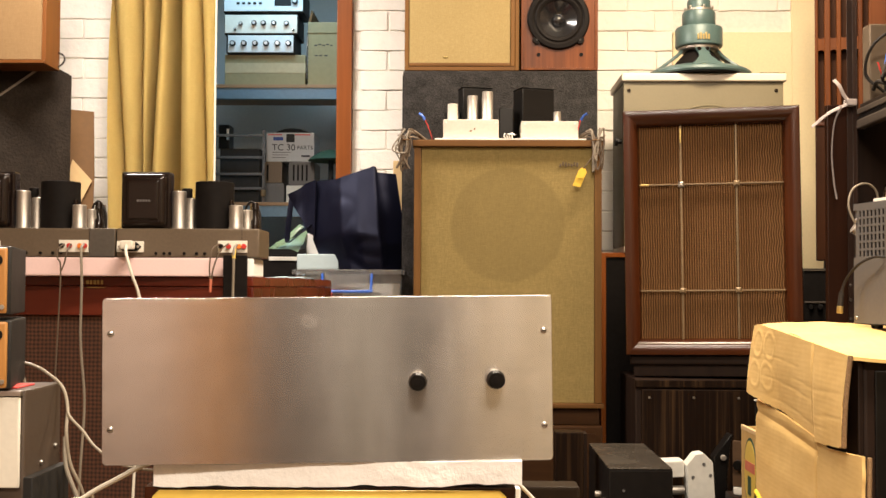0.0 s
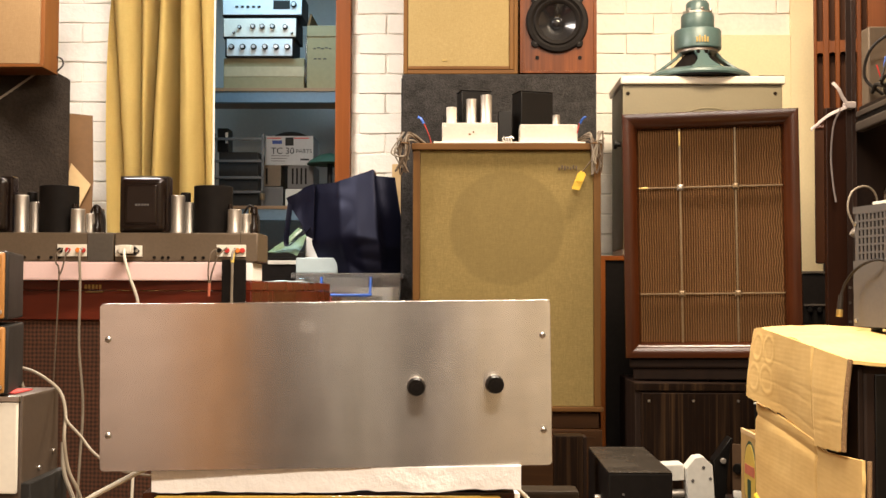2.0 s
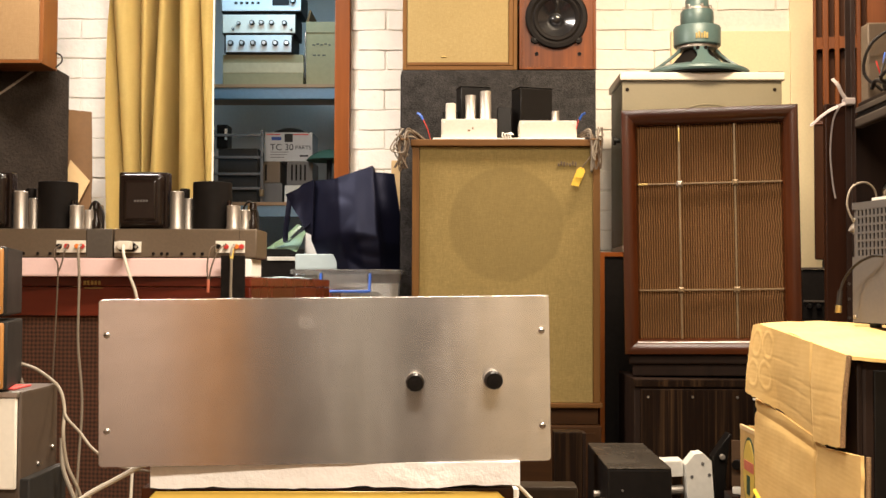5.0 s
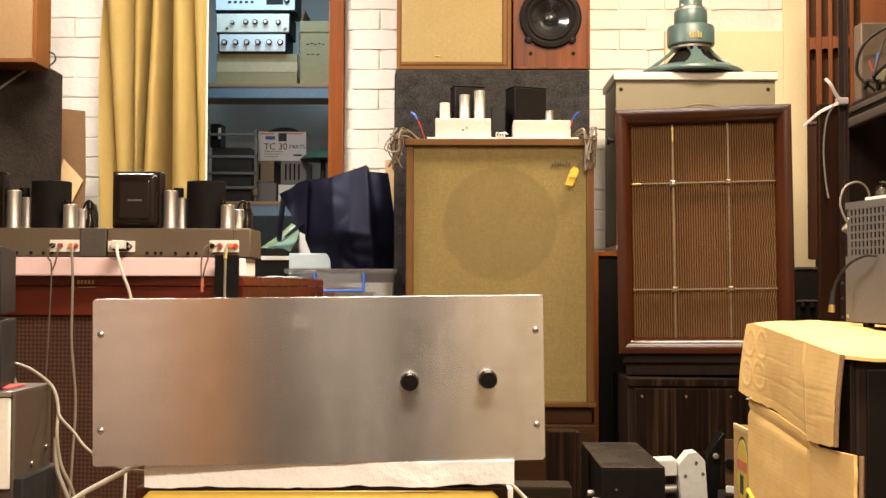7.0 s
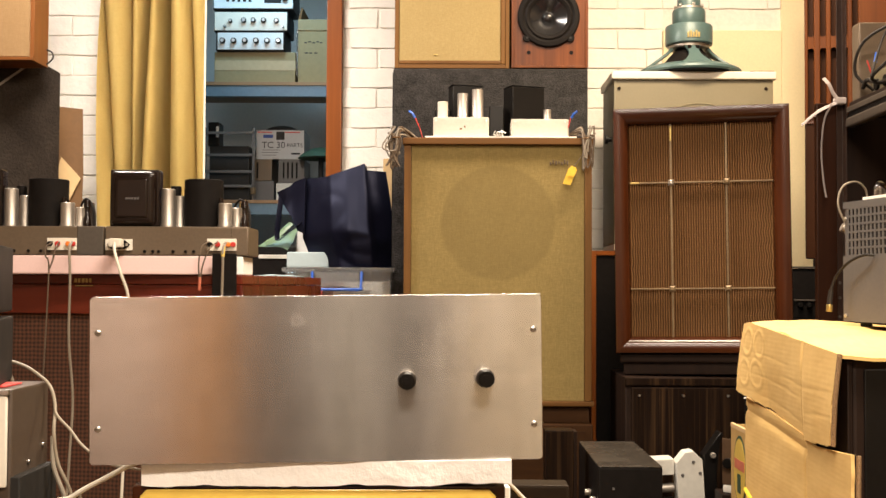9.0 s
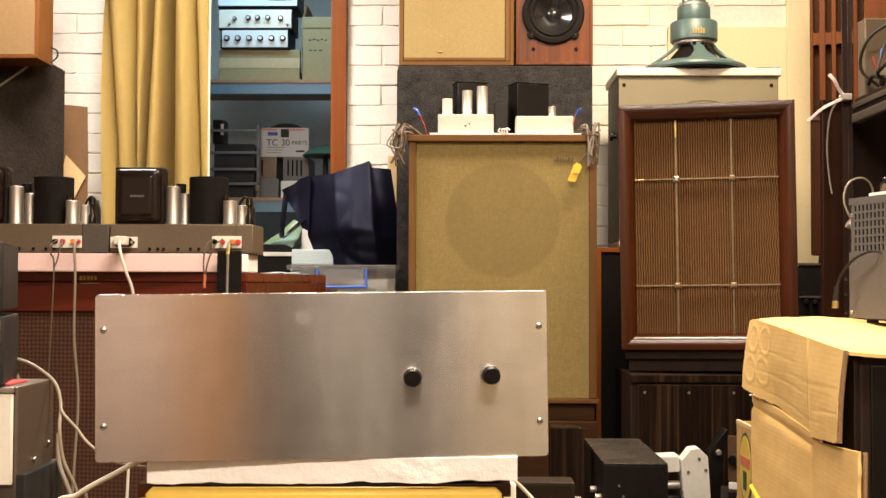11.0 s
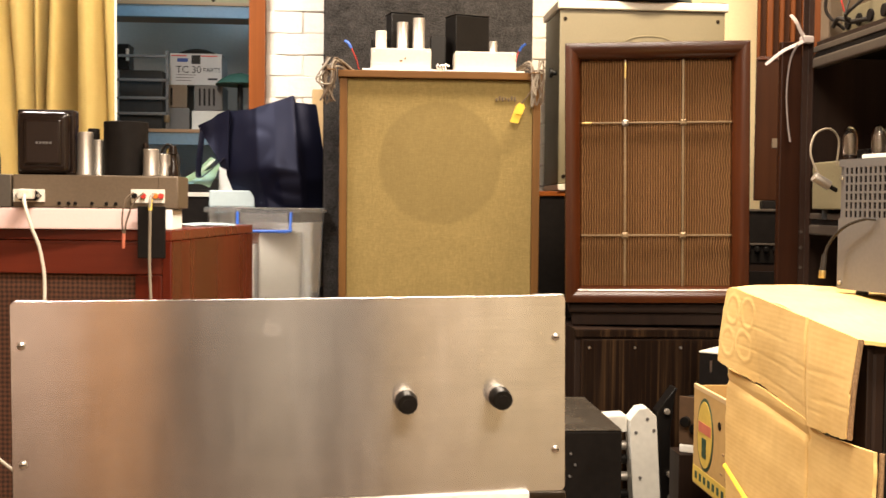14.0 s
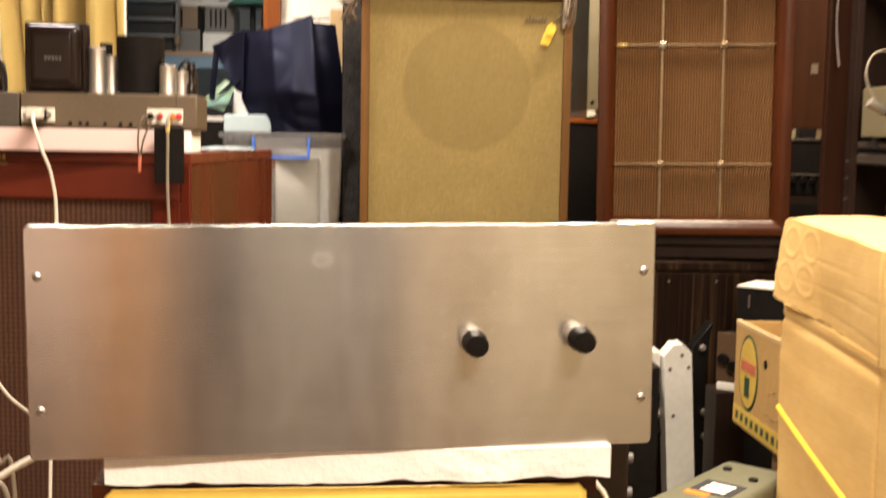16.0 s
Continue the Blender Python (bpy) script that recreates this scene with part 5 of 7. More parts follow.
cbx = thing("leaning_cardboard", -1.375, 4.02, 0.985, "folded brown cardboard sheet leaning against the wall", "cardboard", rz=12)
part("sheet", prism(bm_new(), [(-0.09, 0.0), (0.045, 0.02), (0.055, 0.42), (0.05, 0.65), (-0.09, 0.66)], 0.0, 0.006), M_cardbrown, cbx)
part("flap", prism(bm_new(), [(-0.06, 0.30), (0.0, 0.30), (0.048, 0.40), (-0.02, 0.475)], -0.012, -0.007), M_card, cbx)

# ---- curtain ----
bm = bm_new()
cols, rows = 260, 40
grid = []
# creases from left to right: place, lean, height of its floor, half width
CREASE = [(-0.20, 0.0, 0.05, 0.0), (0.08, -0.17, 0.06, 0.004), (0.287, -0.04, 0.06, 0.004), (0.39, 0.05, 0.03, 0.018),
          (0.590, -0.012, -0.005, 0.030), (0.885, -0.09, 0.11, 0.004), (1.04, 0.0, 0.09, 0.0)]
for j in range(rows + 1):
    z = 0.9 + 1.6 * j / rows
    marks = [c[0] + c[1] * (z - 1.7) + 0.007 * noise.noise((k * 3.3, z * 1.3, 7)) for k, c in enumerate(CREASE)]
    line = []
    for i in range(cols + 1):
        u = i / cols
        k = max([n for n in range(len(marks) - 1) if marks[n] <= u] or [0])
        wide = marks[k + 1] - marks[k]
        s = min(1.0, max(0.0, (u - marks[k] - CREASE[k][3]) / (wide - CREASE[k][3] - CREASE[k + 1][3])))
        low = CREASE[k][2] + (CREASE[k + 1][2] - CREASE[k][2]) * s
        bulge = max(0.0, math.sin(math.pi * s ** (0.9 if k % 2 else 1.1))) ** 0.38
        deep = min(0.19, 0.11 + 0.40 * wide) * (1 + 0.2 * noise.noise((k * 5.1, z * 0.9, 2)))
        x = -1.283 + 0.384 * u + 0.006 * math.sin(z * 2 + u * 7) + (1.5 - z) * 0.02 * (0.4 - u) + 0.004 * bulge * (2 * s - 1)
        line.append(bm.verts.new((x, 4.245 - low - max(0.04, deep - low) * bulge + 0.010 * noise.noise((u * 6, z * 1.2, 9)) + 0.003 * noise.noise((u * 22, z * 5, 4)), z)))
    grid.append(line)
for a, b in zip(grid, grid[1:]):
    for i in range(cols):
        bm.faces.new((a[i], a[i + 1], b[i + 1], b[i]))
hem = [line[-1].co + Vector((1.1, -4.195, 0)) for line in grid]
cu = thing("curtain", -1.1, 4.195, 0, "long mustard-yellow curtain hanging in folds", "curtain")
bmesh.ops.solidify(bm, geom=bm.faces[:], thickness=0.002)
bmesh.ops.translate(bm, verts=bm.verts, vec=(1.1, -4.195, 0))
part("cloth", bm, M_curtain, cu)
part("hem", tube(bm_new(), hem, 0.0035, 6, 1, 1.5), M_hem, cu, "white hem")
part("rail", rod(bm_new(), (-0.25, 0, 2.51), (0.75, 0, 2.51), 0.012), M_steel, cu)

# ---- store room shelves ----
def steel_shelf(z, label):
    s = thing("shelf", -0.8, 5.0, z, label, "shelf", group="store room shelves")
    part("board", box(bm_new(), -0.6, 0.6, 0.01, 0.5, 0.0, 0.012, 0.001), M_shelfwood, s)
    part("edge_strip", box(bm_new(), -0.6, 0.6, 0.0, 0.009, -0.002, 0.013, 0.001), M_shelfwood, s)
    part("front_beam", box(bm_new(), -0.6, 0.6, 0.004, 0.03, -0.052, -0.002, 0.002), M_blueshelf, s)
    return s


steel_shelf(1.899, "board shelf on a blue-grey steel beam in the store room")
steel_shelf(1.372, "lower board shelf on a blue-grey steel beam in the store room")
for x in (-1.39, -0.21):
    for y in (5.03, 5.47):
        solo("shelf_upright", box(bm_new(), x - 0.02, x + 0.02, y - 0.02, y + 0.02, 0, 2.6, 0.002), M_blueshelf, "blue-grey steel shelf upright", "shelf upright", group="shelf uprights")

b = thing("taped_carton", -0.885, 5.02, 1.9115, "closed cardboard carton with shiny packing tape", "box")
part("carton", box(bm_new(), -0.185, 0.178, 0.0, 0.3, 0.0, 0.138, 0.004), M_dullcard, b)
part("tape", box(bm_new(), -0.183, 0.179, -0.0012, 0.0, 0.055, 0.100, 0.0005), M_tape, b, "shiny packing tape")


def preamp(z, h, w, label, panel, knobs, x=-0.905, y=5.0):
    p = thing("control_amplifier", x, y, z, label, "amplifier", group="small amplifiers in the store room")
    part("case", box(bm_new(), -w / 2, w / 2, 0.006, 0.2, 0.0, h, 0.003), M_darkgrey, p)
    part("front_plate", box(bm_new(), -w / 2 + 0.003, w / 2 - 0.003, 0.0, 0.006, 0.006, h - 0.004, 0.002), panel, p)
    for (kx, kz, r) in knobs:
        k = part("knob", rod(bm_new(), (kx, 0.0, kz), (kx, -0.014, kz), r, r * 0.9, 18, 0.002), M_darkgrey, p)
        part("knob_cap", rod(bm_new(), (kx, -0.0138, kz), (kx, -0.0155, kz), r * 0.6, seg=14), M_silver, k)
    return p


pr = preamp(2.0505, 0.086, 0.305, "small amplifier with a silver front and six round knobs", M_palepanel, [(-0.125 + 0.05 * i, 0.045, 0.0135) for i in range(6)])
for xx in (-0.15, 0.15):
    part("frame_edge", box(bm_new(), xx - 0.003, xx + 0.003, -0.004, 0.006, 0.0, 0.086, 0.001), M_blackmatt, pr)
pr = preamp(2.137, 0.092, 0.330, "small amplifier with a white front and a row of black knobs", M_cream, [(-0.03, 0.05, 0.012), (0.012, 0.05, 0.012), (0.058, 0.05, 0.012), (0.115, 0.048, 0.012), (-0.09, 0.047, 0.009), (0.145, 0.02, 0.006), (-0.115, 0.022, 0.006)])
pr = preamp(2.236, 0.10, 0.36, "grey tuner with a pale front and a dark window", M_palepanel, [(0.142, 0.05, 0.014)], -0.895)
part("window", box(bm_new(), 0.05, 0.125, -0.002, 0.001, 0.03, 0.07, 0.001), M_darkgrey, pr)
for i in range(5):
    part("button", box(bm_new(), -0.12 + 0.025 * i, -0.107 + 0.025 * i, -0.003, 0.001, 0.036, 0.046, 0.001), M_darkgrey, pr)
tc_ = thing("tall_carton", -0.622, 5.02, 1.9115, "tall open cardboard carton with scribbled marker lines", "box")
part("carton", box(bm_new(), -0.073, 0.10, 0.0, 0.28, 0.0, 0.285, 0.003), M_dullcard, tc_)
part("lid_fold", box(bm_new(), -0.074, 0.10, -0.004, 0.0, 0.235, 0.285, 0.002), M_dullcard, tc_)
part("flap", prism(bm_new(), [(-0.073, 0.285), (-0.062, 0.285), (-0.052, 0.335), (-0.06, 0.34)], 0.0, 0.25), M_cardbrown, tc_)
for i, (x, w_) in enumerate(((-0.045, 0.012), (-0.028, 0.014), (-0.010, 0.013), (0.008, 0.012), (0.026, 0.01))):
    part("marker_line", box(bm_new(), x, x + w_, -0.0008, 0.0004, 0.178 + 0.004 * (i % 2), 0.183 + 0.004 * (i % 2)), M_ink, tc_)
for i, (x, w_) in enumerate(((-0.043, 0.014), (-0.022, 0.012), (0.0, 0.014))):
    part("marker_line", box(bm_new(), x, x + w_, -0.0008, 0.0004, 0.132, 0.137), M_ink, tc_)
part("plastic_strip", box(bm_new(), -0.080, -0.074, -0.003, 0.05, 0.03, 0.24, 0.002), M_clear, tc_)

wb = thing("white_parcel", -0.793, 5.17, 1.585, "white parcel carton marked in black pen on a shelf", "box")
part("carton", box(bm_new(), -0.111, 0.109, 0.0, 0.2, 0.0, 0.135, 0.003), M_greywhite, wb)
writing("pen_writing", "TC 30", 0.042, -0.032, -0.0015, 0.052, M_ink, wb, label="handwritten black letters")
writing("pen_writing", "PARTS", 0.026, 0.066, -0.0015, 0.056, M_ink, wb, label="handwritten black letters")
part("red_band", box(bm_new(), -0.105, -0.04, -0.0012, 0.0004, 0.122, 0.127), M_inkred, wb)
part("red_band", box(bm_new(), 0.02, 0.09, -0.0012, 0.0004, 0.122, 0.127), M_inkred, wb)
part("blue_mark", box(bm_new(), -0.08, -0.035, -0.0012, 0.0004, 0.098, 0.114), M_inkblue, wb)
part("dark_label", box(bm_new(), -0.02, 0.018, -0.0012, 0.0004, 0.09, 0.128), M_darkgrey, wb)
for i in range(3):
    part("printed_line", box(bm_new(), -0.085, -0.02 + 0.01 * i, -0.0012, 0.0004, 0.018 + 0.012 * i, 0.0205 + 0.012 * i), M_greymetal, wb)
part("printed_line", box(bm_new(), 0.05, 0.09, -0.0012, 0.0004, 0.022, 0.03), M_ink, wb)
solo("dark_cloth_heap", lathe(bm_new(), [(0.001, 0), (0.085, 0), (0.08, 0.012), (0.045, 0.026), (0.01, 0.032), (0.001, 0.032)], -0.80, 5.27, 24, "z", 1.7205), M_darkgrey, "dark folded cloth lying on the white parcel", "cloth")
gb = thing("grey_chassis_stack", -0.80, 5.16, 1.3845, "stack of grey equipment chassis on the lower shelf", "equipment")
for i, (x0, x1, z0, z1, mt) in enumerate(((-0.17, -0.02, 0.0, 0.10, M_greymetal), (-0.16, -0.03, 0.101, 0.2, M_chassis), (-0.01, 0.13, 0.0, 0.09, M_offwhite), (0.0, 0.12, 0.091, 0.199, M_greymetal))):
    part("chassis", box(bm_new(), x0, x1, 0.0, 0.2, z0, z1, 0.003), mt, gb)
for x in (-0.14, -0.12, -0.1, 0.02, 0.04, 0.06, 0.08):
    part("slot", box(bm_new(), x, x + 0.008, -0.002, 0.002, 0.112, 0.185), M_blackmatt, gb)
fr_ = thing("open_chassis_rack", -1.02, 5.05, 1.3845, "open grey metal equipment frame with bars on the shelf", "equipment")
for z in (0.06, 0.125, 0.20, 0.30):
    part("bar", box(bm_new(), -0.1, 0.13, 0.0, 0.012, z, z + 0.012, 0.002), M_greymetal, fr_)
for x in (-0.1, 0.118):
    part("post", box(bm_new(), x, x + 0.012, 0.0, 0.012, 0.0, 0.33, 0.002), M_greymetal, fr_)
part("chassis", box(bm_new(), -0.08, 0.1, 0.03, 0.2, 0.0, 0.25, 0.004), M_darkgrey, fr_)
part("transformer", box(bm_new(), -0.09, -0.04, 0.04, 0.14, 0.251, 0.36, 0.004), M_black, fr_)
part("paper_label", box(bm_new(), -0.052, -0.04, 0.035, 0.0395, 0.29, 0.34), M_white, fr_)
part("brass_terminal", rod(bm_new(), (0.125, 0.0, 0.03), (0.125, 0.0, 0.06), 0.012, bevel=0.003), M_brass, fr_)
gl = thing("green_reflector", -0.60, 5.12, 1.3845, "dark green metal lamp reflector on the lower shelf", "lamp")
part("stem", rod(bm_new(), (0, 0, 0.0), (0, 0, 0.20), 0.012), M_darkgrey, gl)
part("dish", lathe(bm_new(), [(0.004, 0.25), (0.05, 0.24), (0.09, 0.215), (0.105, 0.20), (0.102, 0.197), (0.004, 0.20)], seg=40), M_inkgreen, gl)
part("bracket", box(bm_new(), 0.03, 0.05, 0.05, 0.07, 0.0, 0.52, 0.002), M_darkgrey, gl)
dk = thing("storage_trunk", -0.85, 5.05, 0, "dark grey trunk under the lower shelf", "box")
part("body", box(bm_new(), -0.4, 0.5, 0.0, 0.4, 0.0, 1.18, 0.006), M_darkgrey, dk)

# ---- plastic tub, bag and small things by the doorway ----
tb = thing("plastic_tub", -0.372, 3.74, 0.60, "milky plastic storage tub with a blue clip handle", "storage box")
bm = bm_new()
rings = []
for hw, hd, z in ((0.155, 0.13, 0.0), (0.158, 0.133, 0.004), (0.176, 0.15, 0.44), (0.176, 0.15, 0.448), (0.186, 0.16, 0.450), (0.187, 0.161, 0.464), (0.180, 0.154, 0.466), (0.172, 0.146, 0.462), (0.153, 0.128, 0.008), (0.150, 0.125, 0.006)):
    rings.append([bm.verts.new((sx * hw, 0.15 + sy * hd, z)) for sx, sy in ((-1, -1), (1, -1), (1, 1), (-1, 1))])
for p, q in zip(rings, rings[1:]):
    for i in range(4):
        bm.faces.new((p[i], p[(i + 1) % 4], q[(i + 1) % 4], q[i]))
bm.faces.new(rings[0]), bm.faces.new(rings[-1])
bmesh.ops.recalc_face_normals(bm, faces=bm.faces)
part("tub", bm, M_clear, tb)
h = bm_new()
tube(h, [(-0.085, -0.012, 0.452), (-0.083, -0.02, 0.40), (-0.075, -0.022, 0.394), (0.068, -0.022, 0.394), (0.076, -0.02, 0.402), (0.078, -0.012, 0.452)], 0.0045, 8, 4)
part("clip_handle", h, M_blue, tb)
part("clip_window", box(bm_new(), -0.075, 0.068, -0.018, -0.013, 0.402, 0.448, 0.001), M_clear, tb)
for x in (0.04, 0.058):
    part("clip_rib", box(bm_new(), x, x + 0.012, -0.026, -0.016, 0.388, 0.398, 0.002), M_blue, tb)
solo("tub_support", box(bm_new(), -0.57, -0.19, 3.76, 4.05, 0, 0.599, 0.004), M_blackwood, "dark box under the plastic tub", "box")
solo("white_packet", box(bm_new(), -0.47, -0.41, 3.80, 3.9, 0.6125, 0.95, 0.006), M_white, "white packet inside the plastic tub", "packet")
solo("beige_packet", box(bm_new(), -0.40, -0.27, 3.82, 3.95, 0.6125, 0.99, 0.01), M_cream, "beige packet inside the plastic tub", "packet")
solo("red_packet", box(bm_new(), -0.475, -0.43, 3.79, 3.799, 0.88, 1.0, 0.002), M_inkred, "red label inside the plastic tub", "packet")


def bag():
    b = thing("navy_bag", -0.372, 3.83, 1.02, "dark navy non-woven shopping bag slumped on the tub", "bag")
    bm = bm_new()
    left = [(0, -0.074), (0.15, -0.09), (0.42, -0.128), (1, -0.132)]
    right = [(0, 0.170), (0.12, 0.182), (0.35, 0.186), (1, 0.150)]
    head = [(0, 0.346), (0.3, 0.352), (0.66, 0.386), (0.755, 0.397), (0.77, 0.375), (1, 0.372)]
    front = [(0, 0.022), (0.16, 0.050), (0.31, 0.084), (0.34, 0.093), (0.53, 0.100), (0.74, 0.093), (0.80, 0.064), (1, 0.012)]
    soft = lambda u: (between(front, max(0, u - 0.014)) + between(front, u) + between(front, min(1, u + 0.014))) / 3
    nu, nv = 70, 44
    rows = {}
    for sgn in (-1, 1):
        for j in range(nv + 1):
            v = j / nv
            for i in range(nu + 1):
                u = i / nu
                x = between(left, v) + (between(right, v) - between(left, v)) * u
                z = v * between(head, u)
                knee = 0.42 + 0.05 * math.sin(5 * u)
                body = 0.62 + 0.38 * v / knee if v < knee else 1 - 0.52 * ((v - knee) / (1 - knee)) ** 1.15
                y = soft(u) * body * (1 if sgn < 0 else 0.7)
                low = max(0.0, 1 - v * 1.7)
                y += 0.012 * abs(noise.noise((x * 9 + z * 7, z * 11 - x * 6, 3))) * (0.35 + 1.7 * low) * math.sin(math.pi * u)
                y += 0.0012 * noise.noise((x * 22, z * 14, 5)) * math.sin(math.pi * u)
                rows[sgn, j, i] = bm.verts.new((x, sgn * max(y, 0.002), z))
        for j in range(nv):
            for i in range(nu):
                bm.faces.new((rows[sgn, j, i], rows[sgn, j, i + 1], rows[sgn, j + 1, i + 1], rows[sgn, j + 1, i]))
    for i in range(nu):
        for j in (0, nv):
            bm.faces.new((rows[-1, j, i], rows[-1, j, i + 1], rows[1, j, i + 1], rows[1, j, i]))
    for j in range(nv):
        for i in (0, nu):
            bm.faces.new((rows[-1, j, i], rows[-1, j + 1, i], rows[1, j + 1, i], rows[1, j, i]))
    bmesh.ops.recalc_face_normals(bm, faces=bm.faces)
    part("body", bm, M_navy, b)
    # the gusset sagging to one side
    bm = bm_new()
    prism(bm, [(-0.122, 0.16), (-0.118, 0.348), (-0.155, 0.335), (-0.175, 0.318), (-0.214, 0.298), (-0.195, 0.26), (-0.165, 0.215), (-0.145, 0.17)], -0.035, -0.012)
    bmesh.ops.triangulate(bm, faces=bm.faces[:])
    bmesh.ops.subdivide_edges(bm, edges=bm.edges[:], cuts=2, use_grid_fill=True)
    for v in bm.verts:
        v.co.y += 0.014 * noise.noise(v.co * 16)
    part("side_gusset", bm, M_navy, b)
    part("strap", tube(bm_new(), [(-0.200, -0.028, 0.295), (-0.206, -0.045, 0.22), (-0.211, -0.052, 0.150), (-0.206, -0.054, 0.138), (-0.190, -0.054, 0.146), (-0.13, -0.046, 0.20)], 0.011, 8, 3, 0.12), M_navy, b)
    return b


bag()
bm = bm_new()
bmesh.ops.create_icosphere(bm, subdivisions=4, radius=1)
for v in bm.verts:
    n = 1 + 0.3 * noise.noise(v.co * 2.4) + 0.22 * noise.noise(v.co * 6)
    v.co = Vector((-0.435 + v.co.x * 0.062 * n, 2.86 + v.co.y * 0.09 * n, max(1.0265, 1.0268 + v.co.z * 0.005 * n)))
solo("white_plastic_bag", bm, M_paleblue, "crumpled white plastic bag on the red cabinet", "plastic bag")
solo("pale_blue_lid", box(bm_new(), -0.55, -0.41, 3.78, 3.98, 1.066, 1.118, 0.005, 3), M_paleblue, "pale blue plastic lid lying on the tub", "lid")
solo("white_carton", box(bm_new(), -0.548, -0.498, 3.98, 4.05, 0.9, 1.20, 0.006), M_white, "small white carton behind the bag", "box")
solo("carton_support", box(bm_new(), -0.62, -0.58, 4.06, 4.2, 0.0, 1.0, 0.004), M_darkgrey, "narrow dark board behind the tub", "board")
bx_ = thing("black_equipment_box", -0.72, 3.90, 0, "black box with a pale rim by the doorway", "equipment")
part("body", box(bm_new(), 0.0, 0.158, 0.0, 0.15, 0.0, 1.12, 0.004), M_blackmatt, bx_)
part("rim", box(bm_new(), 0.055, 0.155, -0.004, 0.0, 1.098, 1.112, 0.002), M_offwhite, bx_)
solo("brown_carton", box(bm_new(), -0.245, -0.19, 4.02, 4.25, 0.8, 1.46, 0.004), M_card, "brown carton standing behind the carpeted box", "box")
solo("carton_stand", box(bm_new(), -0.245, -0.19, 4.02, 4.25, 0.0, 0.799, 0.004), M_darkgrey, "dark board under the brown carton", "board")

# ---- right-hand side: slotted cabinet, rack, amplifiers ----
sl = thing("slotted_cabinet", 1.306, 3.7655, 1.105, "tall red-brown wooden cabinet with upright slots in its front", "cabinet", rz=-16)
# back board coloured darker than the slats to deepen the slots' shade
part("back", box(bm_new(), -0.118, 0.2, 0.034, 0.09, 0.0, 1.1, 0.004), M_redbrown, sl)
bars = [(-0.125, -0.1145), (-0.0955, -0.0755), (-0.0565, -0.0415), (-0.0225, -0.0075), (0.0115, 0.0265), (0.0455, 0.2)]
for a, b_ in bars:
    part("slat", box(bm_new(), a, b_, 0.0, 0.0335, 0.46, 1.1, 0.004, 3), M_brownwood, sl)
for a, b_ in zip(bars, bars[1:]):
    # the web between two slots, hollowed to their rounded ends
    mid, half = (a[1] + b_[0]) / 2, (b_[0] - a[1]) / 2 + 0.002
    lower = [(mid + half * math.cos(radians(k)), 0.706 - 0.8 * half + 0.8 * half * math.sin(radians(k))) for k in range(180, -1, -20)]
    upper = [(mid + half * math.cos(radians(k)), 0.744 + 0.8 * half - 0.8 * half * math.sin(radians(k))) for k in range(0, 181, 20)]
    part("slot_bridge", prism(bm_new(), lower + upper, 0.002, 0.0335), M_brownwood, sl)
part("front_panel", box(bm_new(), -0.125, 0.2, 0.002, 0.0335, 0.0, 0.459, 0.004), M_redbrown, sl)
part("ledge", box(bm_new(), -0.123, 0.2, -0.003, 0.0015, 0.45, 0.462, 0.002), M_frame_x, sl)
part("paper_label", box(bm_new(), -0.072, -0.052, 0.0, 0.0025, 0.17, 0.20), M_chassis, sl)

da = thing("black_amplifier", 1.248, 3.704, 0.905, "long black amplifier with a row of knobs and a metal edge", "amplifier", rz=-16)
part("case", box(bm_new(), -0.13, 0.25, 0.004, 0.35, 0.0, 0.165, 0.004), M_blackmatt, da)
part("top_edge", box(bm_new(), -0.13, 0.25, -0.002, 0.02, 0.1655, 0.172, 0.001), M_rail, da)
part("trim_strip", box(bm_new(), -0.125, 0.1, -0.003, 0.004, 0.058, 0.064, 0.001), M_rail, da)
for i in range(5):
    part("knob", rod(bm_new(), (-0.105 + 0.028 * i, 0.004, 0.045), (-0.105 + 0.028 * i, -0.014, 0.045), 0.010, 0.008, 16, 0.002), M_black, da)
for x in (-0.06, 0.14):
    part("foot", box(bm_new(), x, x + 0.05, 0.06, 0.2, 0.1725, 0.1995, 0.003), M_blackmatt, da)
base = thing("base_cabinet", 1.248, 3.704, 0, "black wooden cabinet under the long amplifier", "cabinet", rz=-16)
part("body", box(bm_new(), -0.13, 0.25, 0.008, 0.36, 0.0, 0.904, 0.005), M_blackwood, base)
part("door", box(bm_new(), -0.12, 0.24, 0.0, 0.0075, 0.05, 0.88, 0.002), M_blackmatt, base)


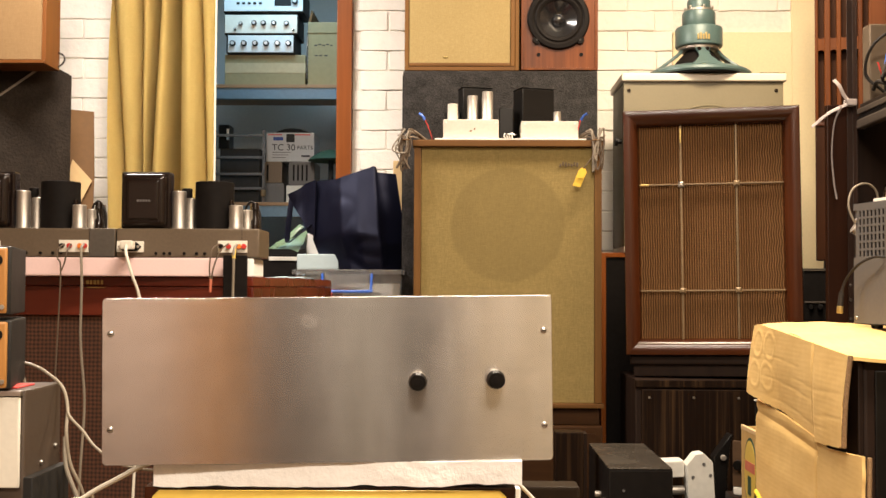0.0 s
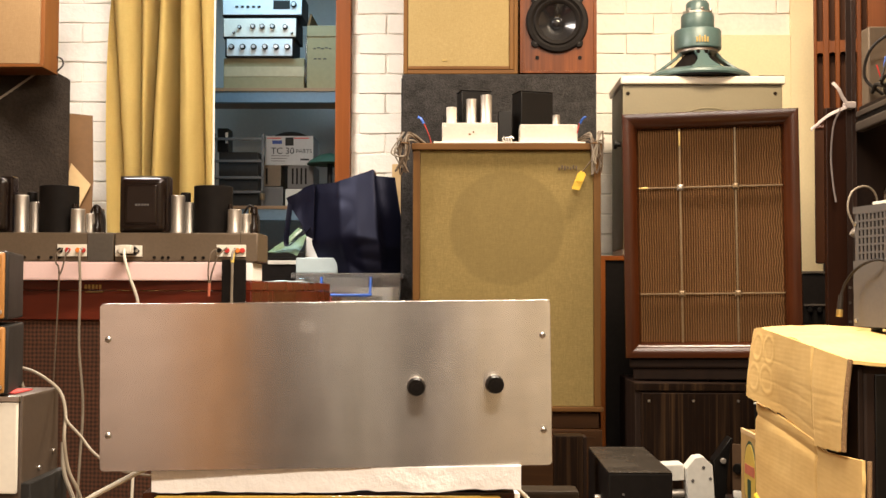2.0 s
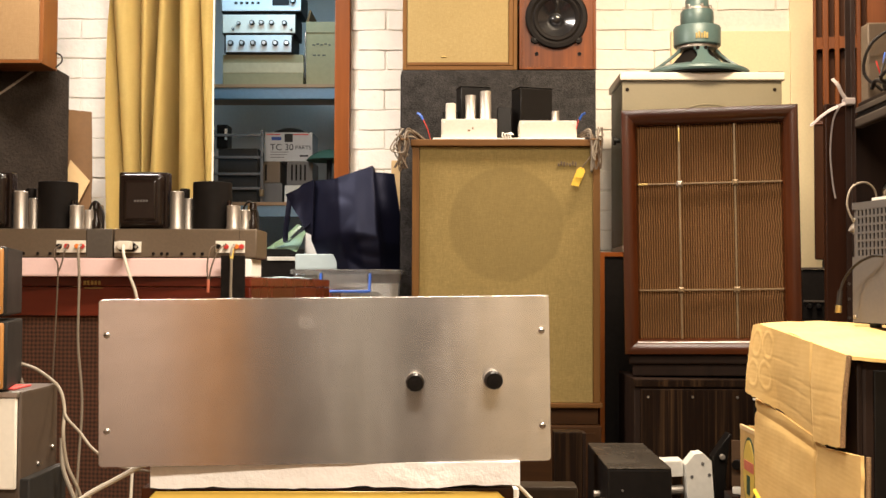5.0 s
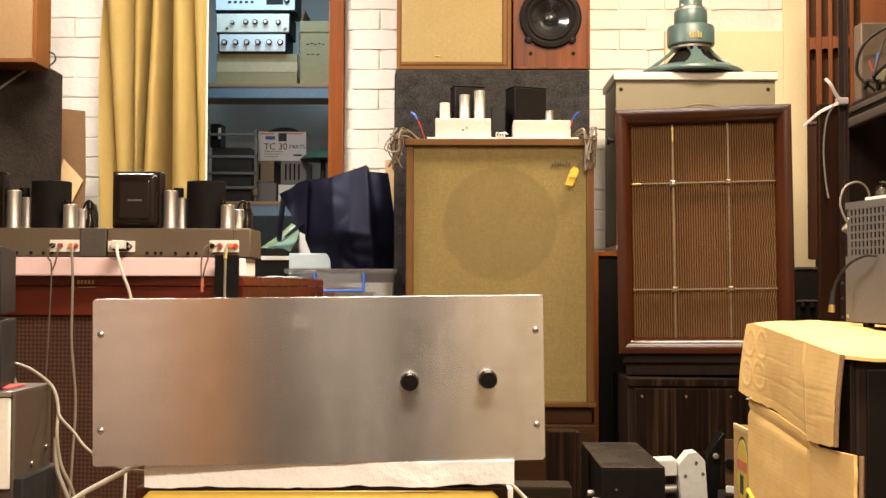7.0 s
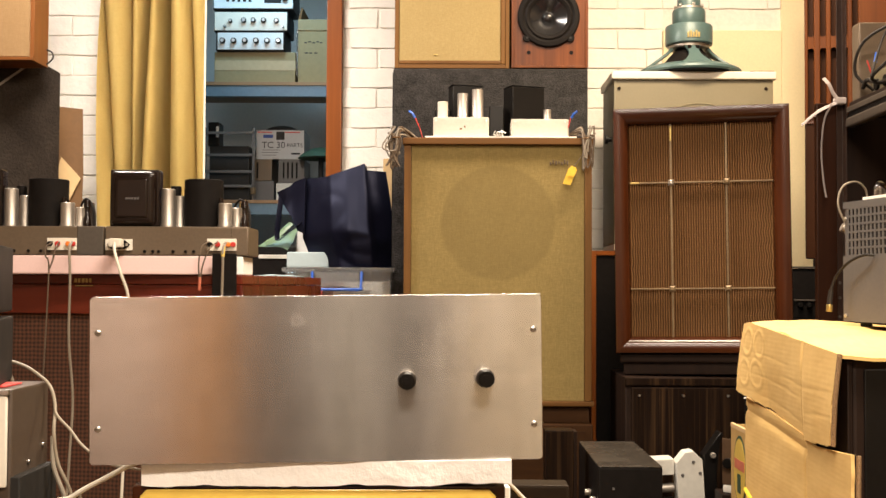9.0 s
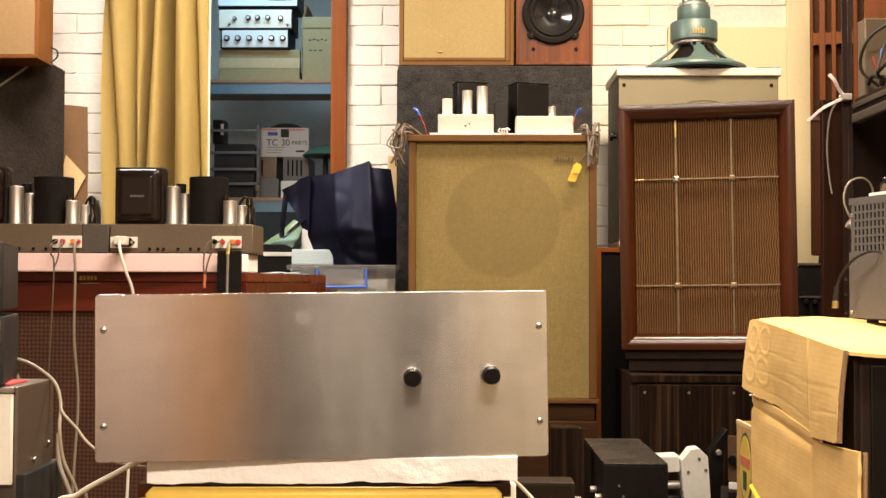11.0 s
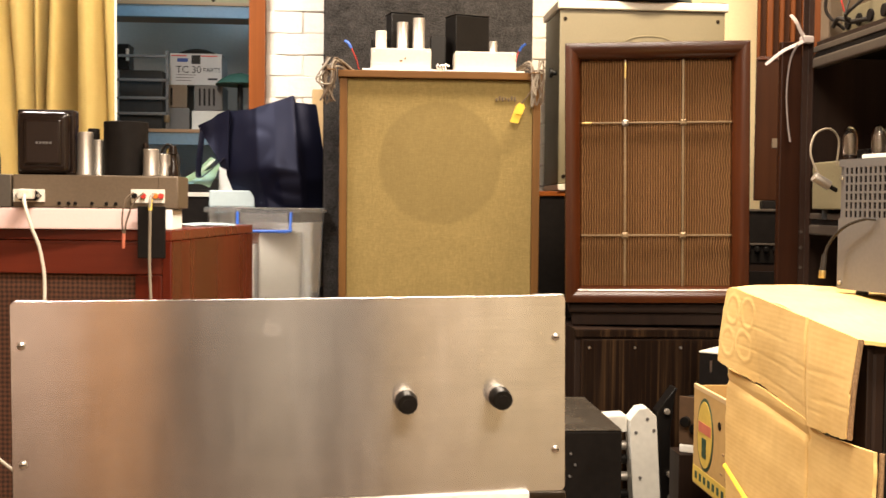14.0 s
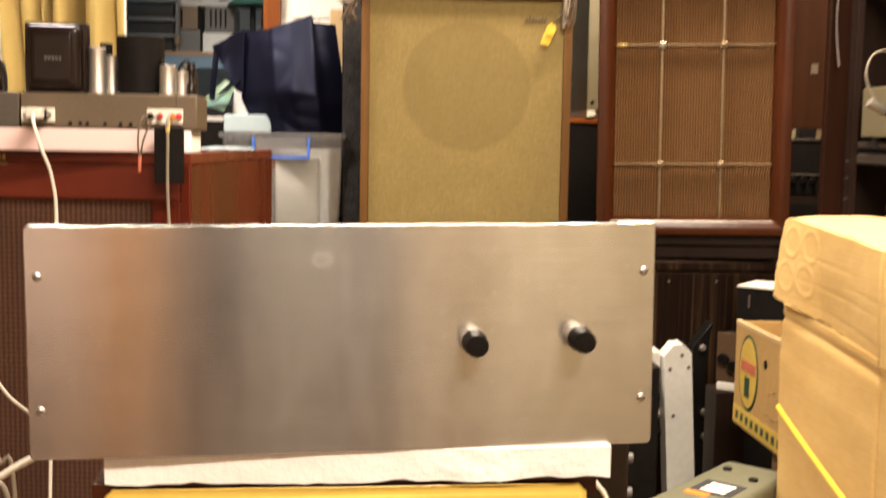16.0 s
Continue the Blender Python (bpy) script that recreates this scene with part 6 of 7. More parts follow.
def rack():
    """Open equipment rack along the wall, seen from its end."""
    r = thing("equipment_rack", 1.05, 3.03, 0, "black equipment rack with shelves and a grey steel corner post", "rack")
    for y in (0.0, -1.3):
        p = bm_new()
        box(p, -0.018, -0.0035, y - 0.003, y, 0, 2.3, 0.0008)
        box(p, -0.003, 0.0, y - 0.03, y - 0.0032, 0, 2.3, 0.0008)
        q = part("corner_post", p, M_darkpost, r, "dark steel angle post")
        part("bare_edge", box(bm_new(), -0.0034, -0.0004, y - 0.0034, y, 0, 2.3, 0.0005), M_rail, q)
    for y in (0.0, -1.3):
        part("corner_post", box(bm_new(), 0.42, 0.45, y - 0.03, y, 0, 2.3, 0.001), M_blackmatt, r)
    for z in (1.455, 1.04, 0.3):
        part("shelf_board", box(bm_new(), 0.0, 0.45, -1.3, -0.031, z, z + 0.012, 0.002), M_blackmatt, r)
        part("shelf_rail", box(bm_new(), -0.006, 0.016, -1.298, -0.034, z - 0.026, z - 0.0005, 0.006, 3), M_rail, r)
        part("shelf_lip", box(bm_new(), -0.004, 0.01, -1.298, -0.034, z + 0.0125, z + 0.028, 0.003), M_rail, r)
    part("end_board", box(bm_new(), -0.072, -0.0185, -0.002, 0.02, 0.0, 1.50, 0.003), M_darkred, r, "dark brown end board")
    part("end_panel", box(bm_new(), -0.018, 0.46, 0.002, 0.02, 0.0, 1.468, 0.002), M_blackwood, r)
    for z in (0.98, 0.93, 1.02):
        part("bolt", rod(bm_new(), (-0.013, -0.003, z), (-0.013, -0.006, z), 0.004, seg=6), M_rail, r)
    return r


rack()
lv = thing("rack_speaker", 1.32, 2.66, 1.053, "dark speaker with fine horizontal louvres inside the rack", "loudspeaker")
part("body", box(bm_new(), -0.10, 0.17, -0.5, 0.30, 0.0, 0.386, 0.004), M_redbrown, lv)
for i in range(26):
    part("louvre", box(bm_new(), -0.106, -0.1005, -0.48, 0.27, 0.02 + 0.0132 * i, 0.028 + 0.0132 * i, 0.001), M_redbrown, lv)

ta = thing("valve_amplifier", 1.09, 2.70, 1.0535, "small gold-hammered valve amplifier chassis with glass valves", "amplifier")
part("chassis", box(bm_new(), -0.062, 0.12, 0.0, 0.24, 0.024, 0.138, 0.004), M_goldpaint, ta, "dull gold chassis")
part("chassis_edge", box(bm_new(), -0.064, -0.058, -0.003, 0.003, 0.024, 0.138, 0.001), M_cream, ta)
for x in (-0.04, 0.09):
    part("foot", rod(bm_new(), (x, 0.04, 0.0), (x, 0.04, 0.025), 0.012), M_rubber, ta)
    part("foot", rod(bm_new(), (x, 0.2, 0.0), (x, 0.2, 0.025), 0.012), M_rubber, ta)
for x, y in ((-0.03, 0.10), (0.02, 0.06), (0.06, 0.12), (0.10, 0.05)):
    v = part("valve", lathe(bm_new(), [(0.001, 0.0), (0.015, 0.0), (0.017, 0.012), (0.017, 0.045), (0.012, 0.062), (0.004, 0.070), (0.001, 0.071)], x, y, 24, "z", 0.150), M_glass, ta, "clear glass valve")
    part("base", rod(bm_new(), (x, y, 0.1385), (x, y, 0.150), 0.0165, bevel=0.001), M_bakelite, v)
    part("electrodes", lathe(bm_new(), [(0.001, 0.004), (0.009, 0.004), (0.009, 0.042), (0.004, 0.05), (0.001, 0.05)], x, y, 12, "z", 0.150), M_chassis, v)
part("cover", box(bm_new(), 0.03, 0.12, 0.14, 0.23, 0.1385, 0.17, 0.006), M_black, ta)
wl = thing("signal_lead", 0.948, 2.68, 1.18, "grey lead looping from the chassis to a metal plug", "cable")
part("cord", tube(bm_new(), [(0.055, 0.06, 0.0), (0.05, 0.04, 0.055), (0.02, 0.02, 0.078), (-0.02, 0.0, 0.065), (-0.035, -0.01, 0.025), (-0.022, -0.012, -0.015), (-0.006, -0.012, -0.035)], 0.0024), M_wirepale, wl)
part("plug", rod(bm_new(), (-0.028, -0.014, -0.030), (0.008, -0.014, -0.050), 0.011, bevel=0.002), M_can, wl)
part("plug_tip", rod(bm_new(), (0.010, -0.014, -0.052), (0.026, -0.010, -0.060), 0.005), M_blackmatt, wl)


def grey_amp():
    g = thing("perforated_amplifier", 0.716, 2.06, 0.944, "grey metal amplifier with a perforated ventilated side", "amplifier", rz=13)
    part("case", box(bm_new(), 0.003, 0.27, -0.43, 0.0, 0.002, 0.216, 0.003), M_greymetal, g)
    # side plate with open slots
    bm = bm_new()
    y0, y1, z0, z1, n, rows = -0.415, -0.014, 0.119, 0.204, 34, 6
    box(bm, 0.0, 0.0028, -0.43, 0.0, 0.002, z0)
    box(bm, 0.0, 0.0028, -0.43, 0.0, z1, 0.216)
    part("side_plate", bm, M_greymetal, g)
    # black sheet set just behind the slots as the shade inside the case
    part("dark_inside", box(bm_new(), 0.0021, 0.003, y0, y1, z0, z1), M_blackmatt, g)
    pitch, rp = (y1 - y0) / n, (z1 - z0) / rows
    bm = bm_new()
    for i in range(n + 1):
        y = y0 + pitch * i
        box(bm, 0.0, 0.002, y - pitch * 0.19, y + pitch * 0.19, z0, z1)
    for j in range(rows + 1):
        z = z0 + rp * j
        box(bm, 0.0002, 0.0018, y0, y1, z - rp * 0.13, z + rp * 0.13)
    part("perforated_grille", bm, M_greymetal, g)
    for z in (0.012, 0.186):
        part("screw", rod(bm_new(), (0.0, -0.009, z), (-0.003, -0.009, z), 0.0035, seg=10), M_steel, g)
    part("top_plate", box(bm_new(), 0.02, 0.2, -0.28, -0.03, 0.2165, 0.224, 0.002), M_cream, g)
    for x in (0.02, 0.22):
        for y in (-0.36, -0.04):
            part("foot", rod(bm_new(), (x, y, -0.006), (x, y, 0.0025), 0.010), M_rubber, g)
    return g


grey_amp()
pl = thing("phono_lead", 0.708, 2.06, 1.015, "black lead ending in a gold phono plug", "cable", rz=13)
part("cord", tube(bm_new(), [(0.006, -0.10, 0.047), (-0.007, -0.086, 0.047), (-0.010, -0.043, 0.034), (-0.012, -0.009, 0.009), (-0.017, 0.0, -0.017)], 0.0025), M_wireblack, pl)
part("strain_relief", rod(bm_new(), (-0.016, 0.0, -0.013), (-0.019, 0.0, -0.039), 0.0043, 0.005), M_wireblack, pl)
part("plug", rod(bm_new(), (-0.019, 0.0, -0.039), (-0.020, 0.0, -0.052), 0.0056, bevel=0.001), M_gold, pl)

# things on the upper rack shelf
ua = thing("small_grey_chassis", 1.10, 2.95, 1.4955, "small grey-beige chassis with round sockets on the rack shelf", "amplifier")
part("chassis", box(bm_new(), -0.01, 0.2, -0.3, -0.02, 0.0, 0.065, 0.003), M_goldpaint, ua)
for y in (-0.06, -0.12, -0.18, -0.25):
    part("socket", rod(bm_new(), (-0.009, y, 0.03), (-0.016, y, 0.03), 0.015, bevel=0.002), M_blackmatt, ua)
part("transformer", box(bm_new(), -0.042, 0.08, -0.019, 0.035, 0.0, 0.20, 0.004), M_chassis, ua)
part("valve", rod(bm_new(), (0.03, -0.14, 0.0605), (0.03, -0.14, 0.14), 0.016, 0.013, bevel=0.004), M_glass, ua)
solo("plywood_offcut", box(bm_new(), 1.052, 1.40, 2.2, 2.99, 1.4675, 1.495, 0.002), M_blackwood, "dark plywood board lying on the rack shelf", "board")
ub = thing("black_leads", 1.06, 2.86, 1.50, "tangle of black leads with red and blue lugs", "cable")
part("lead", tube(bm_new(), [(0.02, 0.03, 0.01), (-0.02, 0.05, 0.06), (-0.01, 0.02, 0.13), (0.05, -0.03, 0.17), (0.12, -0.1, 0.18)], 0.0042), M_wireblack, ub)
part("lead", tube(bm_new(), [(0.03, -0.02, 0.02), (-0.01, -0.04, 0.03), (0.02, -0.08, 0.07), (0.10, -0.14, 0.16), (0.16, -0.2, 0.24)], 0.0042), M_wireblack, ub)
part("lead", tube(bm_new(), [(0.0, 0.05, 0.02), (0.0, 0.02, 0.035), (0.01, -0.03, 0.02), (0.03, -0.08, 0.02)], 0.0055, 8), M_wireblack, ub)
part("lead", tube(bm_new(), [(-0.02, -0.06, 0.03), (0.04, -0.02, 0.16), (0.1, -0.1, 0.19), (0.2, -0.2, 0.17)], 0.003), M_wireblack, ub)
part("red_lead", tube(bm_new(), [(0.0, -0.02, 0.03), (-0.012, -0.03, 0.055), (-0.018, -0.03, 0.075)], 0.002), M_red, ub)
part("blue_lug", rod(bm_new(), (0.002, -0.03, 0.07), (0.006, -0.03, 0.095), 0.004), M_blue, ub)
uc = thing("brown_drum", 1.30, 2.88, 1.4675, "tall reddish wooden drum-shaped case on the rack shelf", "case")
part("body", lathe(bm_new(), [(0.001, 0), (0.10, 0), (0.103, 0.01), (0.103, 0.70), (0.001, 0.70)], 0, 0, 40), M_sidewood, uc)

rb = thing("white_ribbon", 1.033, 3.02, 1.50, "white cloth tape knotted round the rack post", "ribbon")
part("knot", box(bm_new(), -0.012, 0.016, -0.022, 0.008, -0.006, 0.012, 0.004), M_ribbon, rb)
part("tail", tube(bm_new(), [(-0.004, -0.015, 0.004), (-0.02, -0.022, 0.022), (-0.032, -0.024, 0.045), (-0.045, -0.02, 0.062)], 0.008, 8, 6, 0.15), M_ribbon, rb)
part("tail", tube(bm_new(), [(-0.004, -0.015, 0.0), (-0.026, -0.02, -0.01), (-0.055, 0.0, -0.025), (-0.085, 0.04, -0.055)], 0.0052, 8, 6, 0.15), M_ribbon, rb)
part("tail", tube(bm_new(), [(-0.024, -0.02, -0.008), (-0.044, -0.022, -0.05), (-0.052, -0.022, -0.13), (-0.047, -0.022, -0.21), (-0.040, -0.022, -0.255)], 0.0042, 8, 6, 0.15), M_ribbon, rb)

# ---- the cardboard-covered speaker ----
cs = thing("covered_speaker", 0.57, 1.64, 0, "dark wooden speaker draped with torn cardboard", "loudspeaker")
part("body", box(bm_new(), 0.014, 0.42, 0.0, 0.50, 0.0, 0.905, 0.006), M_blackwood, cs)
part("front_panel", box(bm_new(), 0.03, 0.40, -0.004, 0.0, 0.02, 0.89, 0.002), M_black, cs)
part("corner_trim", box(bm_new(), 0.006, 0.0135, -0.003, 0.03, 0.0, 0.90, 0.002), M_blackwood, cs)


def sheet(at, nu, nv, thick, bumps, seed):
    """A dented cardboard sheet; at(u, v) gives its places for u and v from 0 to 1."""
    bm = bm_new()
    grid = []
    for i in range(nu + 1):
        line = []
        for k in range(nv + 1):
            p = Vector(at(i / nu, k / nv))
            q = p + Vector((seed, seed * 0.7, 0))
            n = bumps * noise.noise(q * 5) + bumps * 0.25 * noise.noise(q * 19) + bumps * 0.06 * noise.noise(q * 60)
            r = 0.003 * noise.noise(q * 45) + 0.002 * noise.noise(q * 130) if k == nv or i in (0, nu) else 0.0
            line.append((p, n, r))
        grid.append(line)
    verts = []
    for i, line in enumerate(grid):
        row = []
        for k, (p, n, r) in enumerate(line):
            du = grid[min(i + 1, nu)][k][0] - grid[max(i - 1, 0)][k][0]
            dv = line[min(k + 1, nv)][0] - line[max(k - 1, 0)][0]
            nrm = du.cross(dv)
            nrm = nrm.normalized() if nrm.length > 1e-9 else Vector((0, 0, 1))
            row.append(bm.verts.new(p + nrm * n + (dv.normalized() if k == nv else du.normalized() if i in (0, nu) else Vector()) * r))
        verts.append(row)
    for a, b in zip(verts, verts[1:]):
        for k in range(nv):
            bm.faces.new((a[k], a[k + 1], b[k + 1], b[k]))
    bm.normal_update()
    under = [[bm.verts.new(v.co - v.normal * thick) for v in row] for row in verts]
    for a, b in zip(under, under[1:]):
        for k in range(nv):
            bm.faces.new((a[k], b[k], b[k + 1], a[k + 1]))
    rim = [(i, 0) for i in range(nu)] + [(nu, k) for k in range(nv)] + [(i, nv) for i in range(nu, 0, -1)] + [(0, k) for k in range(nv, 0, -1)]
    for (i, k), (m, n) in zip(rim, rim[1:] + rim[:1]):
        bm.faces.new((verts[i][k], verts[m][n], under[m][n], under[i][k]))
    bmesh.ops.recalc_face_normals(bm, faces=bm.faces)
    return bm


TOPZ = [(0, 0.912), (0.3, 0.920), (0.7, 0.934), (0.93, 0.940), (1, 0.936)]
cover = thing("cardboard_cover", 0.57, 1.635, 0, "torn sheet of brown corrugated cardboard folded over the speaker", "cardboard")
part("top_sheet", sheet(lambda u, v: (-0.004 + 0.43 * v, -0.012 + 0.535 * u + 0.03 * math.sin(v * 4) * u, between(TOPZ, u) + 0.006 * math.sin(v * 5) * u - 0.012 * v * (1 - u)), 44, 40, 0.005, 0.009, 1.0), M_corrugated, cover, "dented top of the cardboard")
LOWZ = [(0, 0.780), (0.06, 0.776), (0.36, 0.768), (0.5, 0.782), (0.8, 0.800), (1, 0.812)]


def dents(u, v):
    """Fold line and the round cup marks pressed into the side of the cardboard."""
    s = 0.0042 * math.exp(-((u - 0.34) / 0.007) ** 2) - 0.02 * max(0.0, 0.34 - u)
    for a, b, w in ((0.30, 0.46, 0.25), (0.62, 0.62, 0.3), (0.5, 0.86, 0.35), (0.12, 0.7, 0.14), (0.7, 0.35, 0.2)):
        s += 0.0005 * math.exp(-((v - b - 0.1 * (u - a)) / 0.014) ** 2) * math.exp(-((u - a) / w) ** 4)
    for a, b in ((0.915, 0.26), (0.79, 0.24), (0.93, 0.68), (0.81, 0.64)):
        r = math.hypot((u - a) / 0.05, (v - b) / 0.17)
        s -= 0.0009 * math.exp(-((r - 1) / 0.16) ** 2)
    return s


def side(u, v):
    """The flap hanging down the speaker's side; u from front to back, v downwards."""
    return (-0.004 - 0.017 * v * between([(0, 0.25), (0.30, 0.25), (0.36, -0.22), (0.72, -0.18), (0.84, 0.5), (1, 1.0)], u) - 0.002 * math.sin(3.1 * v) + dents(u, v),
            -0.012 + 0.53 * u - 0.004 * v * u + 0.018 * v * max(0.0, 1 - u / 0.3), between(TOPZ, u) + (between(LOWZ, u) - between(TOPZ, u)) * v)


part("side_flap", sheet(side, 190, 60, 0.0035, 0.003, 2.0), M_corrugated, cover)
LTOP = [(0, 0.776), (0.3, 0.764), (0.42, 0.776), (0.7, 0.79), (1, 0.80)]
low = lambda u, v: (0.002 - 0.004 * u + 0.0045 * math.exp(-((u - 0.388) / 0.007) ** 2) - 0.015 * max(0.0, 0.388 - u) + 0.0004 * math.sin(v * 60 + 4 * u) * math.exp(-((v - 0.12) / 0.05) ** 2) + 0.004 * math.exp(-((v - 0.028) / 0.008) ** 2) * (u > 0.36), -0.055 + 0.57 * u, between(LTOP, u) + (0.02 - between(LTOP, u)) * v)
part("lower_sheet", sheet(low, 170, 130, 0.005, 0.0035, 5.0), M_corrugated, cover)
strap = [(-0.010, 0.515, 0.630), (-0.013, 0.38, 0.598), (-0.013, 0.25, 0.566), (-0.012, 0.1, 0.528), (-0.009, -0.05, 0.488)]
part("yellow_strap", tube(bm_new(), strap, 0.0035, 8, 6, 0.25), M_yellowtag, cover, "yellow plastic packing strap")
part("torn_edge", tube(bm_new(), [Vector(side(0.0, v / 8)) + Vector((0.001, -0.003, 0)) for v in range(9)], 0.0035, 6, 3), M_cardedge, cover)
part("torn_edge", tube(bm_new(), [(0.001, -0.057, 0.775), (-0.001, -0.056, 0.6), (0.0, -0.057, 0.3)], 0.0035, 6, 6), M_cardedge, cover)

# ---- green wrapping by the doorway ----
gp = thing("green_plastic_bag", -0.64, 3.95, 1.1205, "crumpled pale green plastic wrapping on a black box", "plastic bag")
fold = lambda u, v: (-0.075 + 0.15 * u + 0.025 * v, -0.045 + 0.09 * v, 0.003 + 0.085 * v * (0.25 + 0.75 * u) + 0.018 * math.sin(3.1 * u) * (1 - v) + 0.004 * math.sin(9 * u + 5 * v))
part("wrapping", sheet(fold, 40, 30, 0.0015, 0.003, 3.0), M_lightgreen, gp)
part("twist", tube(bm_new(), [(0.00, -0.05, 0.03), (0.035, -0.055, 0.05), (0.065, -0.05, 0.08), (0.085, -0.04, 0.10)], 0.014, 8, 4, 0.3), M_lightgreen, gp)

# ---- behind it: printed carton, boxes and the small machine ----
bc = thing("fruit_carton", 0.657, 2.655, 0.475, "brown fruit carton with a yellow oval print and yellow band", "box", rz=0)
bm = bm_new()
for x0, x1, y0, y1, z1 in ((0.0, 0.005, -0.40, 0.0, 0.214), (0.235, 0.24, -0.40, 0.0, 0.214), (0.0055, 0.2345, -0.40, -0.395, 0.214), (0.0055, 0.2345, -0.005, 0.0, 0.214), (0.0055, 0.2345, -0.3945, -0.0055, 0.006)):
    box(bm, x0, x1, y0, y1, 0.0, z1, 0.001)
part("carton", bm, M_fruitcard, bc)
part("rim", box(bm_new(), -0.001, 0.006, -0.40, 0.0, 0.208, 0.218, 0.001), M_card, bc)
part("band", box(bm_new(), -0.0012, 0.0005, -0.398, -0.002, 0.004, 0.040), M_fadedyellow, bc)
for i in range(11):
    y = -0.02 - 0.03 * i
    part("printed_bar", box(bm_new(), -0.0020, -0.0010, y - 0.015, y, 0.014, 0.030), M_inkgreen, bc)


def oval(rx_, rz_, x, y, z, mt, name):
    bm = bm_new()
    vs = [bm.verts.new((x, y + rx_ * math.cos(2 * math.pi * k / 40), z + rz_ * math.sin(2 * math.pi * k / 40))) for k in range(40)]
    f = bm.faces.new(vs)
    r = bmesh.ops.extrude_face_region(bm, geom=[f])
    bmesh.ops.translate(bm, verts=[g for g in r["geom"] if isinstance(g, bmesh.types.BMVert)], vec=(0.0012, 0, 0))
    bmesh.ops.recalc_face_normals(bm, faces=bm.faces)
    part(name, bm, mt, bc)


oval(0.056, 0.078, -0.0012, -0.085, 0.120, M_inkgreen, "oval_border")
oval(0.050, 0.071, -0.0022, -0.085, 0.120, M_fadedyellow, "oval_print")
part("red_print", box(bm_new(), -0.0032, -0.0022, -0.13, -0.045, 0.122, 0.144), M_fadedred, bc)
part("green_print", box(bm_new(), -0.0032, -0.0022, -0.098, -0.07, 0.070, 0.112), M_inkgreen, bc)
part("hand_hole", rod(bm_new(), (-0.0012, -0.18, 0.157), (0.001, -0.18, 0.157), 0.009, seg=16), M_blackmatt, bc)
for i, (y, z, w_) in enumerate(((-0.20, 0.102, 0.012), (-0.225, 0.110, 0.012), (-0.25, 0.102, 0.014), (-0.19, 0.060, 0.014), (-0.22, 0.056, 0.02), (-0.25, 0.061, 0.016))):
    part("faint_print", box(bm_new(), -0.0012, 0.0004, y - w_, y, z, z + 0.004), M_cardedge, bc)
solo("cardboard_drum", rod(bm_new(), (0.79, 2.46, 0), (0.79, 2.46, 0.4745), 0.11, seg=32, bevel=0.004), M_cardbrown, "brown cardboard drum under the fruit carton", "drum")

wbx = thing("white_topped_box", 0.877, 2.983, 0, "black equipment case with a white painted top", "equipment", rz=-40)
part("body", box(bm_new(), -0.114, 0.13, 0.0, 0.13, 0.0, 0.708, 0.003), M_blackmatt, wbx)
part("top", box(bm_new(), -0.115, 0.131, -0.002, 0.131, 0.7085, 0.7125, 0.001), M_offwhite, wbx, "white painted top")
part("mark", box(bm_new(), -0.085, -0.08, -0.001, 0.0, 0.66, 0.69), M_steel, wbx)
tn = thing("dial_unit", 0.715, 2.87, 0.49, "small brown control unit with two dials", "equipment", rz=-36)
part("plate", box(bm_new(), -0.03, 0.035, 0.0, 0.006, 0.02, 0.135, 0.002), M_brownplate, tn)
part("body", box(bm_new(), -0.025, 0.03, 0.006, 0.06, 0.022, 0.13, 0.002), M_blackmatt, tn)
for z in (0.06, 0.075):
    part("dial", rod(bm_new(), (0.012 if z < 0.07 else -0.012, 0.0, z), (0.012 if z < 0.07 else -0.012, -0.012, z), 0.013, bevel=0.002), M_black, tn)
part("base", box(bm_new(), -0.028, 0.035, -0.002, 0.06, 0.0, 0.019, 0.004), M_offwhite, tn)
solo("dial_unit_stand", box(bm_new(), 0.685, 0.755, 2.86, 2.945, 0, 0.489, 0.003), M_blackwood, "dark wooden block under the dial unit", "block")

mc = thing("small_machine", 0.672, 3.03, 0, "off-white metal bracket arm with a leaning black plate", "machine", ry=-3)
part("arm", box(bm_new(), -0.14, -0.046, 0.0, 0.07, 0.512, 0.555, 0.004), M_offwhite, mc)
part("upright", prism(bm_new(), [(-0.04, 0.0), (0.030, 0.0), (0.024, 0.552), (0.002, 0.576), (-0.020, 0.574), (-0.045, 0.546), (-0.045, 0.50)], -0.025, 0.03, 0.0015), M_offwhite, mc)
for x, z in ((0.0, 0.548), (-0.03, 0.515), (0.016, 0.518), (-0.024, 0.40)):
    part("bolt", rod(bm_new(), (x, -0.024, z), (x, -0.028, z), 0.0042, seg=12), M_greymetal, mc)
part("black_plate", prism(bm_new(), [(0.036, 0.0), (0.075, 0.0), (0.064, 0.50), (0.080, 0.600), (0.088, 0.616), (0.080, 0.618), (0.034, 0.560)], 0.0, 0.05, 0.002), M_black, mc)
for x, z in ((0.056, 0.56), (0.056, 0.40), (0.056, 0.34)):
    part("thumb_screw", rod(bm_new(), (x, -0.002, z), (x, -0.014, z), 0.0075, bevel=0.002), M_can, mc)
for z in (0.475, 0.44, 0.395, 0.35):
    part("roller", rod(bm_new(), (-0.12, 0.02, z), (-0.046, 0.02, z), 0.012, bevel=0.002), M_can if z in (0.475, 0.395) else M_black, mc)

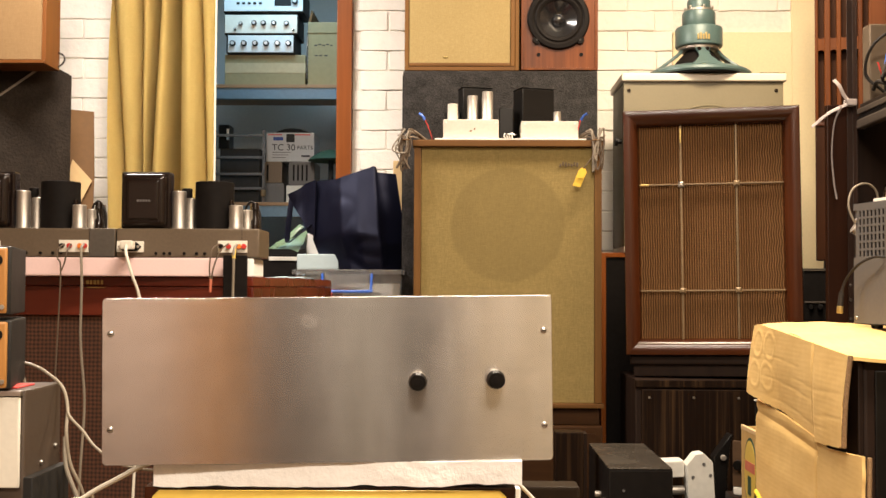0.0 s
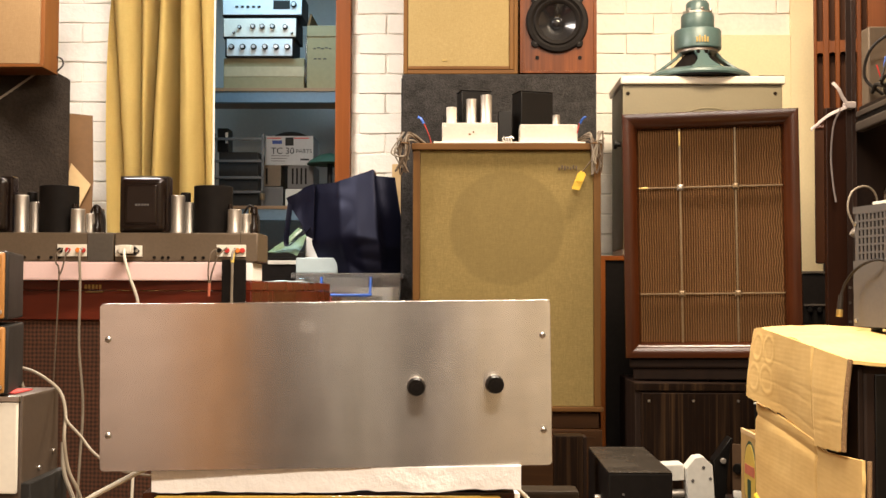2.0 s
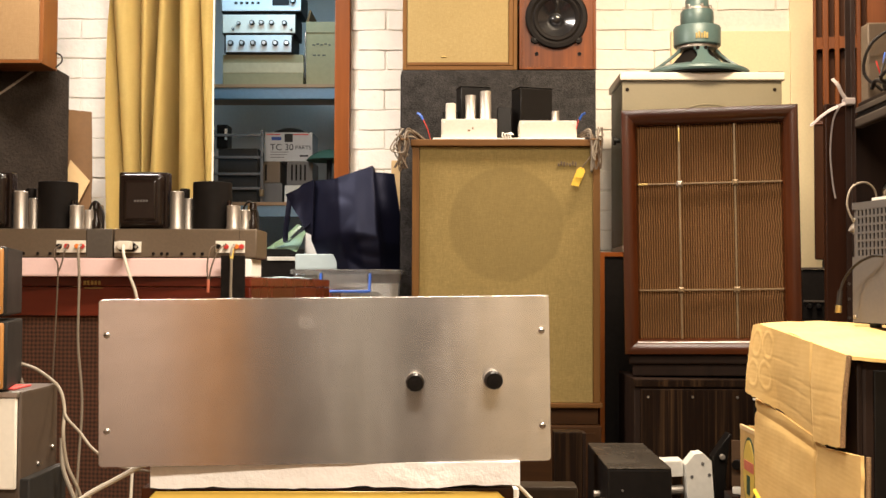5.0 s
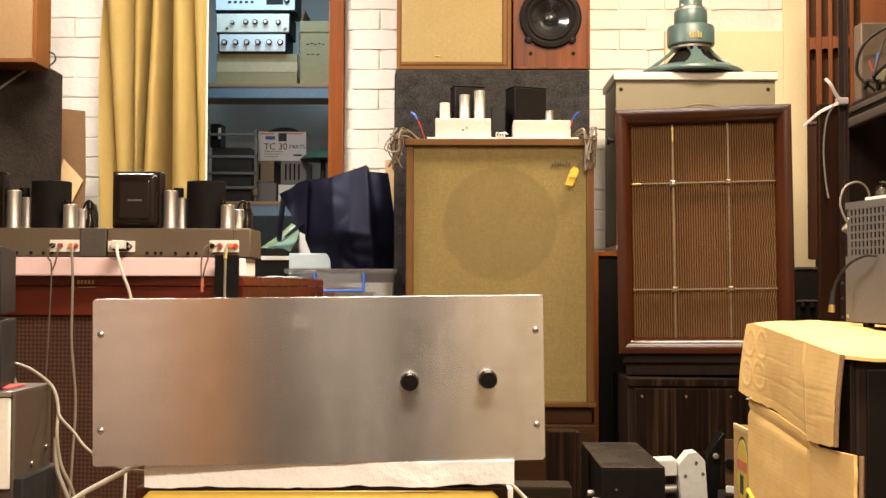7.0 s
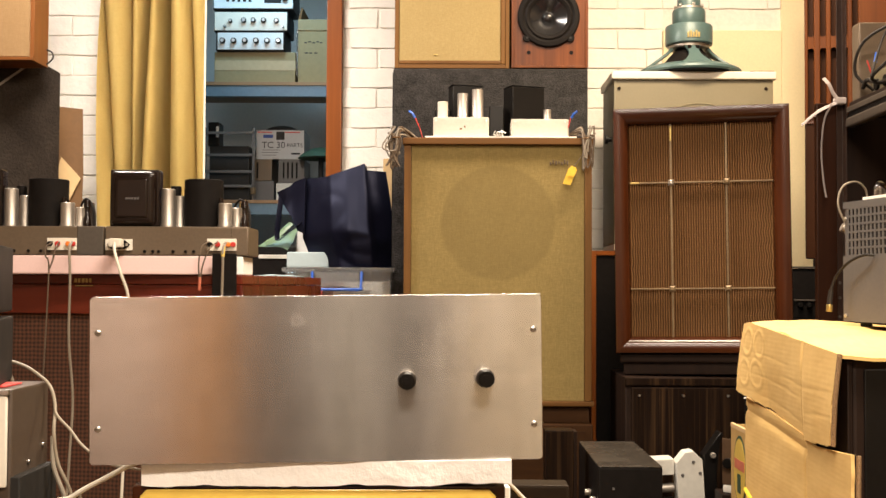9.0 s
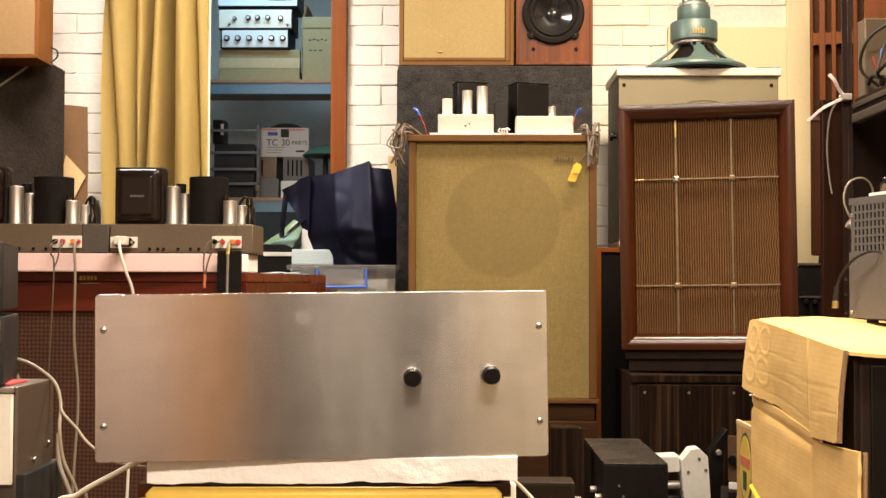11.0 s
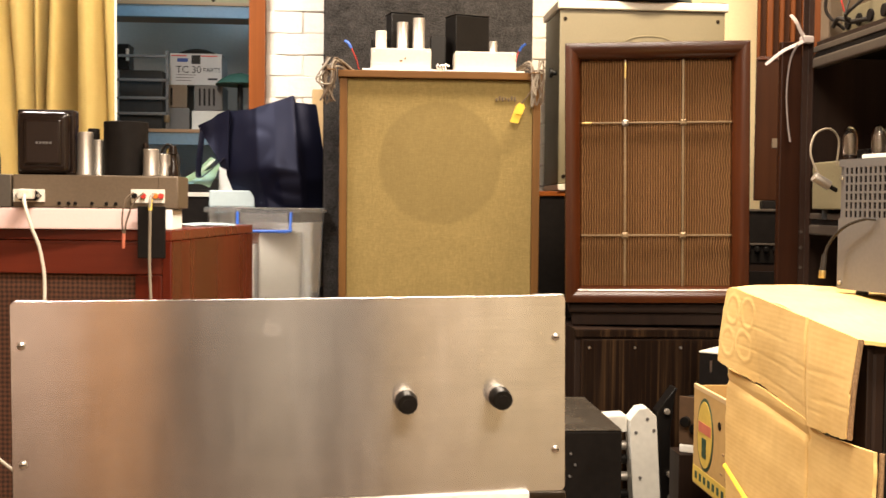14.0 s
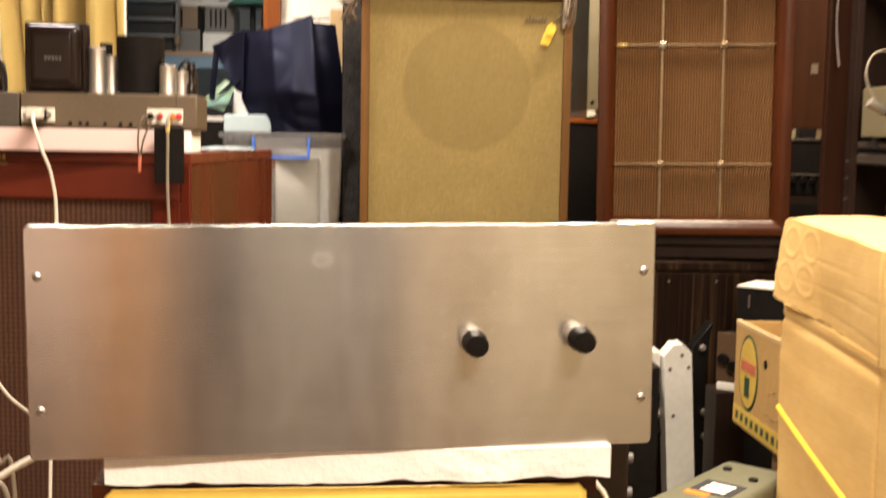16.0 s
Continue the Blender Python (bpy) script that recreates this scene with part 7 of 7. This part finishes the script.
bk = thing("black_amplifier", 0.427, 2.67, 0, "black amplifier case with chrome knobs on its narrow side", "amplifier")
part("case", box(bm_new(), -0.075, 0.075, 0.0, 0.43, 0.0, 0.584, 0.005), M_blackmatt, bk)
part("top_sheet", box(bm_new(), -0.074, 0.074, 0.001, 0.429, 0.5845, 0.587, 0.001), M_blackgloss, bk, "black top with wear and sheen in its colour")
for y, z in ((0.05, 0.50), (0.05, 0.44), (0.15, 0.50)):
    part("knob", rod(bm_new(), (-0.075, y, z), (-0.09, y, z), 0.008, bevel=0.002), M_can, bk)
for x, z in ((-0.04, 0.535), (-0.03, 0.51), (-0.042, 0.485)):
    part("switch", rod(bm_new(), (x, 0.0, z), (x, -0.004, z), 0.003, seg=10), M_greymetal, bk)

ol = thing("olive_case", 0.524, 2.285, 0, "olive-grey rounded metal case with a small red and white label", "case", rz=47)
part("body", box(bm_new(), -0.30, 0.0, -0.12, 0.0, 0.0, 0.50, 0.014, 4), M_olive, ol)
part("label", box(bm_new(), -0.205, -0.135, -0.10, -0.03, 0.5002, 0.5012, 0.0004), M_ink, ol)
part("label_stripe", box(bm_new(), -0.225, -0.206, -0.07, -0.03, 0.5002, 0.5015, 0.0004), M_orange, ol)
for k in range(3):
    part("label_print", box(bm_new(), -0.195 + 0.018 * k, -0.185 + 0.018 * k, -0.088, -0.045, 0.5013, 0.5018), M_white, ol)
for x, y in ((-0.06, -0.03), (-0.09, -0.09)):
    part("stud", rod(bm_new(), (x, y, 0.499), (x, y, 0.504), 0.008, bevel=0.001), M_blackmatt, ol)

# ---- bricks of the wall, last ----
def brick_mesh(seed, w):
    bm = bm_new()
    box(bm, -w / 2, w / 2, -0.011, 0.02, -0.0363, 0.0363, 0.004, 2)
    bmesh.ops.subdivide_edges(bm, edges=[e for e in bm.edges if e.calc_length() > 0.02], cuts=2)
    for v in bm.verts:
        n = noise.noise(v.co * 25 + Vector((seed * 3.7, 0, 0)))
        v.co.y += 0.005 * n
        v.co.z += 0.0042 * noise.noise(v.co * 18 + Vector((0, seed * 2.1, 0)))
    return mesh_of("brick", bm, M_brick)


cache = {}
rnd = random.Random(5)
PITCH, COURSE = 0.2235, 0.0765


def brick_of(w):
    """One of a few brick shapes of about that width."""
    key = (round(w, 2), rnd.randrange(5))
    if key not in cache:
        cache[key] = brick_mesh(len(cache), key[0] - 0.001)
    return cache[key]


def lay(x0, x1, z0, z1, off, shift):
    for k in range(math.ceil((z0 - off) / COURSE), int((z1 - off) / COURSE)):
        x = x0 + shift + rnd.uniform(-0.01, 0.01) - (PITCH / 2 if k % 2 else 0) - PITCH
        while x < x1:
            a, b = max(x, x0), min(x + PITCH - 0.005, x1)
            x += PITCH
            if b - a < 0.03:
                continue
            ob = new("brick", brick_of(b - a))
            ob.parent = wall_north
            ob.location = ((a + b) / 2, 4.306 + rnd.uniform(-0.003, 0.003), off + (k + 0.5) * COURSE + rnd.uniform(-0.001, 0.001))
            ob.rotation_euler = (rnd.uniform(-0.008, 0.008), rnd.uniform(-0.008, 0.008), rnd.uniform(-0.006, 0.006))


lay(-1.62, -1.12, 1.2, 2.2, 0.046, 0.05)
lay(-0.42, -0.19, 1.35, 2.2, 0.002, 0.135)
lay(-0.19, 0.80, 1.5, 2.2, 0.002, 0.03)
lay(0.44, 0.80, 1.05, 1.5, 0.002, 0.08)
lay(0.80, 1.249, 1.995, 2.2, 0.002, 0.07)
